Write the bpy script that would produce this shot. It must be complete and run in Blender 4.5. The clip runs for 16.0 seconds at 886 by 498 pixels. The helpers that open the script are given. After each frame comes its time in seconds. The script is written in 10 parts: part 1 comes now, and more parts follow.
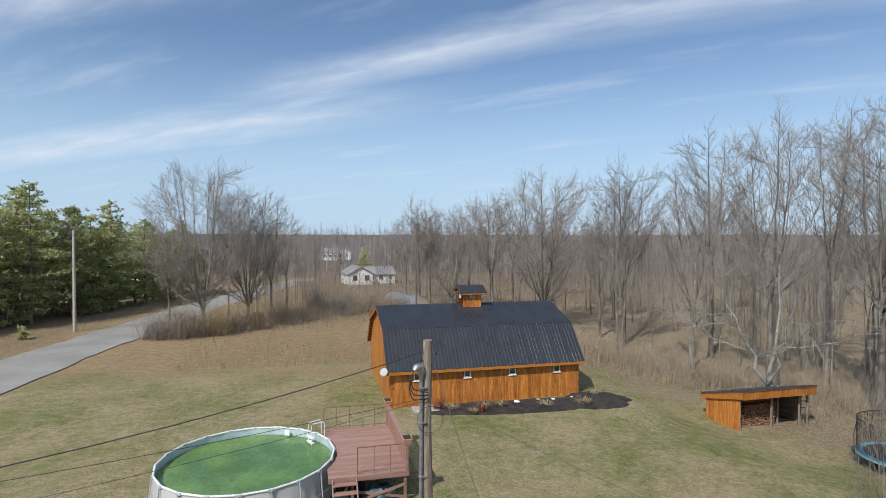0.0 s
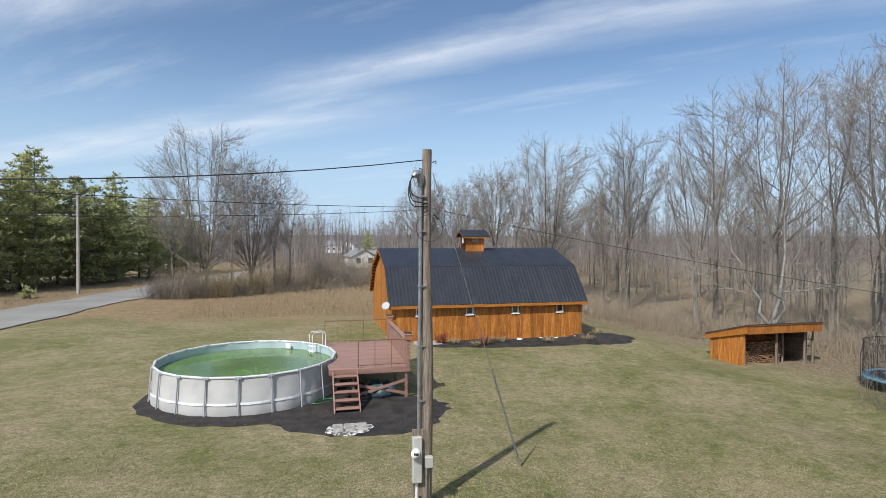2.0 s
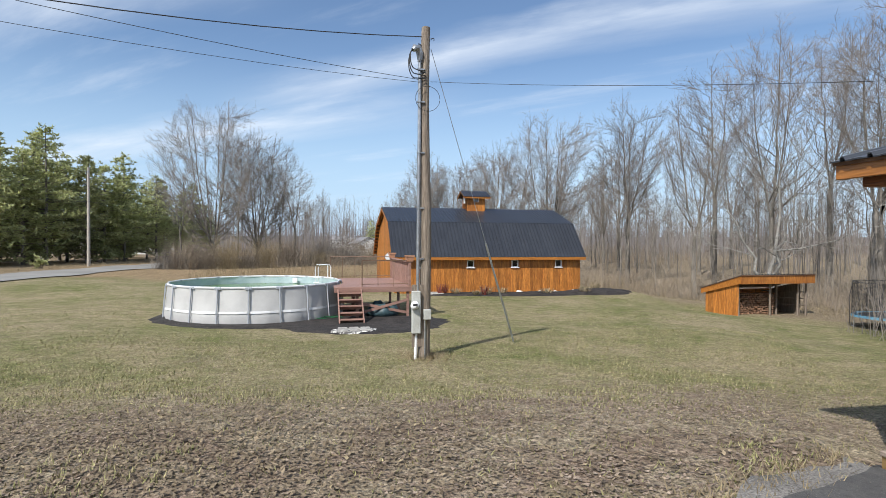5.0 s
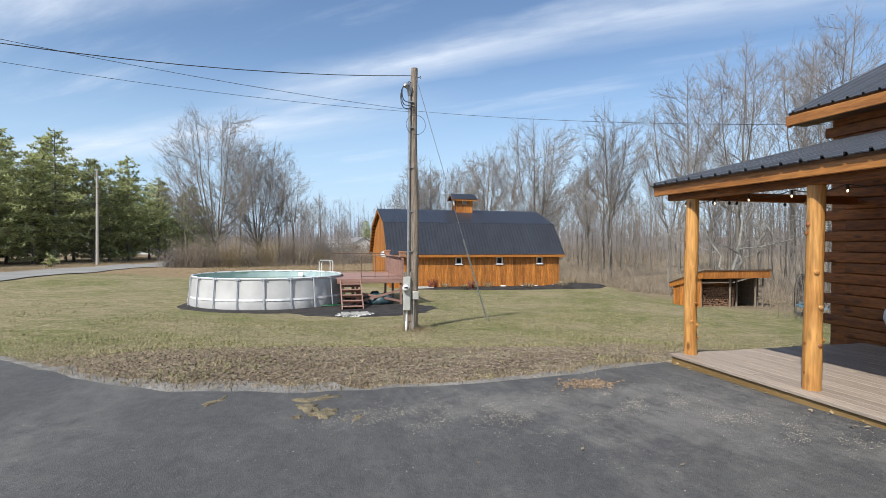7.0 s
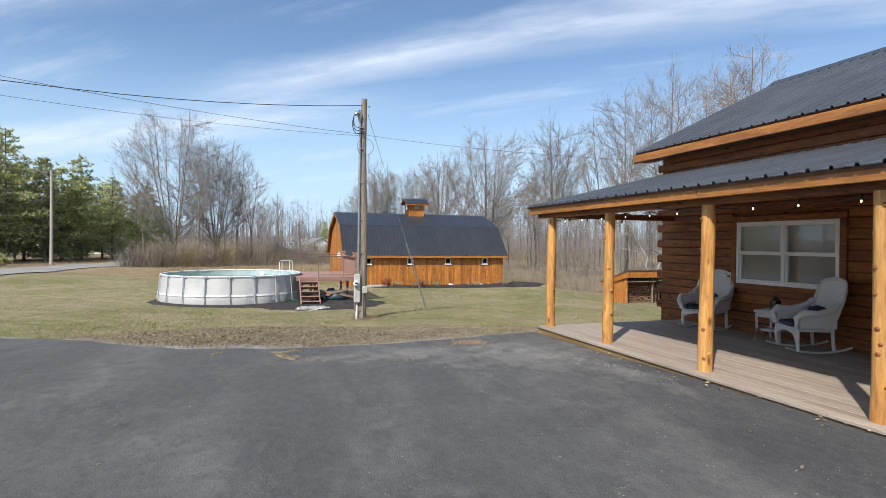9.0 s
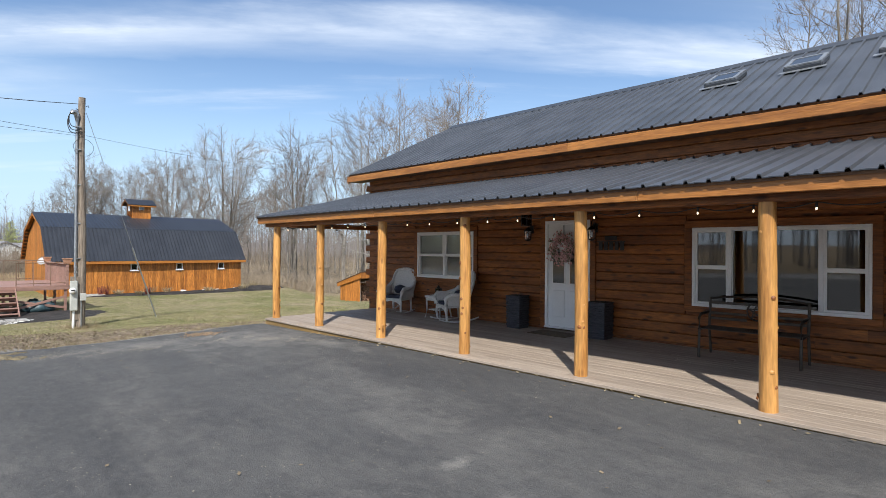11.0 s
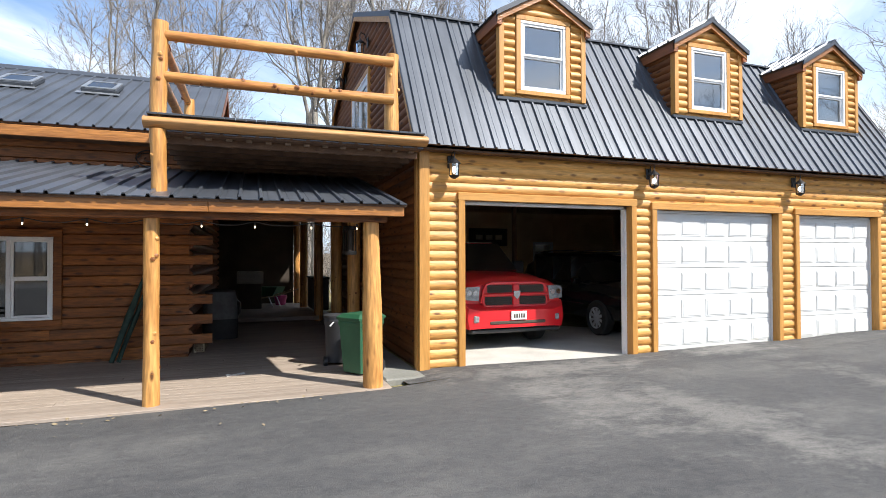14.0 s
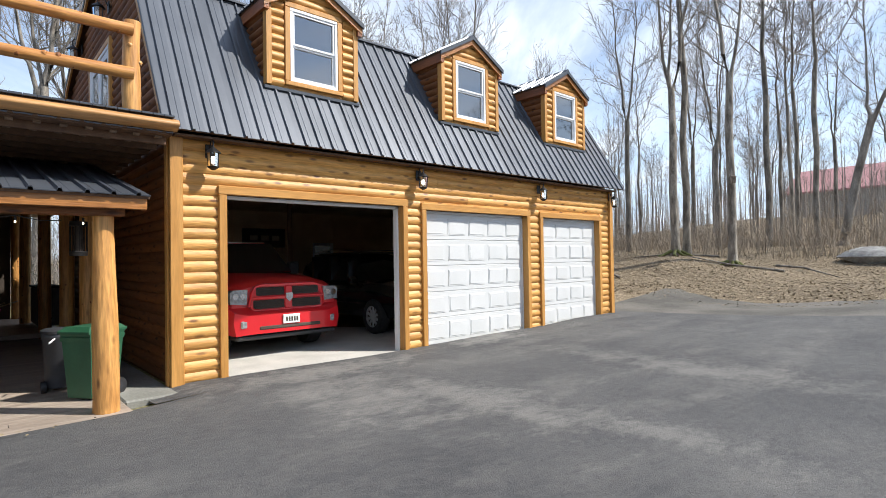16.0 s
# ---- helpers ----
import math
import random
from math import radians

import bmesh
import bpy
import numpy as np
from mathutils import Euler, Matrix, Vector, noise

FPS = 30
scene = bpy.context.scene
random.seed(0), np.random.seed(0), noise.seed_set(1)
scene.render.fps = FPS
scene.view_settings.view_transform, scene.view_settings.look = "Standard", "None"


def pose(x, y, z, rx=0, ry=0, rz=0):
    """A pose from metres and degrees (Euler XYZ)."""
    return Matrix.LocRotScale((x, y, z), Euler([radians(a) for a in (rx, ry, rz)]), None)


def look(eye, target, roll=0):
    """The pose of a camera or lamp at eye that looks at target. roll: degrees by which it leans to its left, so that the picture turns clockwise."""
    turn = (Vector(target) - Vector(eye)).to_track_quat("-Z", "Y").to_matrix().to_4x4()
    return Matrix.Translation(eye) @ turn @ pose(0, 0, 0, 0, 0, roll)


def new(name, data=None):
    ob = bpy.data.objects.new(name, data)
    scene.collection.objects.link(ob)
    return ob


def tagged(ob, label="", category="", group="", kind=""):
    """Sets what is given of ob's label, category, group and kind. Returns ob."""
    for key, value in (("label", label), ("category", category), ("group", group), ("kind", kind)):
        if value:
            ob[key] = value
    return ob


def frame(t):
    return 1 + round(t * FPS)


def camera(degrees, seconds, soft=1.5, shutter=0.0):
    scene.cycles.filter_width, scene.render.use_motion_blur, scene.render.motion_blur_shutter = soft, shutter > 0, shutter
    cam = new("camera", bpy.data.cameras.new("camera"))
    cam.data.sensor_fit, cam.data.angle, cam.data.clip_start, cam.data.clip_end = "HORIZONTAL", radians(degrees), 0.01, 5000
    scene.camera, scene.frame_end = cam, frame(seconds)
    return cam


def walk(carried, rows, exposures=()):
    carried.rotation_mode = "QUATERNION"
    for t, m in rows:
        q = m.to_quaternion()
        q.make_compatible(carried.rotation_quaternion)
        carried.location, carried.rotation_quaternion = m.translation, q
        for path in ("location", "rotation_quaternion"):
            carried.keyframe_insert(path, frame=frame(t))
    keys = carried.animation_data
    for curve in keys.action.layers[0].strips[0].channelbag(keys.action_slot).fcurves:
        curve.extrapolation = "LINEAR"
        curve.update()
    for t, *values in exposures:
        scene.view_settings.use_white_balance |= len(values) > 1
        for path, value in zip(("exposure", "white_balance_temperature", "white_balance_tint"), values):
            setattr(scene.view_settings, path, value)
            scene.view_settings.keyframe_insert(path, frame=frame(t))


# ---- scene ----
cam = camera(78.5, 16.0, soft=0.5)
# seconds, eye x y z, pitch, roll, yaw
ROWS = [
    (0.0, -4.820, -2.441, 8.433, -1.15, -0.13, -14.44),
    (0.5, -4.747, -2.405, 7.346, -1.21, -0.02, -14.42),
    (1.0, -4.807, -2.223, 6.088, -0.99, 0.00, -14.40),
    (1.5, -4.744, -2.244, 5.267, -1.07, -0.11, -14.16),
    (2.0, -4.715, -2.426, 4.544, -0.95, -0.21, -14.03),
    (2.5, -4.762, -2.584, 3.562, -0.95, -0.16, -13.93),
    (3.0, -4.783, -2.685, 2.538, -1.03, -0.25, -13.67),
    (3.5, -4.690, -2.719, 2.011, -0.99, -0.21, -13.49),
    (4.0, -4.653, -2.690, 1.852, -0.89, -0.18, -13.29),
    (6.3, -5.139, -5.404, 1.574, -0.70, -0.35, -14.12),
    (6.5, -5.180, -5.713, 1.568, -0.71, -0.27, -14.07),
    (7.0, -5.276, -6.490, 1.563, -0.69, -0.22, -14.19),
    (7.5, -5.364, -7.256, 1.573, -0.62, -0.20, -14.39),
    (8.0, -5.389, -8.027, 1.593, -0.56, -0.02, -14.59),
    (8.2, -5.403, -8.347, 1.606, -0.57, -0.13, -14.81),
    (10.5, -6.144, -11.297, 1.675, -0.24, -0.36, -36.51),
    (11.0, -6.379, -11.830, 1.674, -0.00, -0.33, -44.97),
    (11.5, -6.555, -12.435, 1.673, 0.17, -0.57, -52.39),
    (12.0, -6.798, -12.996, 1.710, 0.24, -0.53, -61.38),
    (12.5, -7.111, -13.327, 1.713, 0.44, -0.45, -74.11),
    (13.0, -7.107, -13.533, 1.706, 0.81, -0.33, -85.35),
    (13.5, -7.076, -13.659, 1.700, 1.03, -0.14, -96.67),
    (14.0, -7.078, -13.669, 1.709, 0.93, 0.14, -109.42),
    (14.5, -7.047, -13.809, 1.713, 0.81, 0.26, -121.56),
    (15.0, -7.035, -13.886, 1.666, 0.97, 0.81, -128.54),
    (15.5, -6.985, -13.943, 1.651, 1.03, 0.96, -130.62),
    (16.0, -6.994, -13.961, 1.645, 1.03, 0.96, -131.71),
]
walk(cam, [(t, pose(x, y, z, 90 + pitch, roll, yaw)) for t, x, y, z, pitch, roll, yaw in ROWS],
     exposures=[(0.0, 0.02), (4.0, 0.20), (8.0, 0.30), (10.5, 0.42), (12.0, 0.60), (13.0, 0.92), (14.0, 0.88), (15.0, 0.72), (16.0, 0.60)])

# ---- light: a high spring sun from the south-west, thin clouds
SUN_DIR = Vector((-0.50, -0.47, 0.73)).normalized()
sun_data = bpy.data.lights.new("sun", "SUN")
sun_data.energy, sun_data.angle, sun_data.color = 4.3, radians(1.0), (1.0, 0.955, 0.89)
sun = new("sun", sun_data)
sun.matrix_world = look((0, 0, 60), Vector((0, 0, 60)) - SUN_DIR)

world = bpy.data.worlds.new("sky")
scene.world = world
world.use_nodes = True
wn, wl = world.node_tree.nodes, world.node_tree.links
wn.clear()
w_out, w_bg, w_sky = wn.new("ShaderNodeOutputWorld"), wn.new("ShaderNodeBackground"), wn.new("ShaderNodeTexSky")
w_sky.sky_type, w_sky.sun_disc = "NISHITA", False
w_sky.sun_elevation = math.asin(SUN_DIR.z)
w_sky.sun_rotation = math.atan2(SUN_DIR.x, SUN_DIR.y)
w_sky.air_density, w_sky.dust_density, w_sky.ozone_density = 1.0, 0.15, 3.5
w_bg.inputs["Strength"].default_value = 0.12
w_tc, w_sep, w_mapn = wn.new("ShaderNodeTexCoord"), wn.new("ShaderNodeSeparateXYZ"), wn.new("ShaderNodeMapping")
wl.new(w_tc.outputs["Generated"], w_sep.inputs[0])
# project the sky onto a flat cloud layer: (x, y) / (z + 0.12)
w_zc = wn.new("ShaderNodeMath"); w_zc.operation = "MAXIMUM"; w_zc.inputs[1].default_value = 0.0
w_za = wn.new("ShaderNodeMath"); w_za.operation = "ADD"; w_za.inputs[1].default_value = 0.10
wl.new(w_sep.outputs[2], w_zc.inputs[0]); wl.new(w_zc.outputs[0], w_za.inputs[0])
w_dx = wn.new("ShaderNodeMath"); w_dx.operation = "DIVIDE"
w_dy = wn.new("ShaderNodeMath"); w_dy.operation = "DIVIDE"
wl.new(w_sep.outputs[0], w_dx.inputs[0]); wl.new(w_za.outputs[0], w_dx.inputs[1])
wl.new(w_sep.outputs[1], w_dy.inputs[0]); wl.new(w_za.outputs[0], w_dy.inputs[1])
w_cmb = wn.new("ShaderNodeCombineXYZ")
wl.new(w_dx.outputs[0], w_cmb.inputs[0]); wl.new(w_dy.outputs[0], w_cmb.inputs[1])
wl.new(w_cmb.outputs[0], w_mapn.inputs[0])


def w_math(op, a, b=None, clamp=False):
    n = wn.new("ShaderNodeMath"); n.operation = op; n.use_clamp = clamp
    for i, v in enumerate((a, b)):
        if v is None:
            continue
        if isinstance(v, (int, float)):
            n.inputs[i].default_value = v
        else:
            wl.new(v, n.inputs[i])
    return n.outputs[0]


def w_step(v, lo, hi):
    n = wn.new("ShaderNodeMapRange"); n.interpolation_type = "SMOOTHSTEP"
    n.inputs["From Min"].default_value, n.inputs["From Max"].default_value = lo, hi
    wl.new(v, n.inputs["Value"])
    return n.outputs[0]


def w_noise(scale, detail, stretch, turn, rough=0.6):
    m = wn.new("ShaderNodeMapping"); m.vector_type = "TEXTURE"
    m.inputs["Rotation"].default_value, m.inputs["Scale"].default_value = (0, 0, radians(turn)), (stretch, 1, 1)
    wl.new(w_cmb.outputs[0], m.inputs[0])
    n = wn.new("ShaderNodeTexNoise")
    n.inputs["Scale"].default_value, n.inputs["Detail"].default_value, n.inputs["Roughness"].default_value = scale, detail, rough
    wl.new(m.outputs[0], n.inputs["Vector"])
    return n.outputs["Fac"]


def w_band(nx, ny, c, half, wob):
    """A long streak of cloud: the line nx * x + ny * y = c on the cloud layer."""
    d = w_math("ADD", w_math("MULTIPLY", w_dx.outputs[0], nx), w_math("MULTIPLY", w_dy.outputs[0], ny))
    d = w_math("ABSOLUTE", w_math("ADD", w_math("SUBTRACT", d, c), w_math("MULTIPLY", w_math("SUBTRACT", wob, 0.5), 0.45)))
    return w_math("SUBTRACT", 1.0, w_math("DIVIDE", d, half), True)


wisp, fluff, broad = w_noise(2.6, 8, 4.0, -42), w_noise(1.6, 7, 2.2, -30), w_noise(0.55, 4, 2.0, -40)
west = w_step(w_dx.outputs[0], 0.9, -0.2)
m1 = w_math("MULTIPLY", w_math("MULTIPLY", w_band(0.648, 0.761, 2.00, 0.26, fluff), 1.15), w_step(w_dx.outputs[0], -0.55, 0.25))
m2 = w_math("MULTIPLY", w_math("MULTIPLY", w_band(0.469, 0.883, 2.80, 0.36, fluff), west), 1.3)
d3 = w_math("ADD", w_math("MULTIPLY", w_dx.outputs[0], 0.42), w_math("MULTIPLY", w_dy.outputs[0], 0.91))
m3 = w_math("MULTIPLY", w_step(w_math("ADD", d3, w_math("MULTIPLY", fluff, 0.5)), 2.05, 1.55), w_step(w_dx.outputs[0], 0.1, -0.5))
m4 = w_math("MULTIPLY", w_step(w_math("ADD", w_dy.outputs[0], w_math("MULTIPLY", broad, 1.2)), 1.6, -0.2), 1.0)
m5 = w_math("MULTIPLY", w_step(wisp, 0.52, 0.80), 0.35)
cloud = w_math("MAXIMUM", w_math("MAXIMUM", m1, m2), w_math("MAXIMUM", m3, m4))
cloud = w_math("MULTIPLY", cloud, w_step(w_math("ADD", w_math("MULTIPLY", wisp, 0.55), w_math("MULTIPLY", fluff, 0.45)), 0.26, 0.74))
cloud = w_math("ADD", w_math("MULTIPLY", cloud, 0.92), m5, True)
w_mix = wn.new("ShaderNodeMixRGB")
w_mix.inputs[2].default_value = (6.3, 6.9, 7.75, 1)
w_haze = wn.new("ShaderNodeMixRGB")
w_haze.inputs[2].default_value = (3.8, 5.25, 6.95, 1)
wl.new(w_math("MULTIPLY", w_step(w_sep.outputs[2], 0.34, 0.0), 0.9), w_haze.inputs[0]); wl.new(w_sky.outputs[0], w_haze.inputs[1])
wl.new(cloud, w_mix.inputs[0]); wl.new(w_haze.outputs[0], w_mix.inputs[1])
wl.new(w_mix.outputs[0], w_bg.inputs[0]); wl.new(w_bg.outputs[0], w_out.inputs[0])


# ---- materials
def mat(name, a, b, scale=4.0, rough=0.7, metal=0.0, bump=0.0, bump_scale=40.0, stretch=(1, 1, 1), fine=0.25, coat=0.0, vary=0.0, ramp=(0.35, 0.65), island=False, knots=None):
    """Two colours mixed by a coarse noise, speckled by a fine one, with relief from the fine noise."""
    m = bpy.data.materials.new(name)
    m.use_nodes = True
    n, l = m.node_tree.nodes, m.node_tree.links
    p = n["Principled BSDF"]
    p.inputs["Roughness"].default_value, p.inputs["Metallic"].default_value = rough, metal
    p.inputs["Coat Weight"].default_value = coat
    geo, mp = n.new("ShaderNodeNewGeometry"), n.new("ShaderNodeMapping")
    mp.inputs["Scale"].default_value = stretch
    l.new(geo.outputs["Position"], mp.inputs[0])
    info = n.new("ShaderNodeObjectInfo")
    shift = n.new("ShaderNodeVectorMath"); shift.operation = "MULTIPLY_ADD"
    shift.inputs[1].default_value = (17.3, 31.7, 11.9)
    pick = geo.outputs["Random Per Island"] if island else info.outputs["Random"]
    l.new(pick, shift.inputs[0]); l.new(mp.outputs[0], shift.inputs[2])
    coarse, grain = n.new("ShaderNodeTexNoise"), n.new("ShaderNodeTexNoise")
    coarse.inputs["Scale"].default_value, coarse.inputs["Detail"].default_value = scale, 5.0
    grain.inputs["Scale"].default_value, grain.inputs["Detail"].default_value = bump_scale, 4.0
    l.new(shift.outputs[0], coarse.inputs["Vector"]); l.new(shift.outputs[0], grain.inputs["Vector"])
    cr = n.new("ShaderNodeValToRGB")
    cr.color_ramp.elements[0].position, cr.color_ramp.elements[1].position = ramp
    cr.color_ramp.elements[0].color, cr.color_ramp.elements[1].color = (*a, 1), (*b, 1)
    l.new(coarse.outputs["Fac"], cr.inputs[0])
    hsv = n.new("ShaderNodeHueSaturation")
    l.new(cr.outputs[0], hsv.inputs["Color"])
    val = n.new("ShaderNodeMapRange")
    val.inputs["From Min"].default_value, val.inputs["From Max"].default_value = 0.3, 0.7
    val.inputs["To Min"].default_value, val.inputs["To Max"].default_value = 1 - fine, 1 + fine
    l.new(grain.outputs["Fac"], val.inputs["Value"])
    piece = n.new("ShaderNodeMath"); piece.operation = "MULTIPLY_ADD"
    piece.inputs[1].default_value, piece.inputs[2].default_value = 2 * vary, 1 - vary
    l.new(pick, piece.inputs[0])
    both = n.new("ShaderNodeMath"); both.operation = "MULTIPLY"
    l.new(val.outputs[0], both.inputs[0]); l.new(piece.outputs[0], both.inputs[1])
    l.new(both.outputs[0], hsv.inputs["Value"])
    l.new(hsv.outputs[0], p.inputs["Base Color"])
    if knots:
        # knots: small dark ovals drawn out along the grain
        km, vo, kr, kx = n.new("ShaderNodeMapping"), n.new("ShaderNodeTexVoronoi"), n.new("ShaderNodeMapRange"), n.new("ShaderNodeMixRGB")
        km.inputs["Scale"].default_value = knots
        l.new(shift.outputs[0], km.inputs[0])
        if min(knots) < 0.1:
            ks, kc = n.new("ShaderNodeSeparateXYZ"), n.new("ShaderNodeCombineXYZ")
            l.new(km.outputs[0], ks.inputs[0]); l.new(ks.outputs[1 if knots[0] < 0.1 else 0], kc.inputs[0]); l.new(ks.outputs[2], kc.inputs[1])
            l.new(kc.outputs[0], vo.inputs["Vector"])
            vo.voronoi_dimensions = "2D"
        else:
            l.new(km.outputs[0], vo.inputs["Vector"])
        vo.inputs["Scale"].default_value = 1.0
        kr.inputs["From Min"].default_value, kr.inputs["From Max"].default_value = 0.21, 0.08
        l.new(vo.outputs["Distance"], kr.inputs["Value"])
        sep = n.new("ShaderNodeSeparateColor")
        l.new(vo.outputs["Color"], sep.inputs[0])
        amount = n.new("ShaderNodeMath"); amount.operation = "MULTIPLY"
        l.new(kr.outputs[0], amount.inputs[0]); l.new(sep.outputs[0], amount.inputs[1])
        l.new(amount.outputs[0], kx.inputs[0]); l.new(hsv.outputs[0], kx.inputs[1])
        kx.inputs[2].default_value = (a[0] * 0.25, a[1] * 0.2, a[2] * 0.2, 1)
        l.new(kx.outputs[0], p.inputs["Base Color"])
    if bump:
        bm_node = n.new("ShaderNodeBump")
        bm_node.inputs["Strength"].default_value, bm_node.inputs["Distance"].default_value = bump, 0.02
        l.new(grain.outputs["Fac"], bm_node.inputs["Height"])
        l.new(bm_node.outputs[0], p.inputs["Normal"])
    return m


def glass_mat(name, tint, rough=0.03, ior=2.0, sheer=False):
    """A window pane: dark clear glass with a mirror sheen; a sheer one mirrors weakly from both sides."""
    m = bpy.data.materials.new(name)
    m.use_nodes = True
    n, l = m.node_tree.nodes, m.node_tree.links
    n.clear()
    out, mix, tr, gl, fr = (n.new("ShaderNode" + k) for k in ("OutputMaterial", "MixShader", "BsdfTransparent", "BsdfGlossy", "Fresnel"))
    fr.inputs["IOR"].default_value = ior
    tr.inputs[0].default_value, gl.inputs[0].default_value, gl.inputs["Roughness"].default_value = (*tint, 1), (1, 1, 1, 1), rough
    if sheer:
        lw, weak = n.new("ShaderNodeLayerWeight"), n.new("ShaderNodeMath")
        lw.inputs["Blend"].default_value, weak.operation, weak.inputs[1].default_value = 0.25, "MULTIPLY", 0.45
        l.new(lw.outputs["Facing"], weak.inputs[0]); l.new(weak.outputs[0], mix.inputs[0])
    else:
        l.new(fr.outputs[0], mix.inputs[0])
    l.new(tr.outputs[0], mix.inputs[1]); l.new(gl.outputs[0], mix.inputs[2])
    l.new(mix.outputs[0], out.inputs[0])
    return m


def glow_mat(name, colour, strength):
    m = bpy.data.materials.new(name)
    m.use_nodes = True
    p = m.node_tree.nodes["Principled BSDF"]
    p.inputs["Base Color"].default_value = (*colour, 1)
    p.inputs["Emission Color"].default_value, p.inputs["Emission Strength"].default_value = (*colour, 1), strength
    return m


def needle_mat():
    """Pine needles: thin, so that light comes through them."""
    m = mat("pine_needles", (0.27, 0.295, 0.125), (0.56, 0.58, 0.29), 0.55, 0.75, fine=0.4, bump_scale=5, vary=0.25)
    n, l = m.node_tree.nodes, m.node_tree.links
    p, out = n["Principled BSDF"], n["Material Output"]
    thin, mix = n.new("ShaderNodeBsdfTranslucent"), n.new("ShaderNodeMixShader")
    l.new(p.inputs["Base Color"].links[0].from_socket, thin.inputs["Color"])
    mix.inputs[0].default_value = 0.5
    l.new(p.outputs[0], mix.inputs[1]); l.new(thin.outputs[0], mix.inputs[2]); l.new(mix.outputs[0], out.inputs[0])
    return m


def asphalt_mat():
    """Worn asphalt: dark binder, pale stone grit, dusty swaths, patched tones and hairline cracks."""
    m = bpy.data.materials.new("worn_asphalt")
    m.use_nodes = True
    n, l = m.node_tree.nodes, m.node_tree.links
    p = n["Principled BSDF"]
    p.inputs["Roughness"].default_value = 0.82
    p.inputs["Specular IOR Level"].default_value = 0.35
    geo = n.new("ShaderNodeNewGeometry")

    def tex(scale, detail, rough=0.6, stretch=(1, 1, 1), turn=0.0, twist=0.0):
        mp = n.new("ShaderNodeMapping")
        mp.inputs["Scale"].default_value, mp.inputs["Rotation"].default_value = stretch, (0, 0, radians(turn))
        l.new(geo.outputs["Position"], mp.inputs[0])
        t = n.new("ShaderNodeTexNoise")
        t.inputs["Scale"].default_value, t.inputs["Detail"].default_value = scale, detail
        t.inputs["Roughness"].default_value, t.inputs["Distortion"].default_value = rough, twist
        l.new(mp.outputs[0], t.inputs["Vector"])
        return t.outputs["Fac"]

    def span(v, lo, hi, a=0.0, b=1.0):
        t = n.new("ShaderNodeMapRange")
        for key, w in (("From Min", lo), ("From Max", hi), ("To Min", a), ("To Max", b)):
            t.inputs[key].default_value = w
        l.new(v, t.inputs["Value"])
        return t.outputs[0]

    def op(kind, a, b):
        t = n.new("ShaderNodeMath"); t.operation = kind
        for i, v in enumerate((a, b)):
            if isinstance(v, (int, float)):
                t.inputs[i].default_value = v
            else:
                l.new(v, t.inputs[i])
        return t.outputs[0]

    def mix(fac, a, b):
        t = n.new("ShaderNodeMixRGB")
        for i, v in enumerate((fac, a, b)):
            if isinstance(v, tuple):
                t.inputs[i].default_value = (*v, 1)
            else:
                l.new(v, t.inputs[i])
        return t.outputs[0]

    broad, swath, blot = tex(0.35, 5), tex(0.75, 8, 0.7, (1, 0.22, 1), -38, 0.4), tex(1.8, 7, 0.7, twist=0.4)
    grit, grain, mottle = tex(95, 3, 0.7), tex(38, 4, 0.75), tex(11, 8, 0.8, (1, 0.6, 1), -38)
    c = mix(span(broad, 0.32, 0.68), (0.054, 0.054, 0.056), (0.096, 0.095, 0.093))
    dust = op("MULTIPLY", span(swath, 0.46, 0.66), span(blot, 0.34, 0.62))
    c = mix(op("MULTIPLY", dust, 0.55), c, (0.205, 0.195, 0.178))
    c = mix(op("MULTIPLY", span(blot, 0.62, 0.78), 0.5), c, (0.17, 0.163, 0.15))
    c = mix(op("MULTIPLY", span(grit, 0.57, 0.72), 0.55), c, (0.30, 0.29, 0.275))
    c = mix(op("MULTIPLY", span(grain, 0.46, 0.26), 0.7), c, (0.022, 0.022, 0.023))
    c = mix(op("MULTIPLY", span(mottle, 0.50, 0.70), 0.34), c, (0.165, 0.158, 0.146))
    c = mix(op("MULTIPLY", span(mottle, 0.48, 0.32), 0.45), c, (0.034, 0.034, 0.036))
    # dried dust and scuffs: centre, half sizes, strength
    edge = op("ADD", span(tex(5.5, 8, 0.8, (1, 0.5, 1), -38), 0.3, 0.7, -0.75, 0.75), span(blot, 0.3, 0.7, -0.4, 0.4))
    scuff = None
    for cx, cy, rx, ry, k in ((-3.34, -8.96, 0.16, 0.11, 0.9), (-3.36, -10.39, 0.26, 0.15, 0.9), (-3.88, -9.62, 0.4, 0.14, 0.8), (-1.8, -2.2, 1.6, 1.2, 0.55), (-1.1, -3.7, 0.45, 1.3, 0.5), (-3.1, -1.5, 1.3, 0.6, 0.5),
                              (-1.6, -17.5, 1.7, 1.0, 0.7), (-2.6, -18.3, 1.8, 0.6, 0.7), (-0.1, -17.8, 0.6, 2.0, 0.85), (0.15, -21.4, 0.45, 1.3, 0.9), (-3.8, -21.5, 2.6, 0.6, 0.55), (-4.6, -18.6, 1.6, 0.35, 0.6)):
        away = n.new("ShaderNodeVectorMath"); away.operation = "SUBTRACT"; away.inputs[1].default_value = (cx, cy, 0)
        size = n.new("ShaderNodeVectorMath"); size.operation = "MULTIPLY"; size.inputs[1].default_value = (1 / rx, 1 / ry, 0)
        far = n.new("ShaderNodeVectorMath"); far.operation = "LENGTH"
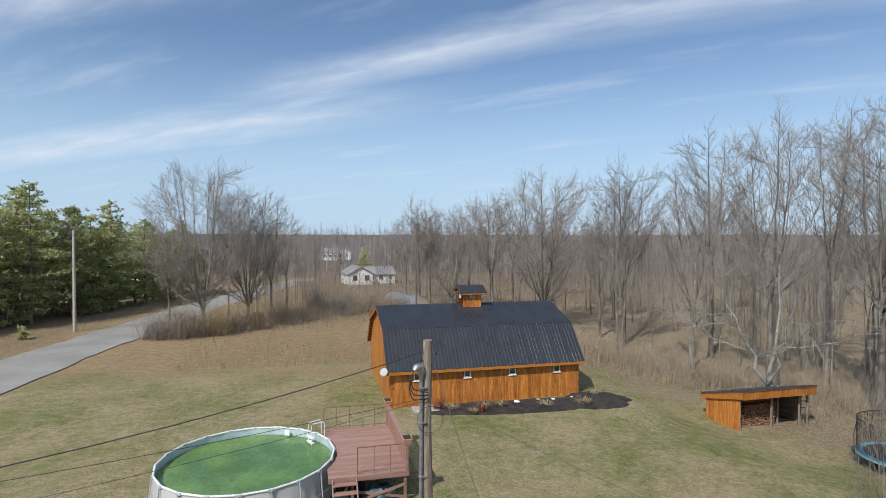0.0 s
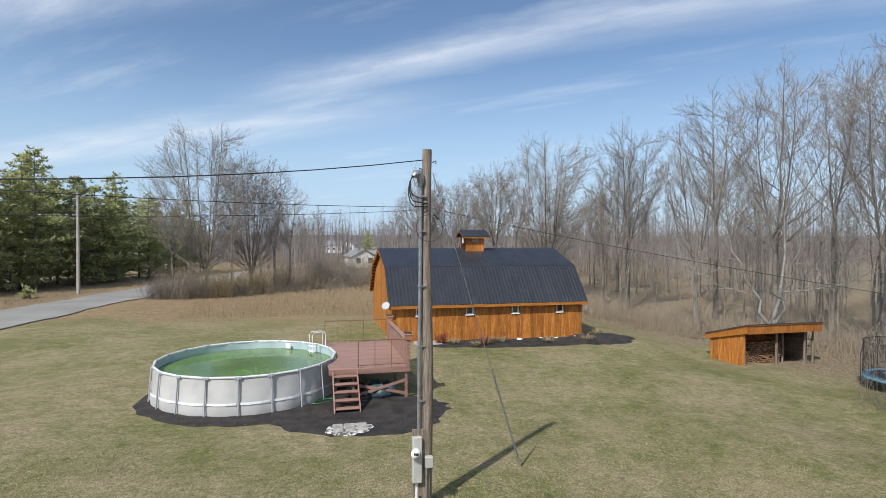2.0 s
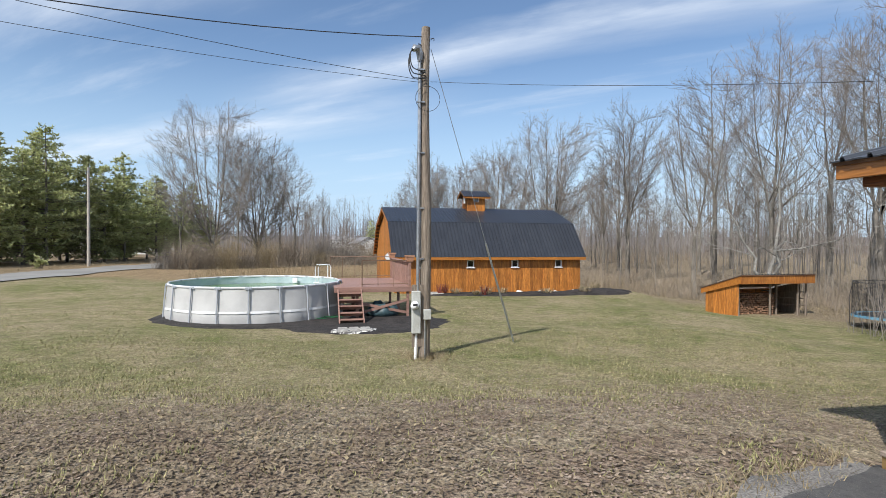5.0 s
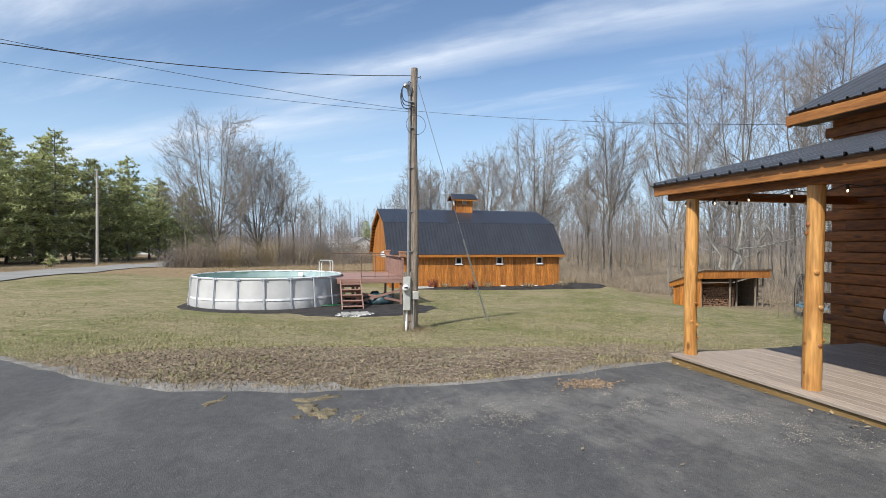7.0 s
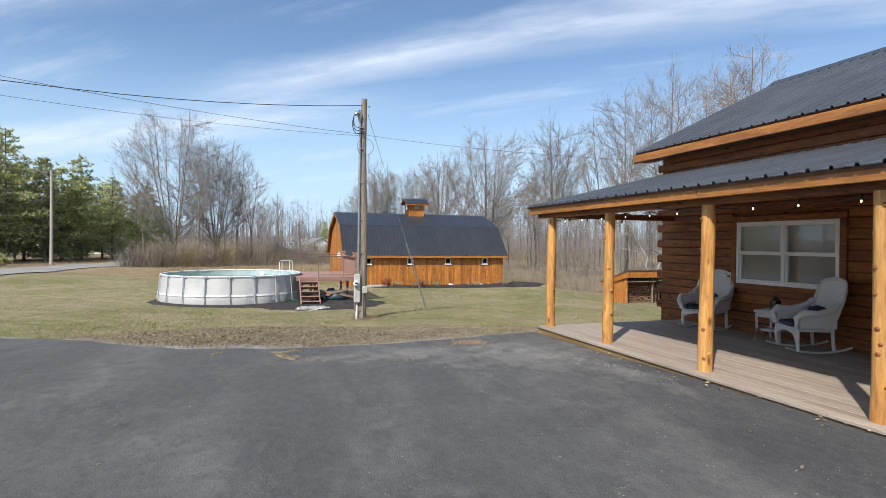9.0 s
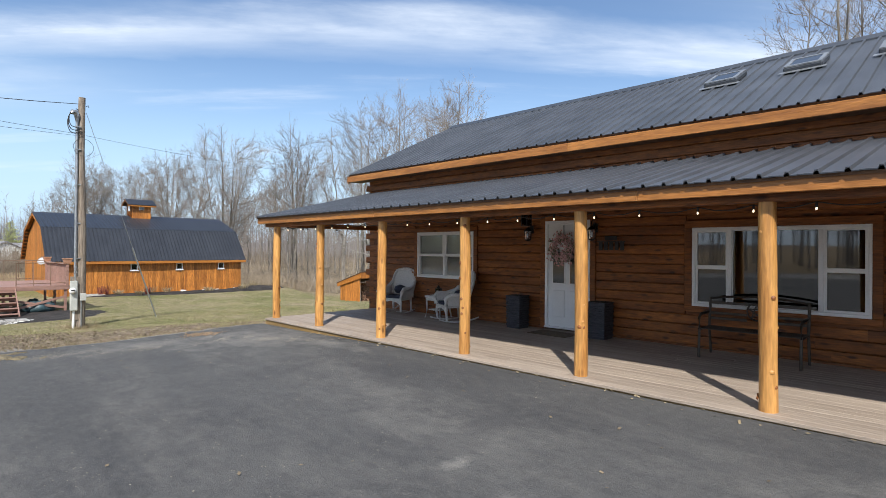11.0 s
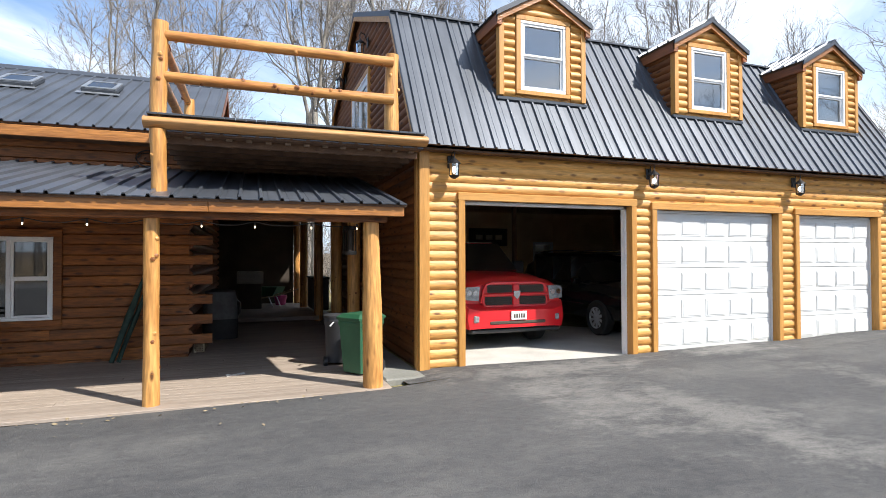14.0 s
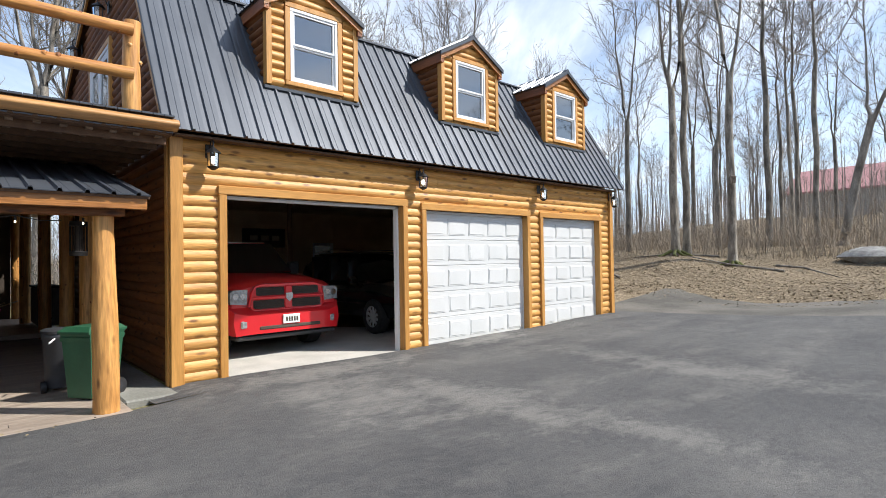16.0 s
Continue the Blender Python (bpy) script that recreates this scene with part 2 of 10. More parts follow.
        l.new(geo.outputs["Position"], away.inputs[0]); l.new(away.outputs[0], size.inputs[0]); l.new(size.outputs[0], far.inputs[0])
        one = op("MULTIPLY", span(op("ADD", op("SUBTRACT", 1.0, far.outputs["Value"]), edge), 0.0, 0.9), 0.85 * k)
        scuff = one if scuff is None else op("MAXIMUM", scuff, one)
    c = mix(op("MULTIPLY", scuff, span(grain, 0.3, 0.6, 0.5, 1.0)), c, (0.26, 0.248, 0.225))
    l.new(c, p.inputs["Base Color"])
    b = n.new("ShaderNodeBump")
    b.inputs["Strength"].default_value, b.inputs["Distance"].default_value = 0.7, 0.012
    l.new(op("ADD", grit, grain), b.inputs["Height"]); l.new(b.outputs[0], p.inputs["Normal"])
    return m


LOG_Y = (3.0, 0.35, 3.0)      # grain runs along y
LOG_X = (0.35, 3.0, 3.0)
LOG_Z = (3.0, 3.0, 0.35)
M = {
    "log": mat("stained_log", (0.150, 0.045, 0.008), (0.290, 0.096, 0.018), 2.6, 0.60, bump=0.45, bump_scale=18, stretch=LOG_Y, fine=0.38, vary=0.18, knots=(0.01, 7.0, 2.6)),
    "log_x": mat("stained_log_across", (0.190, 0.056, 0.014), (0.320, 0.105, 0.027), 2.2, 0.42, bump=0.25, bump_scale=16, stretch=LOG_X, fine=0.22, vary=0.16),
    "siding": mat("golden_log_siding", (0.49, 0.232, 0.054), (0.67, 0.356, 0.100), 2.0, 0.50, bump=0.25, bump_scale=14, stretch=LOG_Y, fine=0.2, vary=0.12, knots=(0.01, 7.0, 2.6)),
    # side walls: browner siding, darkened further in its colour for the shade there
    "siding_x": mat("brown_shaded_log_siding_across", (0.150, 0.050, 0.013), (0.225, 0.080, 0.020), 2.0, 0.72, bump=0.25, bump_scale=14, stretch=LOG_X, fine=0.2, vary=0.12, knots=(7.0, 0.01, 2.6)),
    "fascia": mat("brown_fascia", (0.27, 0.104, 0.024), (0.40, 0.165, 0.040), 2.5, 0.4, bump=0.25, bump_scale=14, stretch=LOG_Y, fine=0.25, vary=0.08),
    "rim": mat("olive_brown_rim", (0.20, 0.125, 0.045), (0.29, 0.185, 0.07), 3, 0.6, stretch=LOG_Y, fine=0.15),
    "trim": mat("golden_trim", (0.46, 0.215, 0.048), (0.58, 0.295, 0.078), 2.5, 0.45, bump=0.15, bump_scale=14, stretch=LOG_Y, fine=0.12, vary=0.06),
    "trim_z": mat("golden_trim_upright", (0.46, 0.215, 0.048), (0.58, 0.295, 0.078), 2.5, 0.45, bump=0.15, bump_scale=14, stretch=LOG_Z, fine=0.12, vary=0.06),
    "post": mat("peeled_log_post", (0.42, 0.190, 0.050), (0.60, 0.312, 0.095), 3.0, 0.42, bump=0.35, bump_scale=12, stretch=LOG_Z, fine=0.24, vary=0.08, knots=(2.4, 2.4, 8.0)),
    "rail": mat("peeled_log_rail", (0.41, 0.160, 0.040), (0.60, 0.290, 0.084), 3.0, 0.36, bump=0.3, bump_scale=12, stretch=LOG_Y, fine=0.18, vary=0.08),
    "knot": mat("wood_knot", (0.16, 0.055, 0.015), (0.28, 0.10, 0.025), 20, 0.5),
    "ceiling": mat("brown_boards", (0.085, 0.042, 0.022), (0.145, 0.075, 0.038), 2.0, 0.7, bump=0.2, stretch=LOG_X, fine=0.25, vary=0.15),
    "metal": mat("charcoal_roof_metal", (0.080, 0.089, 0.105), (0.108, 0.119, 0.139), 1.2, 0.40, metal=0.38, fine=0.08, bump_scale=90, vary=0.05),
    "flash": mat("charcoal_flashing", (0.055, 0.062, 0.075), (0.07, 0.078, 0.09), 3, 0.4, metal=0.3, fine=0.08),
    "barn_metal": mat("black_barn_metal", (0.034, 0.038, 0.048), (0.042, 0.047, 0.058), 1.0, 0.30, metal=0.2, fine=0.05, vary=0.03),
    "barn_wood": mat("orange_barn_boards", (0.30, 0.105, 0.020), (0.52, 0.205, 0.042), 3.0, 0.5, bump=0.4, bump_scale=14, stretch=LOG_Z, fine=0.35, vary=0.20),
    "barn_trim": mat("orange_barn_trim", (0.36, 0.13, 0.022), (0.50, 0.195, 0.036), 3.0, 0.5, bump=0.2, bump_scale=14, stretch=LOG_X, fine=0.2, vary=0.08),
    "deck": mat("taupe_deck_stain", (0.280, 0.226, 0.180), (0.380, 0.312, 0.252), 1.6, 0.6, bump=0.25, bump_scale=22, stretch=LOG_Y, fine=0.14, vary=0.07),
    "pool_deck": mat("mauve_deck_stain", (0.25, 0.145, 0.115), (0.34, 0.20, 0.16), 2.0, 0.6, bump=0.25, bump_scale=22, stretch=LOG_X, fine=0.14, vary=0.09),
    "concrete": mat("concrete", (0.42, 0.41, 0.37), (0.55, 0.53, 0.48), 1.5, 0.8, bump=0.15, fine=0.12),
    "white": mat("white_paint", (0.76, 0.77, 0.78), (0.82, 0.83, 0.83), 2.0, 0.4, fine=0.03),
    "door_white": mat("white_steel_door", (0.60, 0.61, 0.60), (0.66, 0.665, 0.655), 1.2, 0.45, fine=0.05, bump=0.08, bump_scale=60),
    "boards": mat("bare_garage_boards", (0.60, 0.47, 0.32), (0.72, 0.58, 0.42), 2.0, 0.85, fine=0.2),
    "screen": mat("grey_insect_screen", (0.16, 0.17, 0.18), (0.20, 0.21, 0.22), 3, 0.8, fine=0.06),
    "vinyl": mat("white_vinyl", (0.78, 0.79, 0.80), (0.84, 0.84, 0.84), 3.0, 0.35, fine=0.03),
    # near-black, the dimness of an interior put into the colour
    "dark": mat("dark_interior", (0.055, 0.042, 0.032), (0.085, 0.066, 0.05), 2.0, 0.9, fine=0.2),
    "black": mat("black_plastic", (0.018, 0.018, 0.02), (0.03, 0.03, 0.033), 8, 0.5, fine=0.15),
    "iron": mat("black_iron", (0.02, 0.02, 0.022), (0.035, 0.033, 0.032), 10, 0.45, metal=0.5, fine=0.2),
    "steel": mat("galvanised_steel", (0.36, 0.38, 0.40), (0.50, 0.52, 0.54), 8, 0.42, metal=0.8, fine=0.12),
    "wicker": mat("white_wicker", (0.66, 0.66, 0.64), (0.80, 0.80, 0.78), 60, 0.55, bump=0.9, bump_scale=110, fine=0.14),
    "glass": glass_mat("window_glass", (0.30, 0.32, 0.33)),
    "clear_glass": glass_mat("clear_window_glass", (0.90, 0.92, 0.92), 0.03, 1.45, True),
    "bright_glass": glass_mat("coated_window_glass", (0.45, 0.48, 0.50), 0.02, 3.2),
    "grey_wood": mat("weathered_pole_wood", (0.155, 0.120, 0.090), (0.30, 0.25, 0.20), 5, 0.85, bump=0.7, bump_scale=18, stretch=(6, 6, 0.3), fine=0.4),
    "bark": mat("grey_bark", (0.105, 0.094, 0.080), (0.265, 0.240, 0.205), 1.4, 0.9, bump=0.9, bump_scale=16, stretch=(3, 3, 0.8), fine=0.35, vary=0.25),
    "twig": mat("grey_twigs", (0.170, 0.150, 0.130), (0.285, 0.255, 0.228), 0.8, 0.9, fine=0.2, vary=0.25),
    "twig_tan": mat("tan_twigs", (0.21, 0.170, 0.128), (0.34, 0.282, 0.215), 0.5, 0.9, fine=0.2, vary=0.2),
    "needle": needle_mat(),
    "asphalt": asphalt_mat(),
    "road": mat("grey_road", (0.215, 0.21, 0.197), (0.285, 0.278, 0.26), 0.3, 0.85, bump=0.3, bump_scale=60, fine=0.12),
    "gravel": mat("grey_gravel", (0.135, 0.128, 0.118), (0.27, 0.255, 0.235), 1.6, 0.95, bump=1.0, bump_scale=55, fine=0.5),
    "strip_concrete": mat("stained_concrete", (0.19, 0.188, 0.165), (0.28, 0.275, 0.245), 1.5, 0.85, bump=0.15, fine=0.15),
    "dirt_gravel": mat("earthy_gravel", (0.085, 0.079, 0.068), (0.165, 0.153, 0.132), 0.6, 0.95, bump=1.0, bump_scale=55, fine=0.5),
    "mulch": mat("black_mulch", (0.014, 0.012, 0.011), (0.042, 0.036, 0.033), 2.5, 0.95, bump=1.0, bump_scale=45, fine=0.6),
}


# ---- mesh tools
class Geo:
    """A mesh in the making: lists of points and faces."""

    def __init__(self):
        self.v, self.f, self.c = [], [], []

    def add(self, pts, faces, slot=0):
        k = len(self.v)
        self.v.extend(tuple(p) for p in pts)
        self.f.extend(tuple(i + k for i in face) for face in faces)
        self.c.extend([slot] * len(faces))
        return self

    def box(self, x0, y0, z0, x1, y1, z1, slot=0, m=None):
        pts = [(x, y, z) for z in (z0, z1) for y in (y0, y1) for x in (x0, x1)]
        if m is not None:
            pts = [m @ Vector(p) for p in pts]
        return self.add(pts, [(0, 2, 3, 1), (4, 5, 7, 6), (0, 1, 5, 4), (2, 6, 7, 3), (0, 4, 6, 2), (1, 3, 7, 5)], slot)

    def bev(self, x0, y0, z0, x1, y1, z1, b=0.01, slot=0, m=None):
        """A box with chamfered edges."""
        pts, faces = [], []
        c = ((x0 + x1) / 2, (y0 + y1) / 2, (z0 + z1) / 2)
        h = ((x1 - x0) / 2, (y1 - y0) / 2, (z1 - z0) / 2)
        idx = {}
        for sx in (-1, 1):
            for sy in (-1, 1):
                for sz in (-1, 1):
                    for ax in range(3):
                        q = [sx * (h[0] - b), sy * (h[1] - b), sz * (h[2] - b)]
                        s = (sx, sy, sz)
                        q[ax] = s[ax] * h[ax]
                        idx[s, ax] = len(pts)
                        pts.append(Vector((c[0] + q[0], c[1] + q[1], c[2] + q[2])))
        for ax in range(3):
            u, w = (ax + 1) % 3, (ax + 2) % 3
            for sg in (-1, 1):
                ring = []
                for su, sw in ((-1, -1), (1, -1), (1, 1), (-1, 1)):
                    s = [0, 0, 0]; s[ax], s[u], s[w] = sg, su, sw
                    ring.append(idx[tuple(s), ax])
                faces.append(ring if sg > 0 else ring[::-1])
            for su in (-1, 1):
                for sw in (-1, 1):
                    s0 = [0, 0, 0]; s1 = [0, 0, 0]
                    s0[ax], s0[u], s0[w] = -1, su, sw
                    s1[ax], s1[u], s1[w] = 1, su, sw
                    face = [idx[tuple(s0), u], idx[tuple(s1), u], idx[tuple(s1), w], idx[tuple(s0), w]]
                    faces.append(face if su * sw < 0 else face[::-1])
        for sx in (-1, 1):
            for sy in (-1, 1):
                for sz in (-1, 1):
                    s = (sx, sy, sz)
                    face = [idx[s, 0], idx[s, 1], idx[s, 2]]
                    faces.append(face if sx * sy * sz > 0 else face[::-1])
        if m is not None:
            pts = [m @ p for p in pts]
        return self.add(pts, faces, slot)

    def tube(self, p, q, r0, r1=None, n=8, caps=True, slot=0):
        r1 = r0 if r1 is None else r1
        p, q = Vector(p), Vector(q)
        d = (q - p).normalized() if (q - p).length > 1e-9 else Vector((0, 0, 1))
        a = d.cross(Vector((0, 0, 1)) if abs(d.z) < 0.9 else Vector((1, 0, 0))).normalized()
        b = d.cross(a)
        pts = []
        for o, r in ((p, r0), (q, r1)):
            for i in range(n):
                t = 2 * math.pi * i / n
                pts.append(o + (a * math.cos(t) + b * math.sin(t)) * r)
        faces = [(i, i + n, (i + 1) % n + n, (i + 1) % n) for i in range(n)]
        if caps:
            faces += [tuple(range(n)), tuple(range(2 * n - 1, n - 1, -1))]
        return self.add(pts, faces, slot)

    def path(self, pts, r, n=6, slot=0, closed=False):
        """A tube along a line of points; r is one radius or one for each point."""
        pts = [Vector(p) for p in pts]
        k = len(pts)
        rs = r if isinstance(r, (list, tuple)) else [r] * k
        rings = []
        ref = Vector((0, 0, 1))
        for i, p in enumerate(pts):
            nxt = pts[(i + 1) % k] if closed else pts[min(i + 1, k - 1)]
            prv = pts[i - 1] if closed or i else pts[0]
            d = (nxt - prv).normalized()
            a = d.cross(ref)
            if a.length < 0.2:
                a = d.cross(Vector((1, 0, 0)))
            a.normalize()
            b = d.cross(a)
            rings += [p + (a * math.cos(2 * math.pi * j / n) + b * math.sin(2 * math.pi * j / n)) * rs[i] for j in range(n)]
        faces = []
        for i in range(k if closed else k - 1):
            i2 = (i + 1) % k
            faces += [(i * n + j, i2 * n + j, i2 * n + (j + 1) % n, i * n + (j + 1) % n) for j in range(n)]
        if not closed:
            faces += [tuple(range(n)), tuple(range(k * n - 1, (k - 1) * n - 1, -1))]
        return self.add(rings, faces, slot)

    def lathe(self, prof, n=16, at=(0, 0, 0), slot=0, capped=True):
        """Turn (radius, height) pairs round an upright axis."""
        pts = [(at[0] + r * math.cos(2 * math.pi * j / n), at[1] + r * math.sin(2 * math.pi * j / n), at[2] + z) for r, z in prof for j in range(n)]
        faces = [(i * n + j, i * n + (j + 1) % n, (i + 1) * n + (j + 1) % n, (i + 1) * n + j) for i in range(len(prof) - 1) for j in range(n)]
        if capped:
            faces += [tuple(range(n - 1, -1, -1)), tuple(range((len(prof) - 1) * n, len(prof) * n))]
        return self.add(pts, faces, slot)

    def prism(self, outline, axis, lo, hi, slot=0):
        """Push an outline of (a, b) pairs along an axis; a, b are the other two axes in x, y, z order."""
        def at(a, b, w):
            p = [a, b]
            p.insert("xyz".index(axis), w)
            return p
        n = len(outline)
        pts = [at(a, b, lo) for a, b in outline] + [at(a, b, hi) for a, b in outline]
        area = sum(outline[i][0] * outline[(i + 1) % n][1] - outline[(i + 1) % n][0] * outline[i][1] for i in range(n))
        turn = (area > 0) != (axis == "y")
        side = [(i, (i + 1) % n, (i + 1) % n + n, i + n) for i in range(n)]
        ends = [tuple(range(n - 1, -1, -1)), tuple(range(n, 2 * n))]
        return self.add(pts, [f if turn else f[::-1] for f in side + ends], slot)

    def quad(self, a, b, c, d, slot=0):
        return self.add([a, b, c, d], [(0, 1, 2, 3)], slot)

    def mesh(self, name, mats, smooth=None):
        me = bpy.data.meshes.new(name)
        me.from_pydata(self.v, [], self.f)
        for m in mats if isinstance(mats, (list, tuple)) else [mats]:
            me.materials.append(m)
        if any(self.c):
            me.polygons.foreach_set("material_index", self.c)
        if smooth:
            me.polygons.foreach_set("use_smooth", [True] * len(self.f))
            me.set_sharp_from_angle(angle=radians(smooth))
        me.update()
        return me


def thing(name, at=(0, 0, 0), rz=0.0, label="", category="", group="", kind=""):
    """An empty that parents the parts of one thing."""
    ob = new(name)
    ob.empty_display_size = 0.2
    ob.matrix_basis = pose(*at, 0, 0, rz)
    return tagged(ob, label, category, group, kind)


def part(name, geo, mats, parent, label="", smooth=None, m=None):
    """One mesh under a thing or under a part."""
    me = geo if isinstance(geo, bpy.types.Mesh) else geo.mesh(name, mats, smooth)
    ob = new(name, me)
    ob.parent = parent
    if m is not None:
        ob.matrix_basis = m
    return tagged(ob, label)


def solo(name, geo, mats, label="", category="", group="", kind="", smooth=None, m=None):
    """A thing of one mesh."""
    me = geo if isinstance(geo, bpy.types.Mesh) else geo.mesh(name, mats, smooth)
    ob = new(name, me)
    if m is not None:
        ob.matrix_basis = m
    return tagged(ob, label, category, group, kind)


# ---- ground
HILLS = [  # x, y, height, reach: places through which the ground runs
    (-7, -12, 0.0, 6), (-3, -5, 0.0, 4), (-9, -4, -0.02, 5), (-2, -0.4, -0.06, 2.5), (-6, 0.5, -0.10, 3), (3, -6, 0.0, 6), (3, -20, 0.05, 4), (-4, -20, 0.04, 6), (0.3, -19, 0.03, 2), (0.3, -23, 0.09, 2), (0, -26.5, 0.16, 4),
    (-2.4, 8.3, -0.87, 4), (-4, 15, -1.2, 4), (-7, 19, -1.22, 5), (0, 22, -1.2, 5), (2, 27.8, -1.42, 3), (6, 27.8, -1.45, 3), (10.5, 27.8, -1.42, 3), (13.5, 27, -1.35, 4), (5, 36, -1.3, 5), (6, 18, -1.35, 5), (6, 8, -1.0, 4), (19, 25, -2.6, 4), (24, 23, -2.65, 5),
    (15, 13, -1.9, 5), (16, 3, -1.3, 6), (-12, 10, -0.8, 5), (-16, 25, -1.0, 7), (-22, 34, -0.75, 7), (-22, 46, -0.9, 8), (-20, 62, -1.2, 10), (-26, 59, -1.0, 8), (-33, 30, -0.6, 10), (-10, 40, -1.3, 10),
    (5, 45, -1.6, 9), (30, 35, -3.0, 10), (40, 15, -3.0, 12), (20, -12, 0.2, 8), (-30, -10, 0.1, 12),
    (3, -32.5, 0.55, 3), (-2.7, -36, 0.6, 3), (-1, -30.5, 0.16, 3), (1.3, -37.5, 1.08, 3), (3.8, -37.7, 1.6, 4), (2.5, -47, 2.0, 5), (-2, -42.5, 1.32, 3), (-1, -47.5, 2.05, 5), (10, -47, 2.0, 6), (20, -36, 1.4, 8), (-12, -34, 0.9, 5), (8, -70, 3.6, 9), (0, -84, 7.0, 9), (-12, -84, 6.6, 9), (12, -84, 7.0, 9), (-20, -45, 1.5, 12),
    (20.5, 17.5, -2.4, 3),
]
HX, HY, HZ, HR = (np.array([h[i] for h in HILLS]) for i in range(4))


def ground(x, y):
    """The height of the ground at a place."""
    x, y = np.asarray(x, float), np.asarray(y, float)
    d2 = (x[..., None] - HX) ** 2 + (y[..., None] - HY) ** 2
    w = HR ** 2 / (d2 + 0.4) ** 1.5
    near = (w * HZ).sum(-1) / w.sum(-1)
    far = np.hypot(x, y - 10)
    swell = -1.2 + 22 * np.clip((far - 260) / 1800, 0, 1) ** 1.3 + 3.0 * np.sin(x / 210 + 1) * np.cos(y / 260) * np.clip(far / 400 - 0.5, 0, 1)
    k = np.clip((far - 70) / 90, 0, 1)
    k = k * k * (3 - 2 * k)
    under = np.clip((x + 0.5) / 0.5, 0, 1) * np.clip((12.5 - x) / 1.0, 0, 1) * np.clip((y + 15.8) / 0.4, 0, 1) * np.clip((0.6 - y) / 0.4, 0, 1)
    return near * (1 - k) + swell * k - 0.12 * under


def gz(x, y):
    return float(ground(x, y))


def strip(name, west, east, y_lo, y_hi, step, lift, material, across=6, wob=0.0):
    """A sheet on the ground between two edges x = west(y), east(y)."""
    g = Geo()
    ys = np.arange(y_lo, y_hi + step / 2, step)
    pts = []
    for y in ys:
        a, b = west(y), east(y)
        for i in range(across + 1):
            x = a + (b - a) * i / across
            if wob and i in (0, across):
                x += wob * noise.noise((x * 0.3, y * 0.9, 3.1)) + 0.4 * wob * noise.noise((x, y * 4.0, 8.2))
            pts.append((x, y, gz(x, y) + lift))
    k = across + 1
    g.add(pts, [(j * k + i, j * k + i + 1, (j + 1) * k + i + 1, (j + 1) * k + i) for j in range(len(ys) - 1) for i in range(across)])
    return solo(name, g, material, kind="structure", smooth=60)
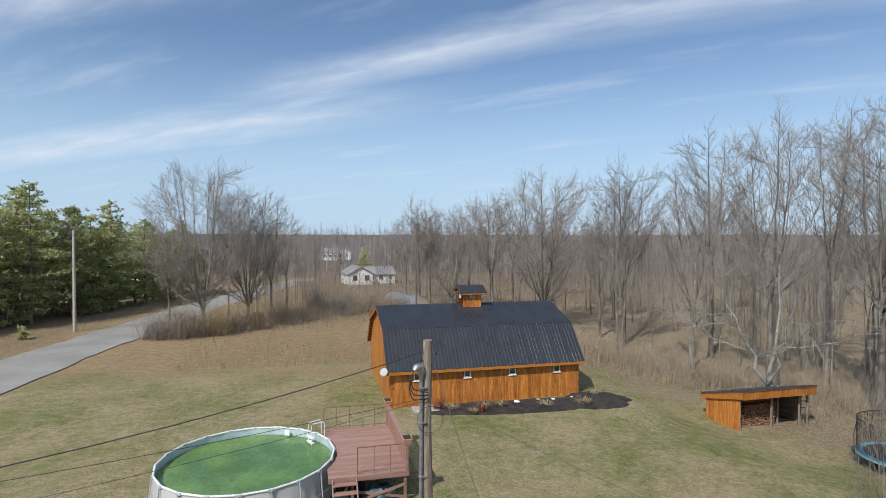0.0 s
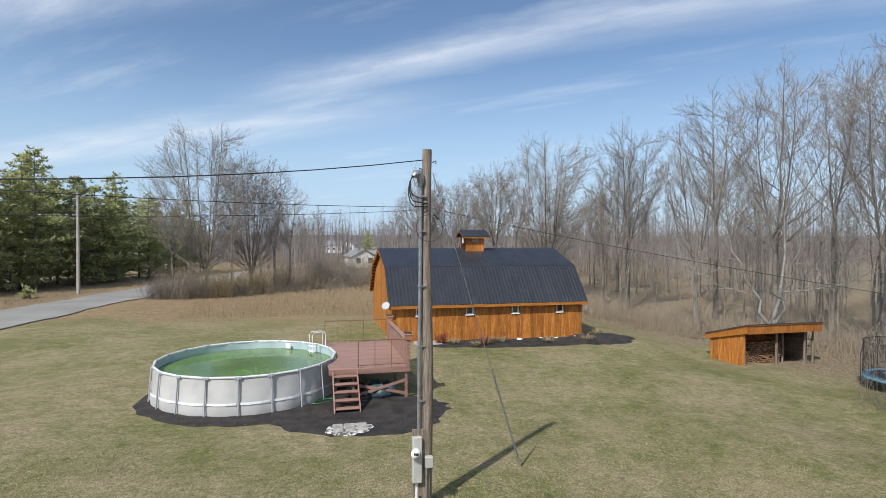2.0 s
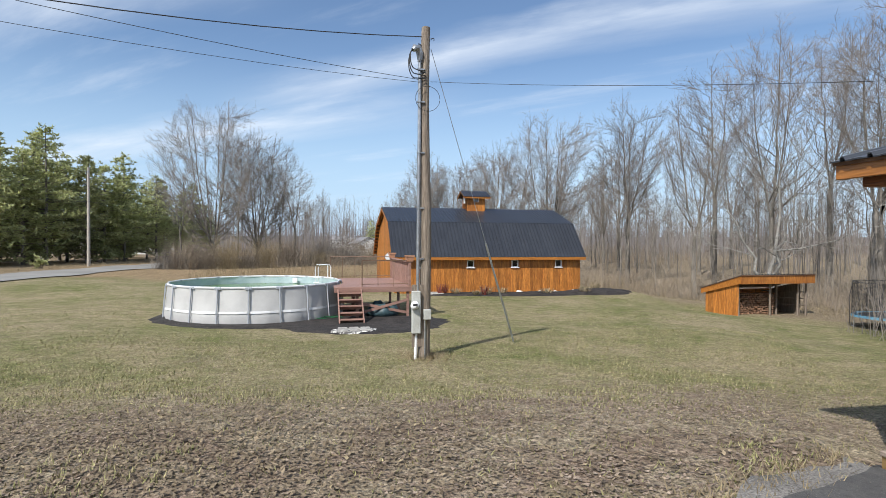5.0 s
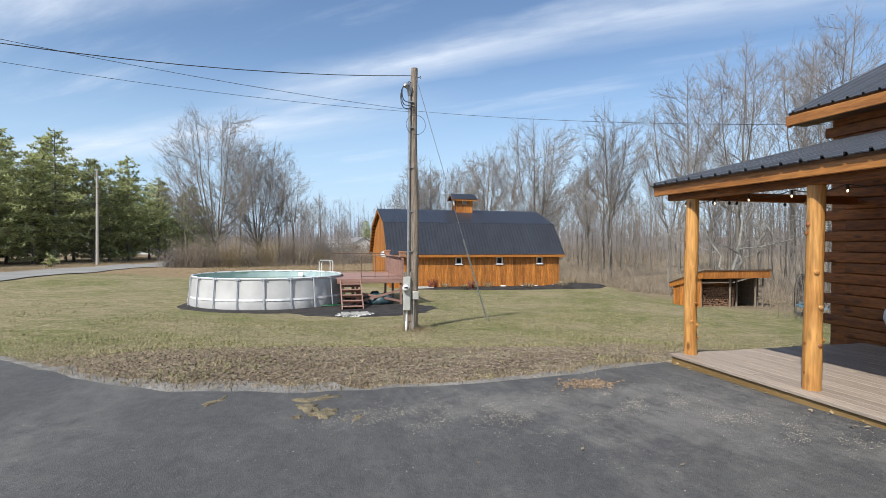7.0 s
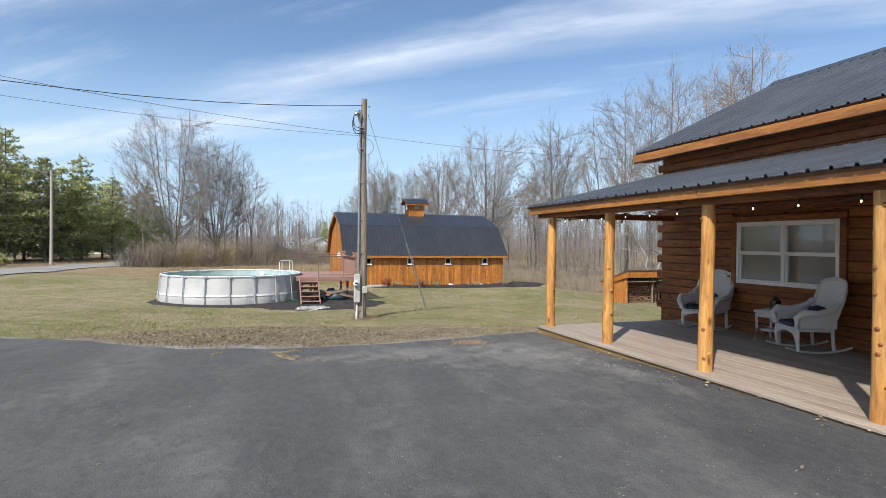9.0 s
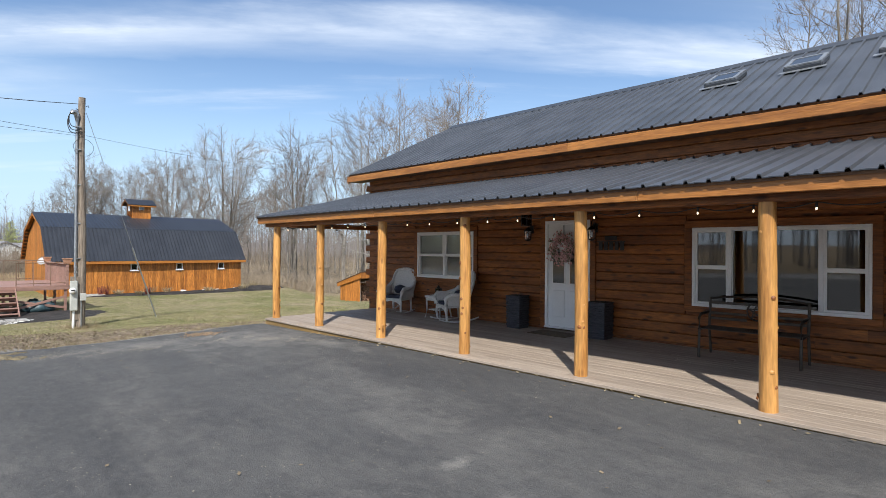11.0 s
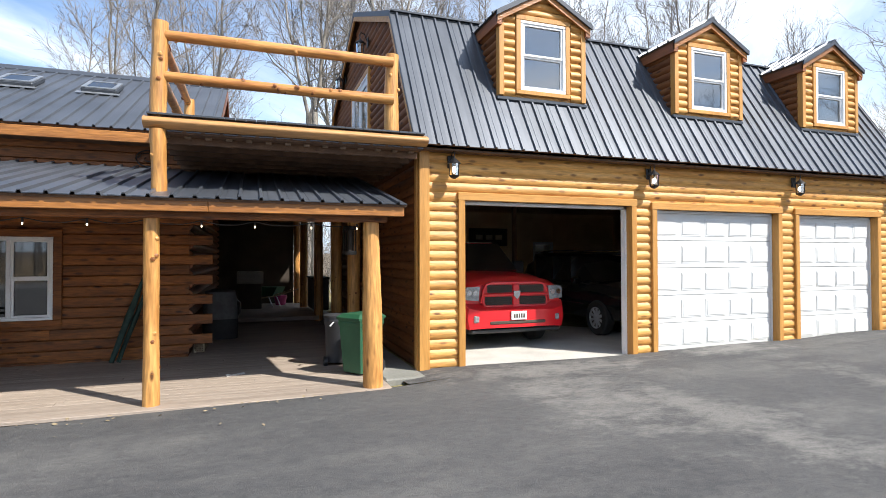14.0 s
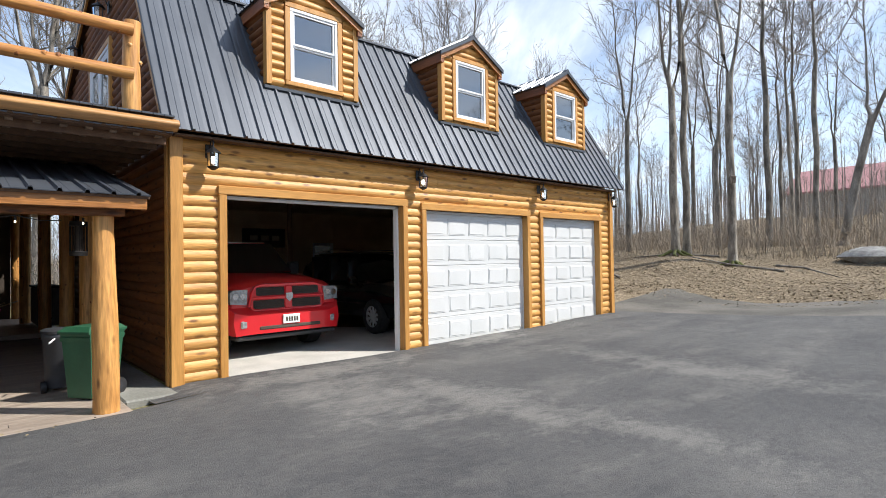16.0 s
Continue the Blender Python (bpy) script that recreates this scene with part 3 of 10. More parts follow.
# ---- materials of the ground: lawn, bare earth, dry field and leaf litter, each with a ragged edge
def ground_mat():
    m = bpy.data.materials.new("lawn_and_leaf_litter")
    m.use_nodes = True
    n, l = m.node_tree.nodes, m.node_tree.links
    p = n["Principled BSDF"]
    p.inputs["Roughness"].default_value = 0.95
    p.inputs["Specular IOR Level"].default_value = 0.15
    geo, sep = n.new("ShaderNodeNewGeometry"), n.new("ShaderNodeSeparateXYZ")
    l.new(geo.outputs["Position"], sep.inputs[0])

    def noise_of(scale, detail=5.0, rough=0.55):
        t = n.new("ShaderNodeTexNoise")
        t.inputs["Scale"].default_value, t.inputs["Detail"].default_value, t.inputs["Roughness"].default_value = scale, detail, rough
        l.new(geo.outputs["Position"], t.inputs["Vector"])
        return t.outputs["Fac"]

    def math_node(op, a, b):
        t = n.new("ShaderNodeMath"); t.operation = op
        for i, v in enumerate((a, b)):
            if isinstance(v, (int, float)):
                t.inputs[i].default_value = v
            else:
                l.new(v, t.inputs[i])
        return t.outputs[0]

    def span(v, lo, hi, a=0.0, b=1.0):
        t = n.new("ShaderNodeMapRange")
        t.inputs["From Min"].default_value, t.inputs["From Max"].default_value = lo, hi
        t.inputs["To Min"].default_value, t.inputs["To Max"].default_value = a, b
        l.new(v, t.inputs["Value"])
        return t.outputs[0]

    def mix(fac, a, b):
        t = n.new("ShaderNodeMixRGB")
        for i, v in enumerate((fac, a, b)):
            if isinstance(v, tuple):
                t.inputs[i].default_value = (*v, 1)
            else:
                l.new(v, t.inputs[i])
        return t.outputs[0]

    x, y = sep.outputs[0], sep.outputs[1]
    fine, mid, broad, speck = noise_of(28, 4), noise_of(1.7, 6, 0.65), noise_of(0.22, 5, 0.6), noise_of(9, 4, 0.7)
    straw = mix(span(speck, 0.3, 0.7), (0.235, 0.19, 0.108), (0.39, 0.33, 0.21))
    green = mix(span(speck, 0.3, 0.7), (0.105, 0.12, 0.036), (0.195, 0.205, 0.075))
    lawn_k = math_node("ADD", span(broad, 0.32, 0.72), span(mid, 0.3, 0.7, -0.45, 0.45))
    lawn = mix(lawn_k, straw, green)
    litter = mix(span(speck, 0.35, 0.65), (0.125, 0.095, 0.062), (0.37, 0.30, 0.205))
    # leaf-strewn earth along the drive
    rag = span(noise_of(0.55, 6, 0.7), 0.25, 0.75, -2.2, 2.2)
    yr = math_node("ADD", y, rag)
    band = math_node("MULTIPLY", span(yr, 5.2, 3.4), span(yr, -1.6, 0.0))
    band = math_node("MULTIPLY", band, span(x, 3.5, 0.5))
    lawn = mix(span(noise_of(0.9, 7, 0.75), 0.56, 0.74, 0.0, 0.75), lawn, mix(span(speck, 0.35, 0.65), (0.15, 0.115, 0.078), (0.30, 0.25, 0.18)))
    earth = mix(span(noise_of(0.8, 7, 0.75), 0.40, 0.56), mix(span(speck, 0.35, 0.65), (0.24, 0.195, 0.135), (0.44, 0.375, 0.27)), mix(span(speck, 0.35, 0.65), (0.125, 0.088, 0.066), (0.30, 0.225, 0.172)))
    c = mix(math_node("MULTIPLY", band, 0.92), lawn, earth)
    # dry field beyond the lawn and the floor of the woods
    rag2 = span(noise_of(0.25, 6, 0.7), 0.25, 0.75, -5.0, 5.0)
    dry = span(math_node("ADD", y, rag2), 36.0, 41.0)
    field = mix(span(mid, 0.3, 0.7), (0.22, 0.155, 0.088), (0.34, 0.255, 0.155))
    c = mix(dry, c, field)
    wood_e = span(math_node("ADD", math_node("ADD", x, math_node("MULTIPLY", y, 0.25)), rag2), 24.0, 29.0)
    wood_s = span(math_node("ADD", y, math_node("MULTIPLY", rag2, 0.25)), -27.8, -29.0)
    road_w = span(math_node("ADD", x, math_node("MULTIPLY", rag2, 0.3)), -25.5, -28.0)
    c = mix(wood_e, c, litter)
    c = mix(wood_s, c, litter)
    c = mix(road_w, c, mix(span(mid, 0.3, 0.7), (0.20, 0.145, 0.088), (0.29, 0.225, 0.145)))
    c = mix(span(math_node("ADD", y, math_node("MULTIPLY", x, 0.15)), 95.0, 160.0), c, (0.135, 0.105, 0.082))
    hue = n.new("ShaderNodeHueSaturation")
    l.new(c, hue.inputs["Color"]); l.new(math_node("MULTIPLY", span(fine, 0.32, 0.68, 0.5, 1.5), span(noise_of(5.5, 5, 0.75), 0.3, 0.7, 0.72, 1.28)), hue.inputs["Value"])
    l.new(hue.outputs[0], p.inputs["Base Color"])
    b = n.new("ShaderNodeBump")
    b.inputs["Strength"].default_value, b.inputs["Distance"].default_value = 0.9, 0.06
    l.new(math_node("ADD", fine, speck), b.inputs["Height"]); l.new(b.outputs[0], p.inputs["Normal"])
    return m


def axis_steps(lo, hi, step, far):
    vals = list(np.arange(lo, hi + 1e-6, step))
    s, up, down = step, hi, lo
    while up < far:
        s *= 1.16
        up += s; down -= s
        vals.append(up); vals.insert(0, down)
    return np.array(vals)


gx, gy = axis_steps(-36, 34, 0.7, 2800), axis_steps(-44, 64, 0.8, 2800)
GX, GY = np.meshgrid(gx, gy)
GZ = ground(GX, GY)
land = Geo()
land.v = list(map(tuple, np.stack([GX.ravel(), GY.ravel(), GZ.ravel()], 1)))
nx = len(gx)
land.f = [(j * nx + i, j * nx + i + 1, (j + 1) * nx + i + 1, (j + 1) * nx + i) for j in range(len(gy) - 1) for i in range(nx - 1)]
land.c = [0] * len(land.f)
ground_ob = solo("ground", land, ground_mat(), "patchy spring lawn running into dry field and leaf litter", "ground", kind="structure", smooth=80)


def sheet(name, south, north, x_lo, x_hi, step, lift, material, across=12, wob=0.0, label="", category=""):
    """A sheet on the ground between two edges y = south(x), north(x)."""
    g, k = Geo(), across + 1
    xs = np.arange(x_lo, x_hi + step / 2, step)
    pts = []
    for x in xs:
        a, b = south(x), north(x)
        for i in range(k):
            y = a + (b - a) * i / across
            if wob and i in (0, across):
                y += wob * noise.noise((x * 0.5, y * 0.1, 3.1)) + 0.5 * wob * noise.noise((x * 2.3, y * 0.1, 8.2))
            pts.append((x, y, gz(x, y) + lift))
    g.add(pts, [(j * k + i, (j + 1) * k + i, (j + 1) * k + i + 1, j * k + i + 1) for j in range(len(xs) - 1) for i in range(across)])
    return solo(name, g, material, label, category, kind="structure", smooth=80)


def north_edge(x):
    return float(np.interp(x, [-40.00, -22.00, -16.00, -10.53, -8.87, -8.02, -7.41, -6.71, -6.00, -5.16, -4.30, -3.34, -2.26, -1.18, -0.20, 0.60], [26.00, 18.00, 11.00, 4.71, 2.03, 0.99, 0.43, -0.06, -0.24, -0.45, -0.47, -0.60, -0.57, -0.32, 0.08, 0.08]))


sheet("gravel", lambda x: north_edge(x) - 1.0, lambda x: north_edge(x) + (0.55 if x < -5 else 0.28), -30, -0.3, 0.2, 0.016, M["gravel"], 3, 0.45, "grey gravel shoulder along the drive", "gravel")
sheet("gravel_patch", lambda x: -31.4 - 0.1 * x, lambda x: -26.6, -22, 1.5, 0.4, 0.022, M["dirt_gravel"], 6, 0.7, "grey gravel beside the drive", "gravel")
drive = sheet("driveway", lambda x: -26.95 + 0.14 * (x - 0.6), north_edge, -32, -0.14, 0.12, 0.04, M["asphalt"], 40, 0.14, "worn dark asphalt driveway", "driveway")
sheet("driveway_apron", lambda x: -26.95, lambda x: -15.62, -0.20, 0.50, 0.14, 0.04, M["asphalt"], 20, 0, "worn dark asphalt in front of the garage", "driveway")


def road_mid(y):
    return float(np.interp(y, [-80, 0, 20, 33, 45, 57, 70, 78, 95, 130], [-30, -27, -26, -25, -24, -22.2, -20.2, -18.6, -14, -3]))


strip("road", lambda y: road_mid(y) - 3.0, lambda y: road_mid(y) + 3.0, -80, 128, 1.5, 0.06, M["road"], 4, 0.25)


# ---- wood pieces
def d_log(h, depth, name, material, axis="y", face=-1, n=7):
    """A half-round log one metre long; its flat back at 0, its belly towards face."""
    g = Geo()
    prof = [(math.sin(math.pi * i / n) ** 0.8 * depth, -h / 2 + h * 0.992 * i / n) for i in range(n + 1)]
    k = len(prof)
    for e in (0.0, 1.0):
        for d, z in prof:
            g.v.append((face * d, e, z) if axis == "y" else (e, face * d, z))
    fl = face < 0 if axis == "y" else face > 0
    for i in range(k - 1):
        q = (i, i + k, i + 1 + k, i + 1)
        g.f.append(q if fl else q[::-1])
    g.f += [tuple(range(k)) if fl else tuple(range(k))[::-1], tuple(range(2 * k - 1, k - 1, -1)) if fl else tuple(range(k, 2 * k))]
    g.c = [0] * len(g.f)
    return g.mesh(name, material, smooth=50)


def hewn_log(h, depth, name, material):
    """A log hewn nearly flat on its face, one metre along y, with rounded edges and a narrow joint."""
    g = Geo()
    prof = [(0.0, -0.5), (0.55, -0.485), (0.9, -0.42), (1.0, -0.2), (0.97, 0.08), (1.0, 0.3), (0.88, 0.43), (0.5, 0.485), (0.0, 0.5)]
    k = len(prof)
    for e in (0.0, 1.0):
        g.v += [(-d * depth, e, z * h) for d, z in prof]
    g.f = [(i, i + k, i + 1 + k, i + 1) for i in range(k - 1)] + [tuple(range(k)), tuple(range(2 * k - 1, k - 1, -1))]
    g.c = [0] * len(g.f)
    return g.mesh(name, material, smooth=40)


def courses(parent, mesh, axis, at, lo, hi, z0, h, count, holes=(), ends=0.0, outline=None, seed=1, joints=True):
    """Rows of logs along a wall; holes are (lo, hi, z_lo, z_hi); outline(z) gives the span of a gable."""
    rnd = random.Random(seed)
    for k in range(count):
        z = z0 + (k + 0.5) * h
        a0, b0 = (lo, hi) if outline is None else outline(z)
        if b0 - a0 < 0.1:
            continue
        spans = [(a0 - (ends if k % 2 else 0), b0 + (ends if k % 2 else 0))]
        for c, d, zl, zh in holes:
            if zl - 0.25 * h < z < zh + 0.25 * h:
                spans = [s for a, b in spans for s in ((a, min(b, c)), (max(a, d), b)) if s[1] - s[0] > 0.02]
        for a, b in spans:
            cuts = [a, b]
            if joints and b - a > 5:
                cuts = [a, a + (b - a) * rnd.uniform(0.3, 0.7), b]
            for c, d in zip(cuts, cuts[1:]):
                if axis == "y":
                    mm = Matrix.Translation((at, c, z)) @ Matrix.Diagonal((1, d - c - 0.003, 1, 1))
                else:
                    mm = Matrix.Translation((c, at, z)) @ Matrix.Diagonal((d - c - 0.003, 1, 1, 1))
                part("log", mesh, None, parent, m=mm)


def panel_mesh(name, width, length, ribs, material, rib=0.032):
    """A ribbed roofing sheet, width along x, running up along y, ribs standing in z."""
    g = Geo()
    xs = []
    pitch = width / ribs
    for i in range(ribs):
        c = (i + 0.5) * pitch
        xs += [(c - 0.026, 0), (c - 0.014, rib), (c + 0.014, rib), (c + 0.026, 0)]
        xs += [(c + pitch * 0.33, 0.0), (c + pitch * 0.36, 0.004), (c + pitch * 0.64 if i < ribs - 1 else c + pitch * 0.42, 0.004)] if i < ribs - 1 else []
    xs = [(0, 0)] + sorted(xs) + [(width, 0)]
    k = len(xs)
    for y in (0, length):
        g.v += [(x, y, z) for x, z in xs]
    g.v += [(x, 0, z - 0.012) for x, z in xs] + [(x, length, z - 0.012) for x, z in xs]
    for i in range(k - 1):
        g.f.append((i, i + 1, i + 1 + k, i + k))
        g.f.append((2 * k + i + 1, 2 * k + i, 3 * k + i, 3 * k + i + 1))
        g.f.append((i + 1, i, 2 * k + i, 2 * k + i + 1))
    g.c = [0] * len(g.f)
    return g.mesh(name, material)


def roof_side(parent, corner, along, up, material, name="roof", panel=0.92, label="", ribs=4, thick=0.05, under=None):
    """One plane of a roof: a boarded deck with ribbed sheets on it. corner: an eave corner; along, up: its two edges."""
    c, a, u = Vector(corner), Vector(along), Vector(up)
    n = a.cross(u).normalized()
    if n.z < 0:
        c, a = c + a, -a
        n = -n
    d = -n * thick
    g = Geo()
    g.add([c, c + a, c + a + u, c + u, c + d, c + a + d, c + a + u + d, c + u + d], [(0, 1, 2, 3), (7, 6, 5, 4), (0, 4, 5, 1), (1, 5, 6, 2), (2, 6, 7, 3), (3, 7, 4, 0)])
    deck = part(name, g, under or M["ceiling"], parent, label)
    count = max(1, round(a.length / panel))
    me = panel_mesh("panel", a.length / count, u.length + 0.04, ribs, material)
    ax, ux = a.normalized(), u.normalized()
    rot = Matrix((ax, ux, n)).transposed().to_4x4()
    for i in range(count):
        part("panel", me, None, deck, m=Matrix.Translation(c + ax * (a.length * i / count) - ux * 0.03 + n * 0.016) @ rot)
    return deck


def window_unit(parent, axis, at, lo, hi, z0, z1, face, sashes, casing=None, casing_mat=None, frame_mat=None, name="window", glass=None):
    """A window in a wall: frame, panes and casing. axis: the direction along the wall; at: the wall's face; face: the sign of outwards.
    sashes: (share of the width, double hung?)"""
    def bx(g, a, b, za, zb, d0, d1, bev=0.0):
        lo_d, hi_d = sorted((at + face * d0, at + face * d1))
        args = (lo_d, a, za, hi_d, b, zb) if axis == "y" else (a, lo_d, za, b, hi_d, zb)
        g.bev(*args, bev) if bev else g.box(*args)
    fm = frame_mat or M["vinyl"]
    g = Geo()
    fw = 0.05
    bx(g, lo, hi, z0, z0 + fw, -0.06, 0.045, 0.006); bx(g, lo, hi, z1 - fw, z1, -0.06, 0.045, 0.006)
    bx(g, lo, lo + fw, z0 + fw, z1 - fw, -0.06, 0.043, 0.006); bx(g, hi - fw, hi, z0 + fw, z1 - fw, -0.06, 0.043, 0.006)
    w = part(name, g, fm, parent, "white vinyl window frame")
    total, a = sum(s for s, _ in sashes), lo + fw
    inner = hi - lo - 2 * fw
    for k, (share, hung) in enumerate(sashes):
        b = a + inner * share / total
        if k:
            gm = Geo(); bx(gm, a - 0.03, a + 0.03, z0 + fw, z1 - fw, -0.06, 0.04, 0.005)
            part("mullion", gm, fm, w)
        la, lb = a + (0.03 if k else 0), b - (0.03 if k < len(sashes) - 1 else 0)
        halves = [(z0 + fw, (z0 + z1) / 2), ((z0 + z1) / 2, z1 - fw)] if hung else [(z0 + fw, z1 - fw)]
        for i, (za, zb) in enumerate(halves):
            gs, d = Geo(), (0.0 if i == 0 else 0.02)
            s = 0.032 if hung else 0.012
            bx(gs, la, lb, za, za + s, -0.04 + d, 0.01 + d); bx(gs, la, lb, zb - s, zb, -0.04 + d, 0.01 + d)
            bx(gs, la, la + s, za + s, zb - s, -0.04 + d, 0.008 + d); bx(gs, lb - s, lb, za + s, zb - s, -0.04 + d, 0.008 + d)
            sash = part("sash", gs, fm, w)
            gp = Geo(); bx(gp, la + s, lb - s, za + s, zb - s, -0.022 + d, -0.016 + d)
            sash_pane = part("pane", gp, glass or M["glass"], w, "clear dark glass")
            sash_pane.visible_shadow = False
            if hung and i == 0:
                gn = Geo(); bx(gn, la + s, lb - s, za + s, zb - s, -0.045 + d, -0.043 + d)
                part("insect_screen", gn, M["screen"], w, "grey insect screen")
        a = b
    if casing:
        c = casing
        for a, b, za, zb, d in ((lo - c, hi + c, z1, z1 + c, 0.05), (lo - c, hi + c, z0 - c * 0.8, z0, 0.055), (lo - c, lo, z0, z1, 0.05), (hi, hi + c, z0, z1, 0.05)):
            gc = Geo(); bx(gc, a, b, za, zb, -0.02, d, 0.008)
            part("casing", gc, casing_mat or M["log"], w, "stained wooden window casing")
    return w


def post_mesh(name, length, r0, r1, seed, material, knots=True, n=12):
    """A peeled log post: slightly bent, swelling, with knots."""
    rnd = random.Random(seed)
    g, pts, rs = Geo(), [], []
    k = 12
    ph = rnd.uniform(0, 6)
    for i in range(k + 1):
        t = i / k
        pts.append((0.012 * math.sin(ph + 3 * t), 0.012 * math.cos(ph * 2 + 2.3 * t), length * t))
        rs.append((r0 + (r1 - r0) * t) * (1 + 0.035 * math.sin(ph + 7 * t) + rnd.uniform(-0.02, 0.02)))
    g.path(pts, rs, n)
    if knots:
        for i in range(int(length * 7)):
            z, a = rnd.uniform(0.1, length - 0.1), rnd.uniform(0, 6.28)
            t = z / length
            r = r0 + (r1 - r0) * t
            p = Vector((math.cos(a) * r * 0.86, math.sin(a) * r * 0.86, z))
            q = Vector((math.cos(a) * r * 1.1, math.sin(a) * r * 1.1, z + 0.008))
            g.tube(p, q, 0.03, 0.011, 6, slot=1 if rnd.random() < 0.5 else 0)
    return g.mesh(name, [material, M["knot"]], smooth=60)


M["blind"] = mat("grey_blind", (0.46, 0.46, 0.46), (0.56, 0.56, 0.55), 3, 0.8, stretch=(1, 1, 20), fine=0.1)
# ---- log house with a full-length porch
WX, POST_Y = 2.95, (-0.19, -2.02, -4.07, -6.12, -8.15, -10.28, -12.60)
house = thing("log_house", label="stained log house with a charcoal metal roof and long front porch", category="house")
WIN1, DOOR, BIG = (-3.52, -1.60, 0.96, 2.09), (-6.50, -5.48, 0.10, 2.25), (-10.75, -8.38, 0.755, 2.05)

front_walls = []
solid = lambda a, b, z0, z1: front_walls.append(part("wall", Geo().box(WX + 0.02, a, z0, WX + 0.18, b, z1), M["log"], house, "front wall of half-round stained logs"))
solid(-12.66, BIG[0], -0.3, 3.66); solid(BIG[1], DOOR[0], -0.3, 3.66); solid(DOOR[1], WIN1[0], -0.3, 3.66); solid(WIN1[1], 0.2, -0.3, 3.66)
for a, b, z0, z1 in (WIN1, DOOR, BIG):
    if z0 > 0.2:
        solid(a, b, -0.3, z0)
    solid(a, b, z1, 3.66)
wall_front = front_walls[0]
part("corner_post", Geo().box(WX + 0.05, 0.2, -0.3, WX + 0.17, 0.50, 3.66), M["log"], house, "log ends behind the notched corner")
LOG = hewn_log(0.167, 0.034, "log", M["log"])
cs = 0.11
courses(wall_front, LOG, "y", WX + 0.02, -12.68, 0.22, 0.1, 0.167, 21,
        [(WIN1[0] - cs, WIN1[1] + cs, WIN1[2] - cs, WIN1[3] + cs), (DOOR[0] - cs, DOOR[1] + cs, 0, DOOR[3] + cs), (BIG[0] - cs, BIG[1] + cs, BIG[2] - cs, BIG[3] + cs)], ends=0.36, seed=4)

# the end wall on the breezeway, with its gable
g = Geo()
g.prism([(3.13, -0.3), (10.75, -0.3), (10.75, 3.66), (6.85, 5.6), (3.13, 3.72)], "y", -12.66, -12.50)
wall_end = part("wall", g, M["log_x"], house, "log end wall with gable")
LOG_XM = d_log(0.167, 0.075, "log", M["log_x"], "x", -1)


def house_gable(z):
    if z < 3.7:
        return (2.985, 10.8)
    k = (z - 3.7) / (5.62 - 3.7)
    return (2.95 + 3.9 * k, 10.75 - 3.9 * k)


courses(wall_end, LOG_XM, "x", -12.66, 0, 0, 0.1 + 0.0835, 0.167, 33, outline=house_gable, seed=9, joints=False)
g = Geo()
g.prism([(3.13, -0.3), (10.75, -0.3), (10.75, 3.66), (6.85, 5.6), (3.13, 3.72)], "y", 0.04, 0.20)
part("wall", g, M["log_x"], house, "log side wall with gable")
part("wall", Geo().box(10.6, -12.50, -0.3, 10.75, 0.04, 3.66), M["log_x"], house, "log back wall")
g = Geo(); g.box(3.13, -12.50, 0.02, 10.6, 0.04, 0.1)
part("floor", g, M["ceiling"], house)
EAVE, RIDGE = (2.62, 3.75), (6.82, 5.77)
roof_front = roof_side(house, (EAVE[0], 0.98, EAVE[1]), (0, -14.1, 0), (RIDGE[0] - EAVE[0], 0, RIDGE[1] - EAVE[1]), M["metal"], label="charcoal ribbed metal roof", thick=0.04)
roof_side(house, (2 * RIDGE[0] - EAVE[0], 0.98, EAVE[1]), (0, -14.1, 0), (EAVE[0] - RIDGE[0], 0, RIDGE[1] - EAVE[1]), M["metal"], label="charcoal ribbed metal roof", thick=0.04)
g = Geo(); g.prism([(6.60, 5.69), (6.82, 5.83), (7.04, 5.69), (7.04, 5.715), (6.82, 5.855), (6.60, 5.715)], "y", -13.12, 0.98)
part("ridge_cap", g, M["flash"], house)
for a, b in ((-13.12, -6.2), (-6.195, 0.98)):
    part("fascia", Geo().bev(2.56, a, 3.54, 2.60, b, 3.70, 0.006), M["fascia"], house, "brown fascia board")
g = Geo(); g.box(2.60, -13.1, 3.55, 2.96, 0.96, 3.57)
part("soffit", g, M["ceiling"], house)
for yy in (0.95, -13.10):
    g = Geo(); g.prism([(2.58, 3.50), (6.82, 5.53), (11.06, 3.50), (11.06, 3.68), (6.82, 5.70), (2.58, 3.68)], "y", yy - 0.02, yy + 0.02)
    part("rake_board", g, M["log_x"], house, "stained rake board")
# skylights lying on the slope
slope = math.atan2(RIDGE[1] - EAVE[1], RIDGE[0] - EAVE[0])
for yy in (-8.15, -9.52, -10.88):
    w = part("skylight", Geo().bev(-0.36, -0.30, 0.0, 0.36, 0.30, 0.10, 0.02), M["flash"], house, "skylight with a dark metal curb")
    w.matrix_basis = pose(5.25, yy, 5.035, 0, -math.degrees(slope), 0)
    w.data.materials[0] = M["flash"]
    part("pane", Geo().bev(-0.28, -0.22, 0.10, 0.28, 0.22, 0.115, 0.006), M["glass"], w, "glass")
    part("skirt", Geo().box(-0.5, -0.36, 0.026, -0.36, 0.36, 0.034), M["steel"], w)
    part("frame", Geo().box(-0.35, -0.29, 0.10, -0.28, 0.29, 0.122).box(0.28, -0.29, 0.10, 0.35, 0.29, 0.122).box(-0.28, -0.29, 0.10, 0.28, -0.22, 0.122).box(-0.28, 0.22, 0.10, 0.28, 0.29, 0.122), M["steel"], w)

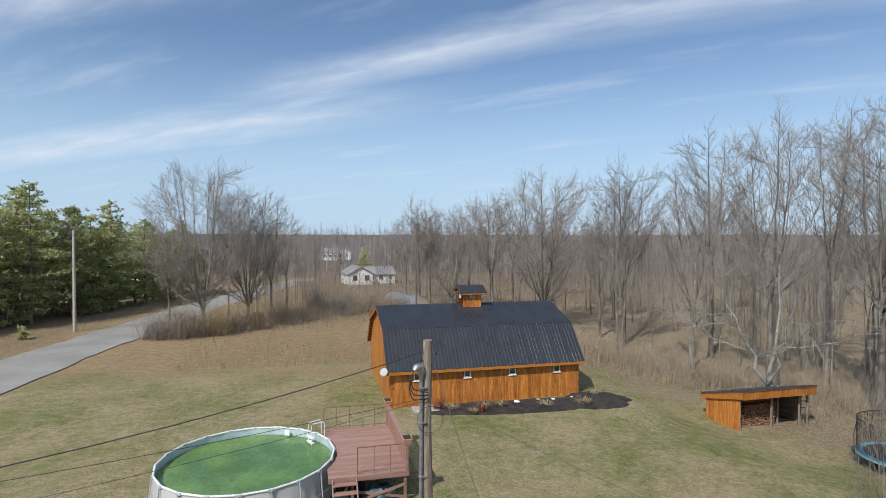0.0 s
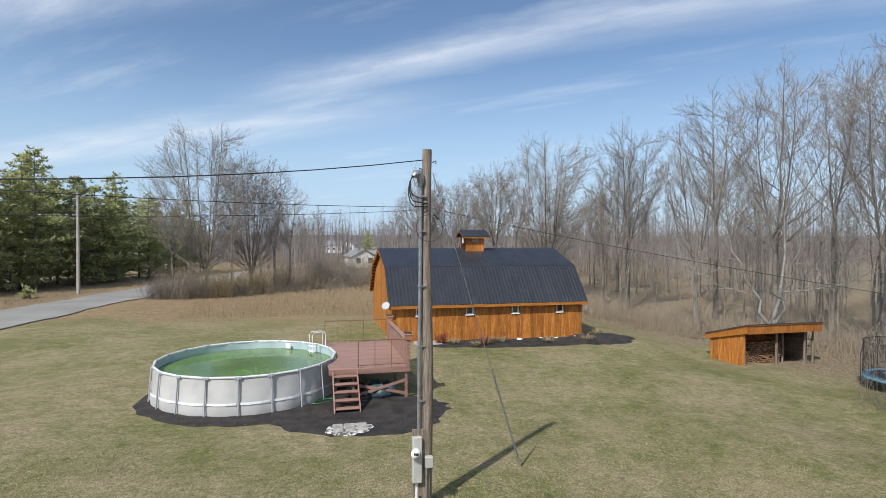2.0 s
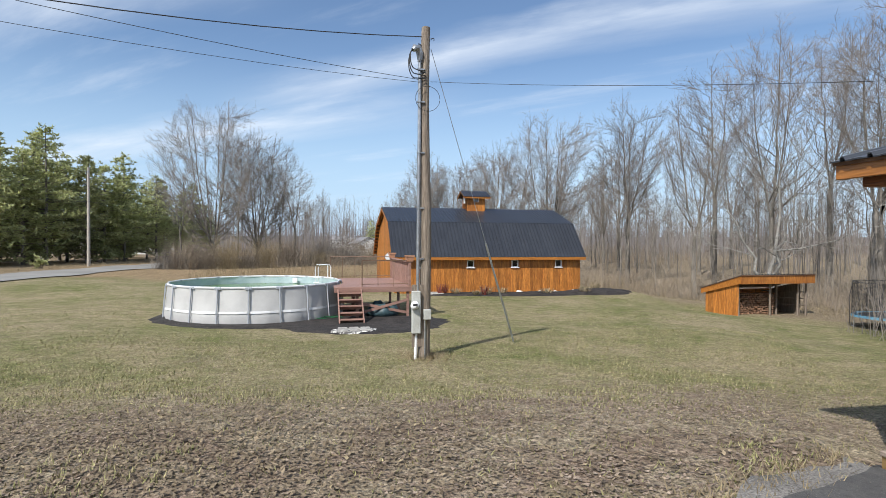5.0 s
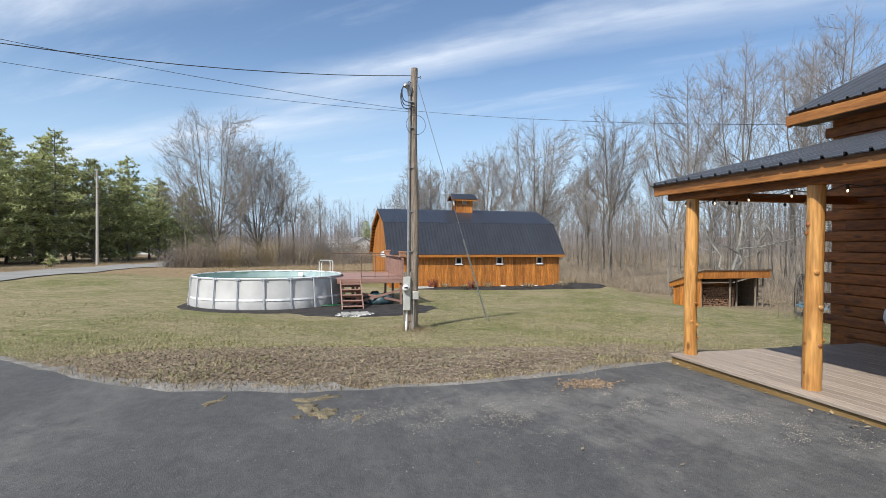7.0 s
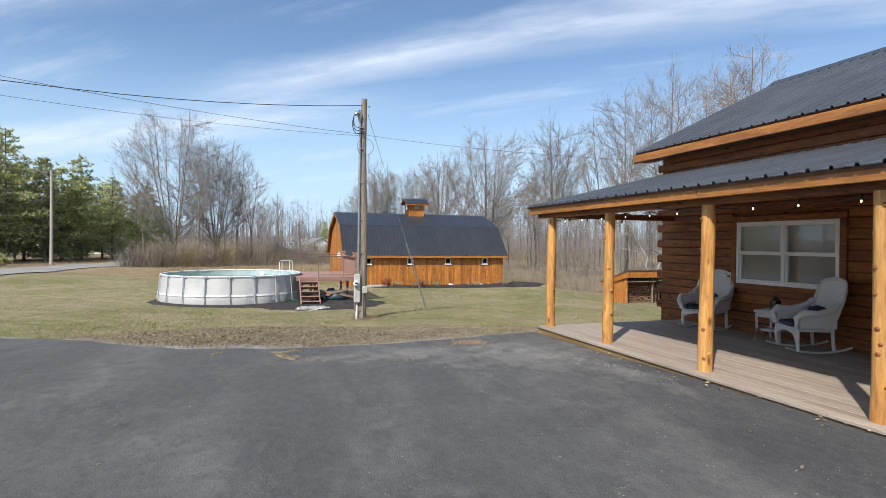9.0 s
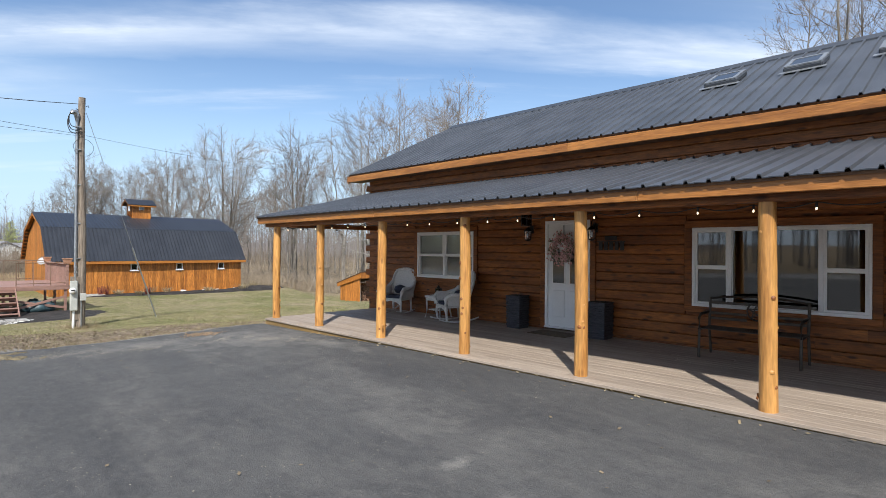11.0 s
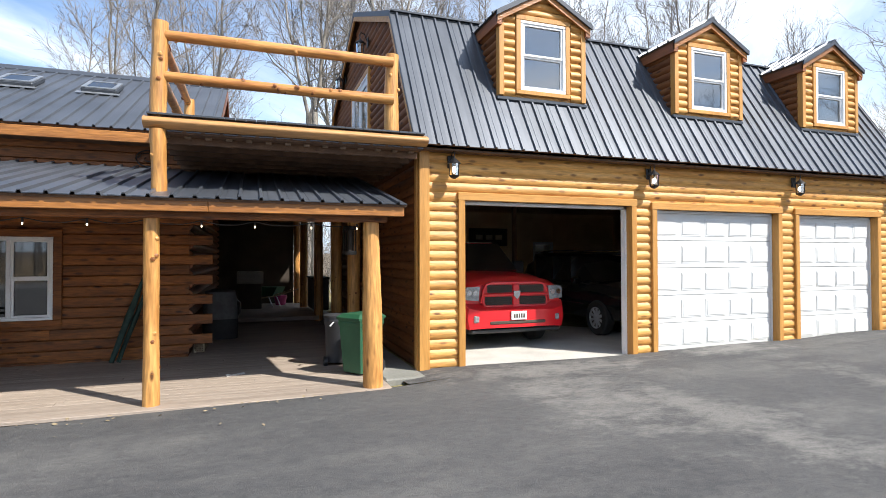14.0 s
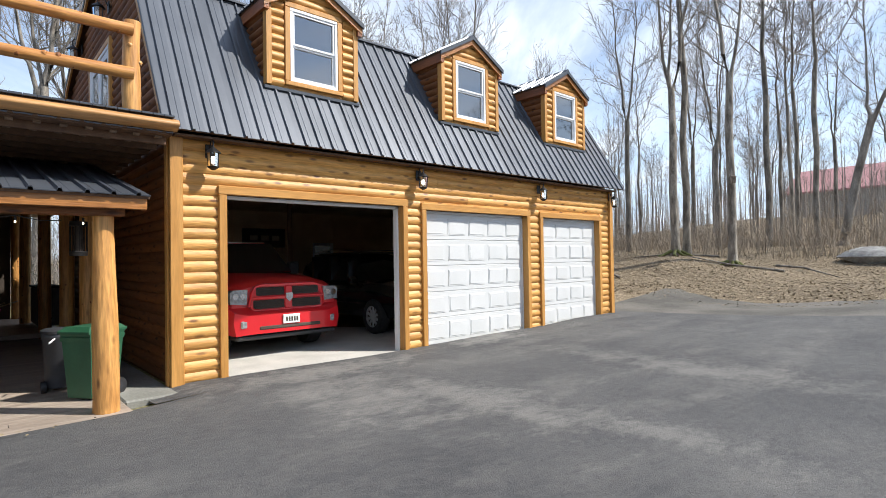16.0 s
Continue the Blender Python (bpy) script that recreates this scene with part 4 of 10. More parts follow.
# porch roof
roof_side(house, (-0.44, 0.36, 2.38), (0, -15.88, 0), (3.42, 0, 0.82), M["metal"], name="porch_roof", label="low charcoal metal porch roof", thick=0.03)
cut = [0.35, -4.1, -9.0, -13.2, -15.50]
for a, b in zip(cut, cut[1:]):
    part("fascia", Geo().bev(-0.415, b + 0.003, 2.235, -0.375, a, 2.365, 0.006), M["fascia"], house, "brown porch fascia board")
g = Geo(); g.bev(-0.29, -15.31, 2.165, -0.11, 0.22, 2.255, 0.01)
part("beam", g, M["log"], house, "porch header beam")
for yy in (0.31, -15.47):
    g = Geo(); g.prism([(-0.37, 2.23), (2.93, 3.02), (2.93, 3.15), (-0.37, 2.36)], "y", yy - 0.02, yy + 0.02)
    part("rake_board", g, M["log_x"], house)
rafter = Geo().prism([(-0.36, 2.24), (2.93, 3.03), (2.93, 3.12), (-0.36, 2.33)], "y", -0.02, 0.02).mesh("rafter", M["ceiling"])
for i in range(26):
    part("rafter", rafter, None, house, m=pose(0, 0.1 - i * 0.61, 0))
g = Geo(); g.bev(-0.11, 0.0, 2.17, 2.9, 0.12, 2.29, 0.01)
part("beam", g, M["log_x"], house, "end beam of the porch")
for k, yy in enumerate(POST_Y):
    part("post", post_mesh("post", 2.12, 0.088, 0.082, 30 + k, M["post"]), None, house, "knotty peeled log porch post", m=pose(-0.2, yy, 0.055, 0, 0, 40 * k))
part("post", post_mesh("post", 2.13, 0.136, 0.106, 77, M["post"], knots=False, n=16), None, house, "thick smooth log post", m=pose(-0.17, -15.13, 0.055))

part("blind", Geo().box(WX + 0.062, WIN1[0] + 0.02, WIN1[2] + 0.02, WX + 0.066, WIN1[1] - 0.02, WIN1[3] - 0.02), M["blind"], house, "grey window blind")
window_unit(house, "y", WX, *WIN1, -1, [(1, True), (1, True)], casing=0.11, glass=M["clear_glass"])
window_unit(house, "y", WX, *BIG, -1, [(0.55, True), (1.26, False), (0.55, True)], casing=0.12)
# wrought scroll on the wall above the porch roof
orn = part("ornament", Geo().path([(WX - 0.04, -12.05 + 0.17 * math.cos(a), 3.35 + 0.13 * math.sin(a)) for a in np.linspace(0, 2 * math.pi, 19)[:-1]], 0.011, 5, closed=True), M["iron"], house, "dark iron ring with a scroll", smooth=60)
part("scroll", Geo().path([(WX - 0.04, -12.05 + (0.14 - 0.012 * i) * math.cos(0.8 * i), 3.35 + (0.11 - 0.01 * i) * math.sin(0.8 * i)) for i in range(10)], 0.009, 5), M["iron"], orn, smooth=60)
# front door
g = Geo()
g.bev(WX - 0.05, DOOR[0], 0.1, WX + 0.06, DOOR[0] + 0.06, DOOR[3], 0.006); g.bev(WX - 0.05, DOOR[1] - 0.06, 0.1, WX + 0.06, DOOR[1], DOOR[3], 0.006)
g.bev(WX - 0.05, DOOR[0] + 0.06, DOOR[3] - 0.06, WX + 0.06, DOOR[1] - 0.06, DOOR[3], 0.006); g.bev(WX - 0.08, DOOR[0], 0.1, WX + 0.06, DOOR[1], 0.135, 0.006)
frame_d = part("door_frame", g, M["vinyl"], house, "white door frame")
g = Geo()
dy0, dy1 = DOOR[0] + 0.06, DOOR[1] - 0.06
g.box(WX - 0.01, dy0, 0.135, WX + 0.035, dy1, DOOR[3] - 0.06)
mid = (dy0 + dy1) / 2
for a, b in ((dy0 + 0.11, mid - 0.06), (mid + 0.06, dy1 - 0.11)):
    g.bev(WX - 0.022, a, 0.33, WX - 0.005, b, 0.86, 0.008); g.bev(WX - 0.022, a, 1.75, WX - 0.005, b, 1.98, 0.008)
front_door = part("door", g, M["white"], house, "white panelled front door")
for a, b in ((dy0 + 0.13, mid - 0.07), (mid + 0.07, dy1 - 0.13)):
    g = Geo(); g.bev(WX - 0.03, a - 0.03, 0.98, WX - 0.008, b + 0.03, 1.66, 0.008)
    part("lite_frame", g, M["white"], front_door)
    g = Geo(); g.box(WX - 0.036, a, 1.01, WX - 0.030, b, 1.63)
    part("pane", g, M["glass"], front_door, "patterned door glass")
g = Geo(); g.lathe([(0.028, 0), (0.03, 0.008), (0.012, 0.016), (0.012, 0.035), (0.028, 0.045), (0.03, 0.06), (0.018, 0.07)], 14)
part("knob", g, M["steel"], front_door, "metal door knob", smooth=50, m=pose(WX - 0.01, dy0 + 0.075, 1.05, 0, -90, 0))
part("deadbolt", g, M["steel"], front_door, smooth=50, m=pose(WX - 0.01, dy0 + 0.075, 1.22, 0, -90, 0))
c2 = 0.11
for ya, yb, za in ((DOOR[0] - c2, DOOR[0], 0.1), (DOOR[1], DOOR[1] + c2, 0.1), (DOOR[0], DOOR[1], DOOR[3])):
    part("casing", Geo().bev(WX - 0.05, ya, za, WX + 0.02, yb, DOOR[3] + c2, 0.008), M["log"], frame_d, "stained door casing")

# ---- porch deck: boards on a frame
DZP = 0.06   # top of the deck boards
deck = tagged(new("porch_deck", Geo().box(-0.38, -15.30, -0.25, 12.0, -0.12, 0.018).mesh("porch_deck", M["deck"])), "taupe-stained board deck", "deck", kind="structure")
g = Geo(); g.bev(-0.415, -15.34, -0.16, -0.382, -0.09, 0.022, 0.005)
part("rim_board", g, M["rim"], deck, "olive-brown rim board")
g = Geo(); g.box(-0.42, -0.11, -0.16, 2.9, -0.08, 0.022)
part("rim_board", g, M["rim"], deck)


def plank(width, name="plank", material=None, axis="y"):
    g = Geo()
    g.bev(0, 0, 0, width, 1, 0.038, 0.004) if axis == "y" else g.bev(0, 0, 0, 1, width, 0.038, 0.004)
    return g.mesh(name, material or M["deck"])


PL = plank(0.1383)
rnd = random.Random(5)
for i in range(25):
    x = -0.44 + i * 0.1395
    cuts = [-15.36] + sorted(rnd.uniform(-14.5, -0.5) for _ in range(3)) + [-0.07]
    for a, b in zip(cuts, cuts[1:]):
        if b - a > 0.05:
            part("plank", PL, None, deck, m=Matrix.Translation((x, a, 0.022 + rnd.uniform(-0.001, 0.001))) @ Matrix.Diagonal((1, b - a - 0.004, 1, 1)))
for i in range(56):
    x = -0.44 + (25 + i) * 0.1395
    part("plank", PL, None, deck, m=Matrix.Translation((x, -15.36, 0.022)) @ Matrix.Diagonal((1, 3.0, 1, 1)))
# concrete strip between the deck and the garage
solo("concrete_strip", Geo().bev(0.10, -15.96, -0.25, 10.9, -15.37, 0.070, 0.02), M["strip_concrete"], "pale concrete strip beside the deck", "concrete", kind="structure")

# ---- balcony over the breezeway
M["lathing"] = mat("brown_lathing", (0.20, 0.13, 0.085), (0.30, 0.205, 0.14), 3, 0.7, fine=0.2, stretch=LOG_X)
balcony = thing("balcony", label="log balcony between the house and the garage", category="balcony")
g = Geo(); g.box(-0.06, -15.9, 3.30, 9.6, -12.55, 3.372)
part("floor", g, M["ceiling"], balcony)
up = roof_side(balcony, (0.02, -12.6, 3.20), (0, -3.28, 0), (9.5, 0, 0.02), M["metal"], name="underside", thick=0.012, label="boarded underside", under=M["ceiling"])
g = Geo()
prof = [(-0.02 - 0.115 * math.sin(math.pi * i / 10) ** 0.8, 3.225 + 0.15 * i / 10) for i in range(11)]
g.prism(prof, "y", -15.92, -12.48)
M["rim_log"] = mat("brown_rim_log", (0.38, 0.190, 0.070), (0.52, 0.275, 0.105), 2.5, 0.4, bump=0.2, bump_scale=14, stretch=LOG_Y, fine=0.18)
part("rim_log", g, M["rim_log"], balcony, "peeled half-log rim", smooth=50)
board = Geo().bev(-0.10, 0, 3.376, 9.6, 0.116, 3.402, 0.004).mesh("board", M["flash"])
for i in range(28):
    part("board", board, None, balcony, m=pose(0, -12.52 - (i + 1) * 0.12 + 0.004, 0))
joist = Geo().bev(-0.022, -15.85, 3.10, 0.022, -12.62, 3.188, 0.004).mesh("joist", M["ceiling"])
for i in range(24):
    part("joist", joist, None, balcony, m=pose(0.22 + i * 0.4, 0, 0))
batten = Geo().box(0.12, -0.035, 3.165, 9.5, 0.035, 3.187).mesh("batten", M["lathing"])
for i in range(14):
    part("batten", batten, None, balcony, m=pose(0, -15.75 + i * 0.235, 0))
part("post", post_mesh("post", 0.74, 0.084, 0.088, 51, M["post"]), None, balcony, m=pose(0.0, -12.63, 2.48))
part("post", post_mesh("post", 1.13, 0.092, 0.090, 57, M["post"]), None, balcony, m=pose(0.02, -12.63, 3.37))
part("header", Geo().bev(0.0, -15.88, 3.20, 0.16, -12.55, 3.30, 0.01), M["ceiling"], balcony)
part("post", post_mesh("post", 1.10, 0.10, 0.094, 52, M["post"]), None, balcony, m=pose(0.10, -15.47, 3.38))
part("post", post_mesh("post", 1.00, 0.085, 0.08, 53, M["post"]), None, balcony, m=pose(2.9, -12.66, 3.38))
for z, s in ((4.345, 54), (3.855, 55)):
    me = post_mesh("rail", 2.80, 0.062, 0.070, s, M["rail"])
    part("rail", me, None, balcony, "peeled log rail", m=pose(0.02, -12.66, z, 90, 0, 0))
    part("rail", post_mesh("rail", 2.9, 0.06, 0.056, s + 4, M["rail"]), None, balcony, m=pose(0.0, -12.64, z - 0.02, 0, 90, 0))
g = Geo(); g.prism([(-0.20, 2.43), (0.14, 2.515), (0.14, 2.53), (-0.20, 2.445)], "y", -12.79, -12.47)
part("flashing", g, M["steel"], balcony)
for k, (x, yy) in enumerate(((11.9, -15.12), (10.2, -15.2), (7.6, -15.35), (4.7, -15.4), (2.9, -15.45))):
    part("post", post_mesh("post", 3.1, 0.12, 0.115, 60 + k, M["post"], n=10), None, balcony, "log post of the breezeway", m=pose(x, yy, 0.05))

# far end of the breezeway: a wall with shade in its dark colour under a lean-to roof, and a raised floor
back = thing("breezeway_back", label="wall closing the breezeway, coloured dark for its shade", category="wall")
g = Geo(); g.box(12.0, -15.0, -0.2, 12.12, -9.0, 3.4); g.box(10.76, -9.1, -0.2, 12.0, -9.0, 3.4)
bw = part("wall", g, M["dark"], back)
g = Geo(); g.box(9.4, -15.9, 3.02, 12.3, -9.0, 3.12)
part("lean_to_roof", g, M["ceiling"], back)
g = Geo()
for i in range(33):
    g.bev(7.45 + i * 0.1395, -15.34, 0.10, 7.45 + i * 0.1395 + 0.136, -12.4, 0.20, 0.004)
tagged(new("raised_floor", g.mesh("raised_floor", M["deck"])), "low raised board floor at the back", "floor", kind="structure")

# ---- garage with a gambrel roof and three dormers
GX0, GY0, GY1 = 0.51, -15.99, -26.42
garage = thing("garage", label="golden log-sided garage with a gambrel metal roof", category="garage")
OPEN = [(-19.71, -16.68, 0.0, 2.57), (-23.06, -20.23, 0.0, 2.53), (-25.83, -23.60, 0.0, 2.52)]
edges = [GY1] + [v for o in reversed(OPEN) for v in o[:2]] + [GY0]
for a, b in zip(edges[::2], edges[1::2]):
    g_front = part("wall", Geo().box(GX0 + 0.02, a, -0.3, GX0 + 0.16, b, 3.35), M["siding"], garage, "front wall of golden half-log siding")
for a, b, _, z in OPEN:
    part("wall", Geo().box(GX0 + 0.02, a, z, GX0 + 0.16, b, 3.35), M["siding"], garage)
SID = d_log(0.146, 0.029, "log", M["siding"], n=6)
tw = 0.10
courses(g_front, SID, "y", GX0 + 0.02, GY1 + 0.12, GY0 - 0.14, 0.06, 0.146, 22, [(a - tw, b + tw, -1, z + tw + 0.02) for a, b, _, z in OPEN], seed=12)
KNEE, GR = (1.80, 5.85), (5.2, 7.27)
GE = (0.27, 3.35)


def gambrel(z, inset=0.0):
    if z < 3.31 + 0.2:
        return (GX0 + 0.13, 9.9)
    if z < KNEE[1]:
        k = (z - GE[1]) / (KNEE[1] - GE[1])
        a = GE[0] + (KNEE[0] - GE[0]) * k + 0.12
    else:
        k = (z - KNEE[1]) / (GR[1] - KNEE[1])
        a = KNEE[0] + (GR[0] - KNEE[0]) * k + 0.25
    return (a, 2 * GR[0] - a)


ring = [(GX0 + 0.16, -0.3), (9.9, -0.3), (9.9, 3.5), (8.6, 5.75), (5.2, 7.17), (1.8, 5.75), (GX0 + 0.16, 3.5)]
g = Geo(); g.prism(ring, "y", GY0 - 0.16, GY0 - 0.02)
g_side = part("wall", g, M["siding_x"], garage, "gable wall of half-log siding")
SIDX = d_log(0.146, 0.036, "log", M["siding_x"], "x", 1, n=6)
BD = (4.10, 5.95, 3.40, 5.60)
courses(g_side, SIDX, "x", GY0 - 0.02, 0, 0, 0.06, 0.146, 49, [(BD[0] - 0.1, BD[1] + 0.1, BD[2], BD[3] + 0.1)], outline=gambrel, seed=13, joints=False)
part("wall", Geo().prism(ring, "y", GY1, GY1 + 0.14), M["boards"], garage, "end wall, bare boards inside")
for y0, y1, z0, z1 in ((GY1 + 0.14, -23.75, -0.3, 3.5), (-22.95, GY0 - 0.16, -0.3, 3.5), (-23.75, -22.95, -0.3, 1.5), (-23.75, -22.95, 2.25, 3.5)):
    part("wall", Geo().box(9.76, y0, z0, 9.9, y1, z1), M["boards"], garage, "back wall of bare boards")
part("wall_lining", Geo().box(GX0 + 0.17, GY0 - 0.20, 0.06, 9.76, GY0 - 0.165, 3.25), M["boards"], garage, "bare boards lining the side wall")
g = Geo(); g.box(GX0 + 0.16, GY1 + 0.14, 3.25, 9.76, GY0 - 0.16, 3.35)
part("ceiling", g, M["boards"], garage)
g = Geo(); g.box(GX0 - 0.02, GY1 + 0.14, -0.3, 9.76, GY0 - 0.16, 0.06)
solo("garage_floor", g, M["concrete"], "smooth pale concrete garage floor", "floor", kind="structure")
window_unit(garage, "y", 9.80, -23.75, -22.95, 1.5, 2.25, -1, [(1, True)])
# corner boards, opening trim, eave
for y0, y1 in ((GY0 - 0.13, GY0 + 0.03), (GY1 - 0.03, GY1 + 0.11)):
    g = Geo(); g.bev(GX0 - 0.055, y0, 0.03, GX0 + 0.03, y1, 3.30, 0.008)
    part("corner_board", g, M["trim_z"], garage, "golden corner board")
g = Geo(); g.bev(GX0 + 0.03, GY0 - 0.02, 0.03, GX0 + 0.14, GY0 + 0.05, 3.35, 0.008)
part("corner_board", g, M["trim_z"], garage)
for a, b, _, z in OPEN:
    for ya, yb in ((a - tw, a + 0.006), (b - 0.006, b + tw)):
        part("jamb", Geo().bev(GX0 - 0.045, ya, 0.03, GX0 + 0.16, yb, z, 0.008), M["trim_z"], garage, "golden door jamb")
    g = Geo(); g.bev(GX0 - 0.048, a - tw - 0.01, z, GX0 + 0.16, b + tw + 0.01, z + 0.12, 0.008)
    part("header", g, M["trim"], garage, "golden door header")
    g = Geo()
    g.box(GX0 + 0.10, a, 0.05, GX0 + 0.20, a + 0.045, z); g.box(GX0 + 0.10, b - 0.045, 0.05, GX0 + 0.20, b, z); g.box(GX0 + 0.10, a, z - 0.045, GX0 + 0.20, b, z)
    part("stop", g, M["vinyl"], garage, "white door stop")
g = Geo(); g.bev(GE[0] + 0.05, GY1 + 0.0, 3.27, GX0 - 0.0, GY0, 3.30, 0.004)
part("soffit", g, M["ceiling"], garage)

# panelled overhead doors
for (a, b, _, z), cols in zip(OPEN[1:], (5, 4)):
    door = part("garage_door", Geo().box(GX0 + 0.13, a + 0.045, 0.07, GX0 + 0.15, b - 0.045, z - 0.045), M["door_white"], garage, "white panelled overhead door")
    h = (z - 0.045 - 0.07) / 5
    for r in range(5):
        gs = Geo()
        z0 = 0.07 + r * h
        gs.bev(GX0 + 0.105, a + 0.045, z0 + 0.004, GX0 + 0.135, b - 0.045, z0 + h - 0.004, 0.004)
        w = (b - a - 0.09) / cols
        for c in range(cols):
            y0 = a + 0.045 + c * w
            gp = Geo().bev(GX0 + 0.098, y0 + 0.05, z0 + 0.085, GX0 + 0.108, y0 + w - 0.05, z0 + h - 0.085, 0.004)
            part("raised_panel", gp, M["door_white"], door)
            gp = Geo().bev(GX0 + 0.092, y0 + 0.075, z0 + 0.11, GX0 + 0.100, y0 + w - 0.075, z0 + h - 0.11, 0.004)
            part("panel_field", gp, M["door_white"], door)
        part("section", gs, M["door_white"], door)
    g = Geo(); g.box(GX0 + 0.09, a + 0.045, 0.055, GX0 + 0.14, b - 0.045, 0.075)
    part("seal", g, M["black"], door, "black rubber seal")

# roof
L = GY0 + 0.14 - (GY1 - 0.28)
for s in (1, -1):
    fx = lambda x: x if s > 0 else 2 * GR[0] - x
    roof_side(garage, (fx(GE[0]), GY0 + 0.14, GE[1]), (0, -L, 0), (s * (KNEE[0] - GE[0]), 0, KNEE[1] - GE[1]), M["metal"], label="steep charcoal metal roof", thick=0.04)
    roof_side(garage, (fx(KNEE[0]), GY0 + 0.14, KNEE[1]), (0, -L, 0), (s * (GR[0] - KNEE[0]), 0, GR[1] - KNEE[1]), M["metal"], label="upper charcoal metal roof", thick=0.04)
for yy in (GY0 + 0.12, GY1 - 0.26):
    g = Geo()
    o = [GE, KNEE, GR, (2 * GR[0] - KNEE[0], KNEE[1]), (2 * GR[0] - GE[0], GE[1])]
    inn = [(GE[0] + 0.14, GE[1] + 0.02), (KNEE[0] + 0.08, KNEE[1] - 0.12), (GR[0], GR[1] - 0.15), (2 * GR[0] - KNEE[0] - 0.08, KNEE[1] - 0.12), (2 * GR[0] - GE[0] - 0.14, GE[1] + 0.02)]
    for i in range(4):
        g.prism([o[i], o[i + 1], inn[i + 1], inn[i]], "y", yy - 0.02, yy + 0.02)
    part("rake_board", g, M["trim"], garage, "golden rake board")
    g = Geo()
    for i in range(4):
        q = [(o[i][0], o[i][1] + 0.05), (o[i + 1][0], o[i + 1][1] + 0.05), (o[i + 1][0], o[i + 1][1] - 0.05), (o[i][0], o[i][1] - 0.05)]
        g.prism(q, "y", yy + (0.02 if yy > -20 else -0.03), yy + (0.03 if yy > -20 else -0.02))
    part("rake_trim", g, M["flash"], garage, "charcoal rake flashing")
g = Geo(); g.box(KNEE[0] - 0.07, GY1 - 0.27, KNEE[1] + 0.02, KNEE[0] + 0.12, GY0 + 0.13, KNEE[1] + 0.05)
part("knee_flashing", g, M["flash"], garage)

# french doors onto the balcony
g = Geo()
g.bev(BD[0], GY0 - 0.02, BD[2], BD[0] + 0.07, GY0 + 0.05, BD[3], 0.006); g.bev(BD[1] - 0.07, GY0 - 0.02, BD[2], BD[1], GY0 + 0.05, BD[3], 0.006)
g.bev(BD[0], GY0 - 0.02, BD[3] - 0.07, BD[1], GY0 + 0.045, BD[3], 0.006)
bdoor = part("balcony_door", g, M["vinyl"], garage, "white double door with tall panes")
for a, b in ((BD[0] + 0.07, (BD[0] + BD[1]) / 2), ((BD[0] + BD[1]) / 2, BD[1] - 0.07)):
    g = Geo()
    g.box(a, GY0 - 0.01, BD[2], a + 0.12, GY0 + 0.03, BD[3] - 0.07); g.box(b - 0.12, GY0 - 0.01, BD[2], b, GY0 + 0.03, BD[3] - 0.07)
    g.box(a, GY0 - 0.01, BD[2], b, GY0 + 0.028, BD[2] + 0.3); g.box(a, GY0 - 0.01, BD[3] - 0.2, b, GY0 + 0.028, BD[3] - 0.07)
    part("leaf", g, M["white"], bdoor)
    g = Geo(); g.box(a + 0.12, GY0 + 0.005, BD[2] + 0.3, b - 0.12, GY0 + 0.012, BD[3] - 0.2)
    part("pane", g, M["glass"], bdoor)
g = Geo()
g.bev(BD[0] - 0.1, GY0 - 0.02, BD[2], BD[0], GY0 + 0.055, BD[3] + 0.1, 0.006); g.bev(BD[1], GY0 - 0.02, BD[2], BD[1] + 0.1, GY0 + 0.055, BD[3] + 0.1, 0.006); g.bev(BD[0], GY0 - 0.02, BD[3], BD[1], GY0 + 0.055, BD[3] + 0.1, 0.006)
part("casing", g, M["trim_z"], bdoor)


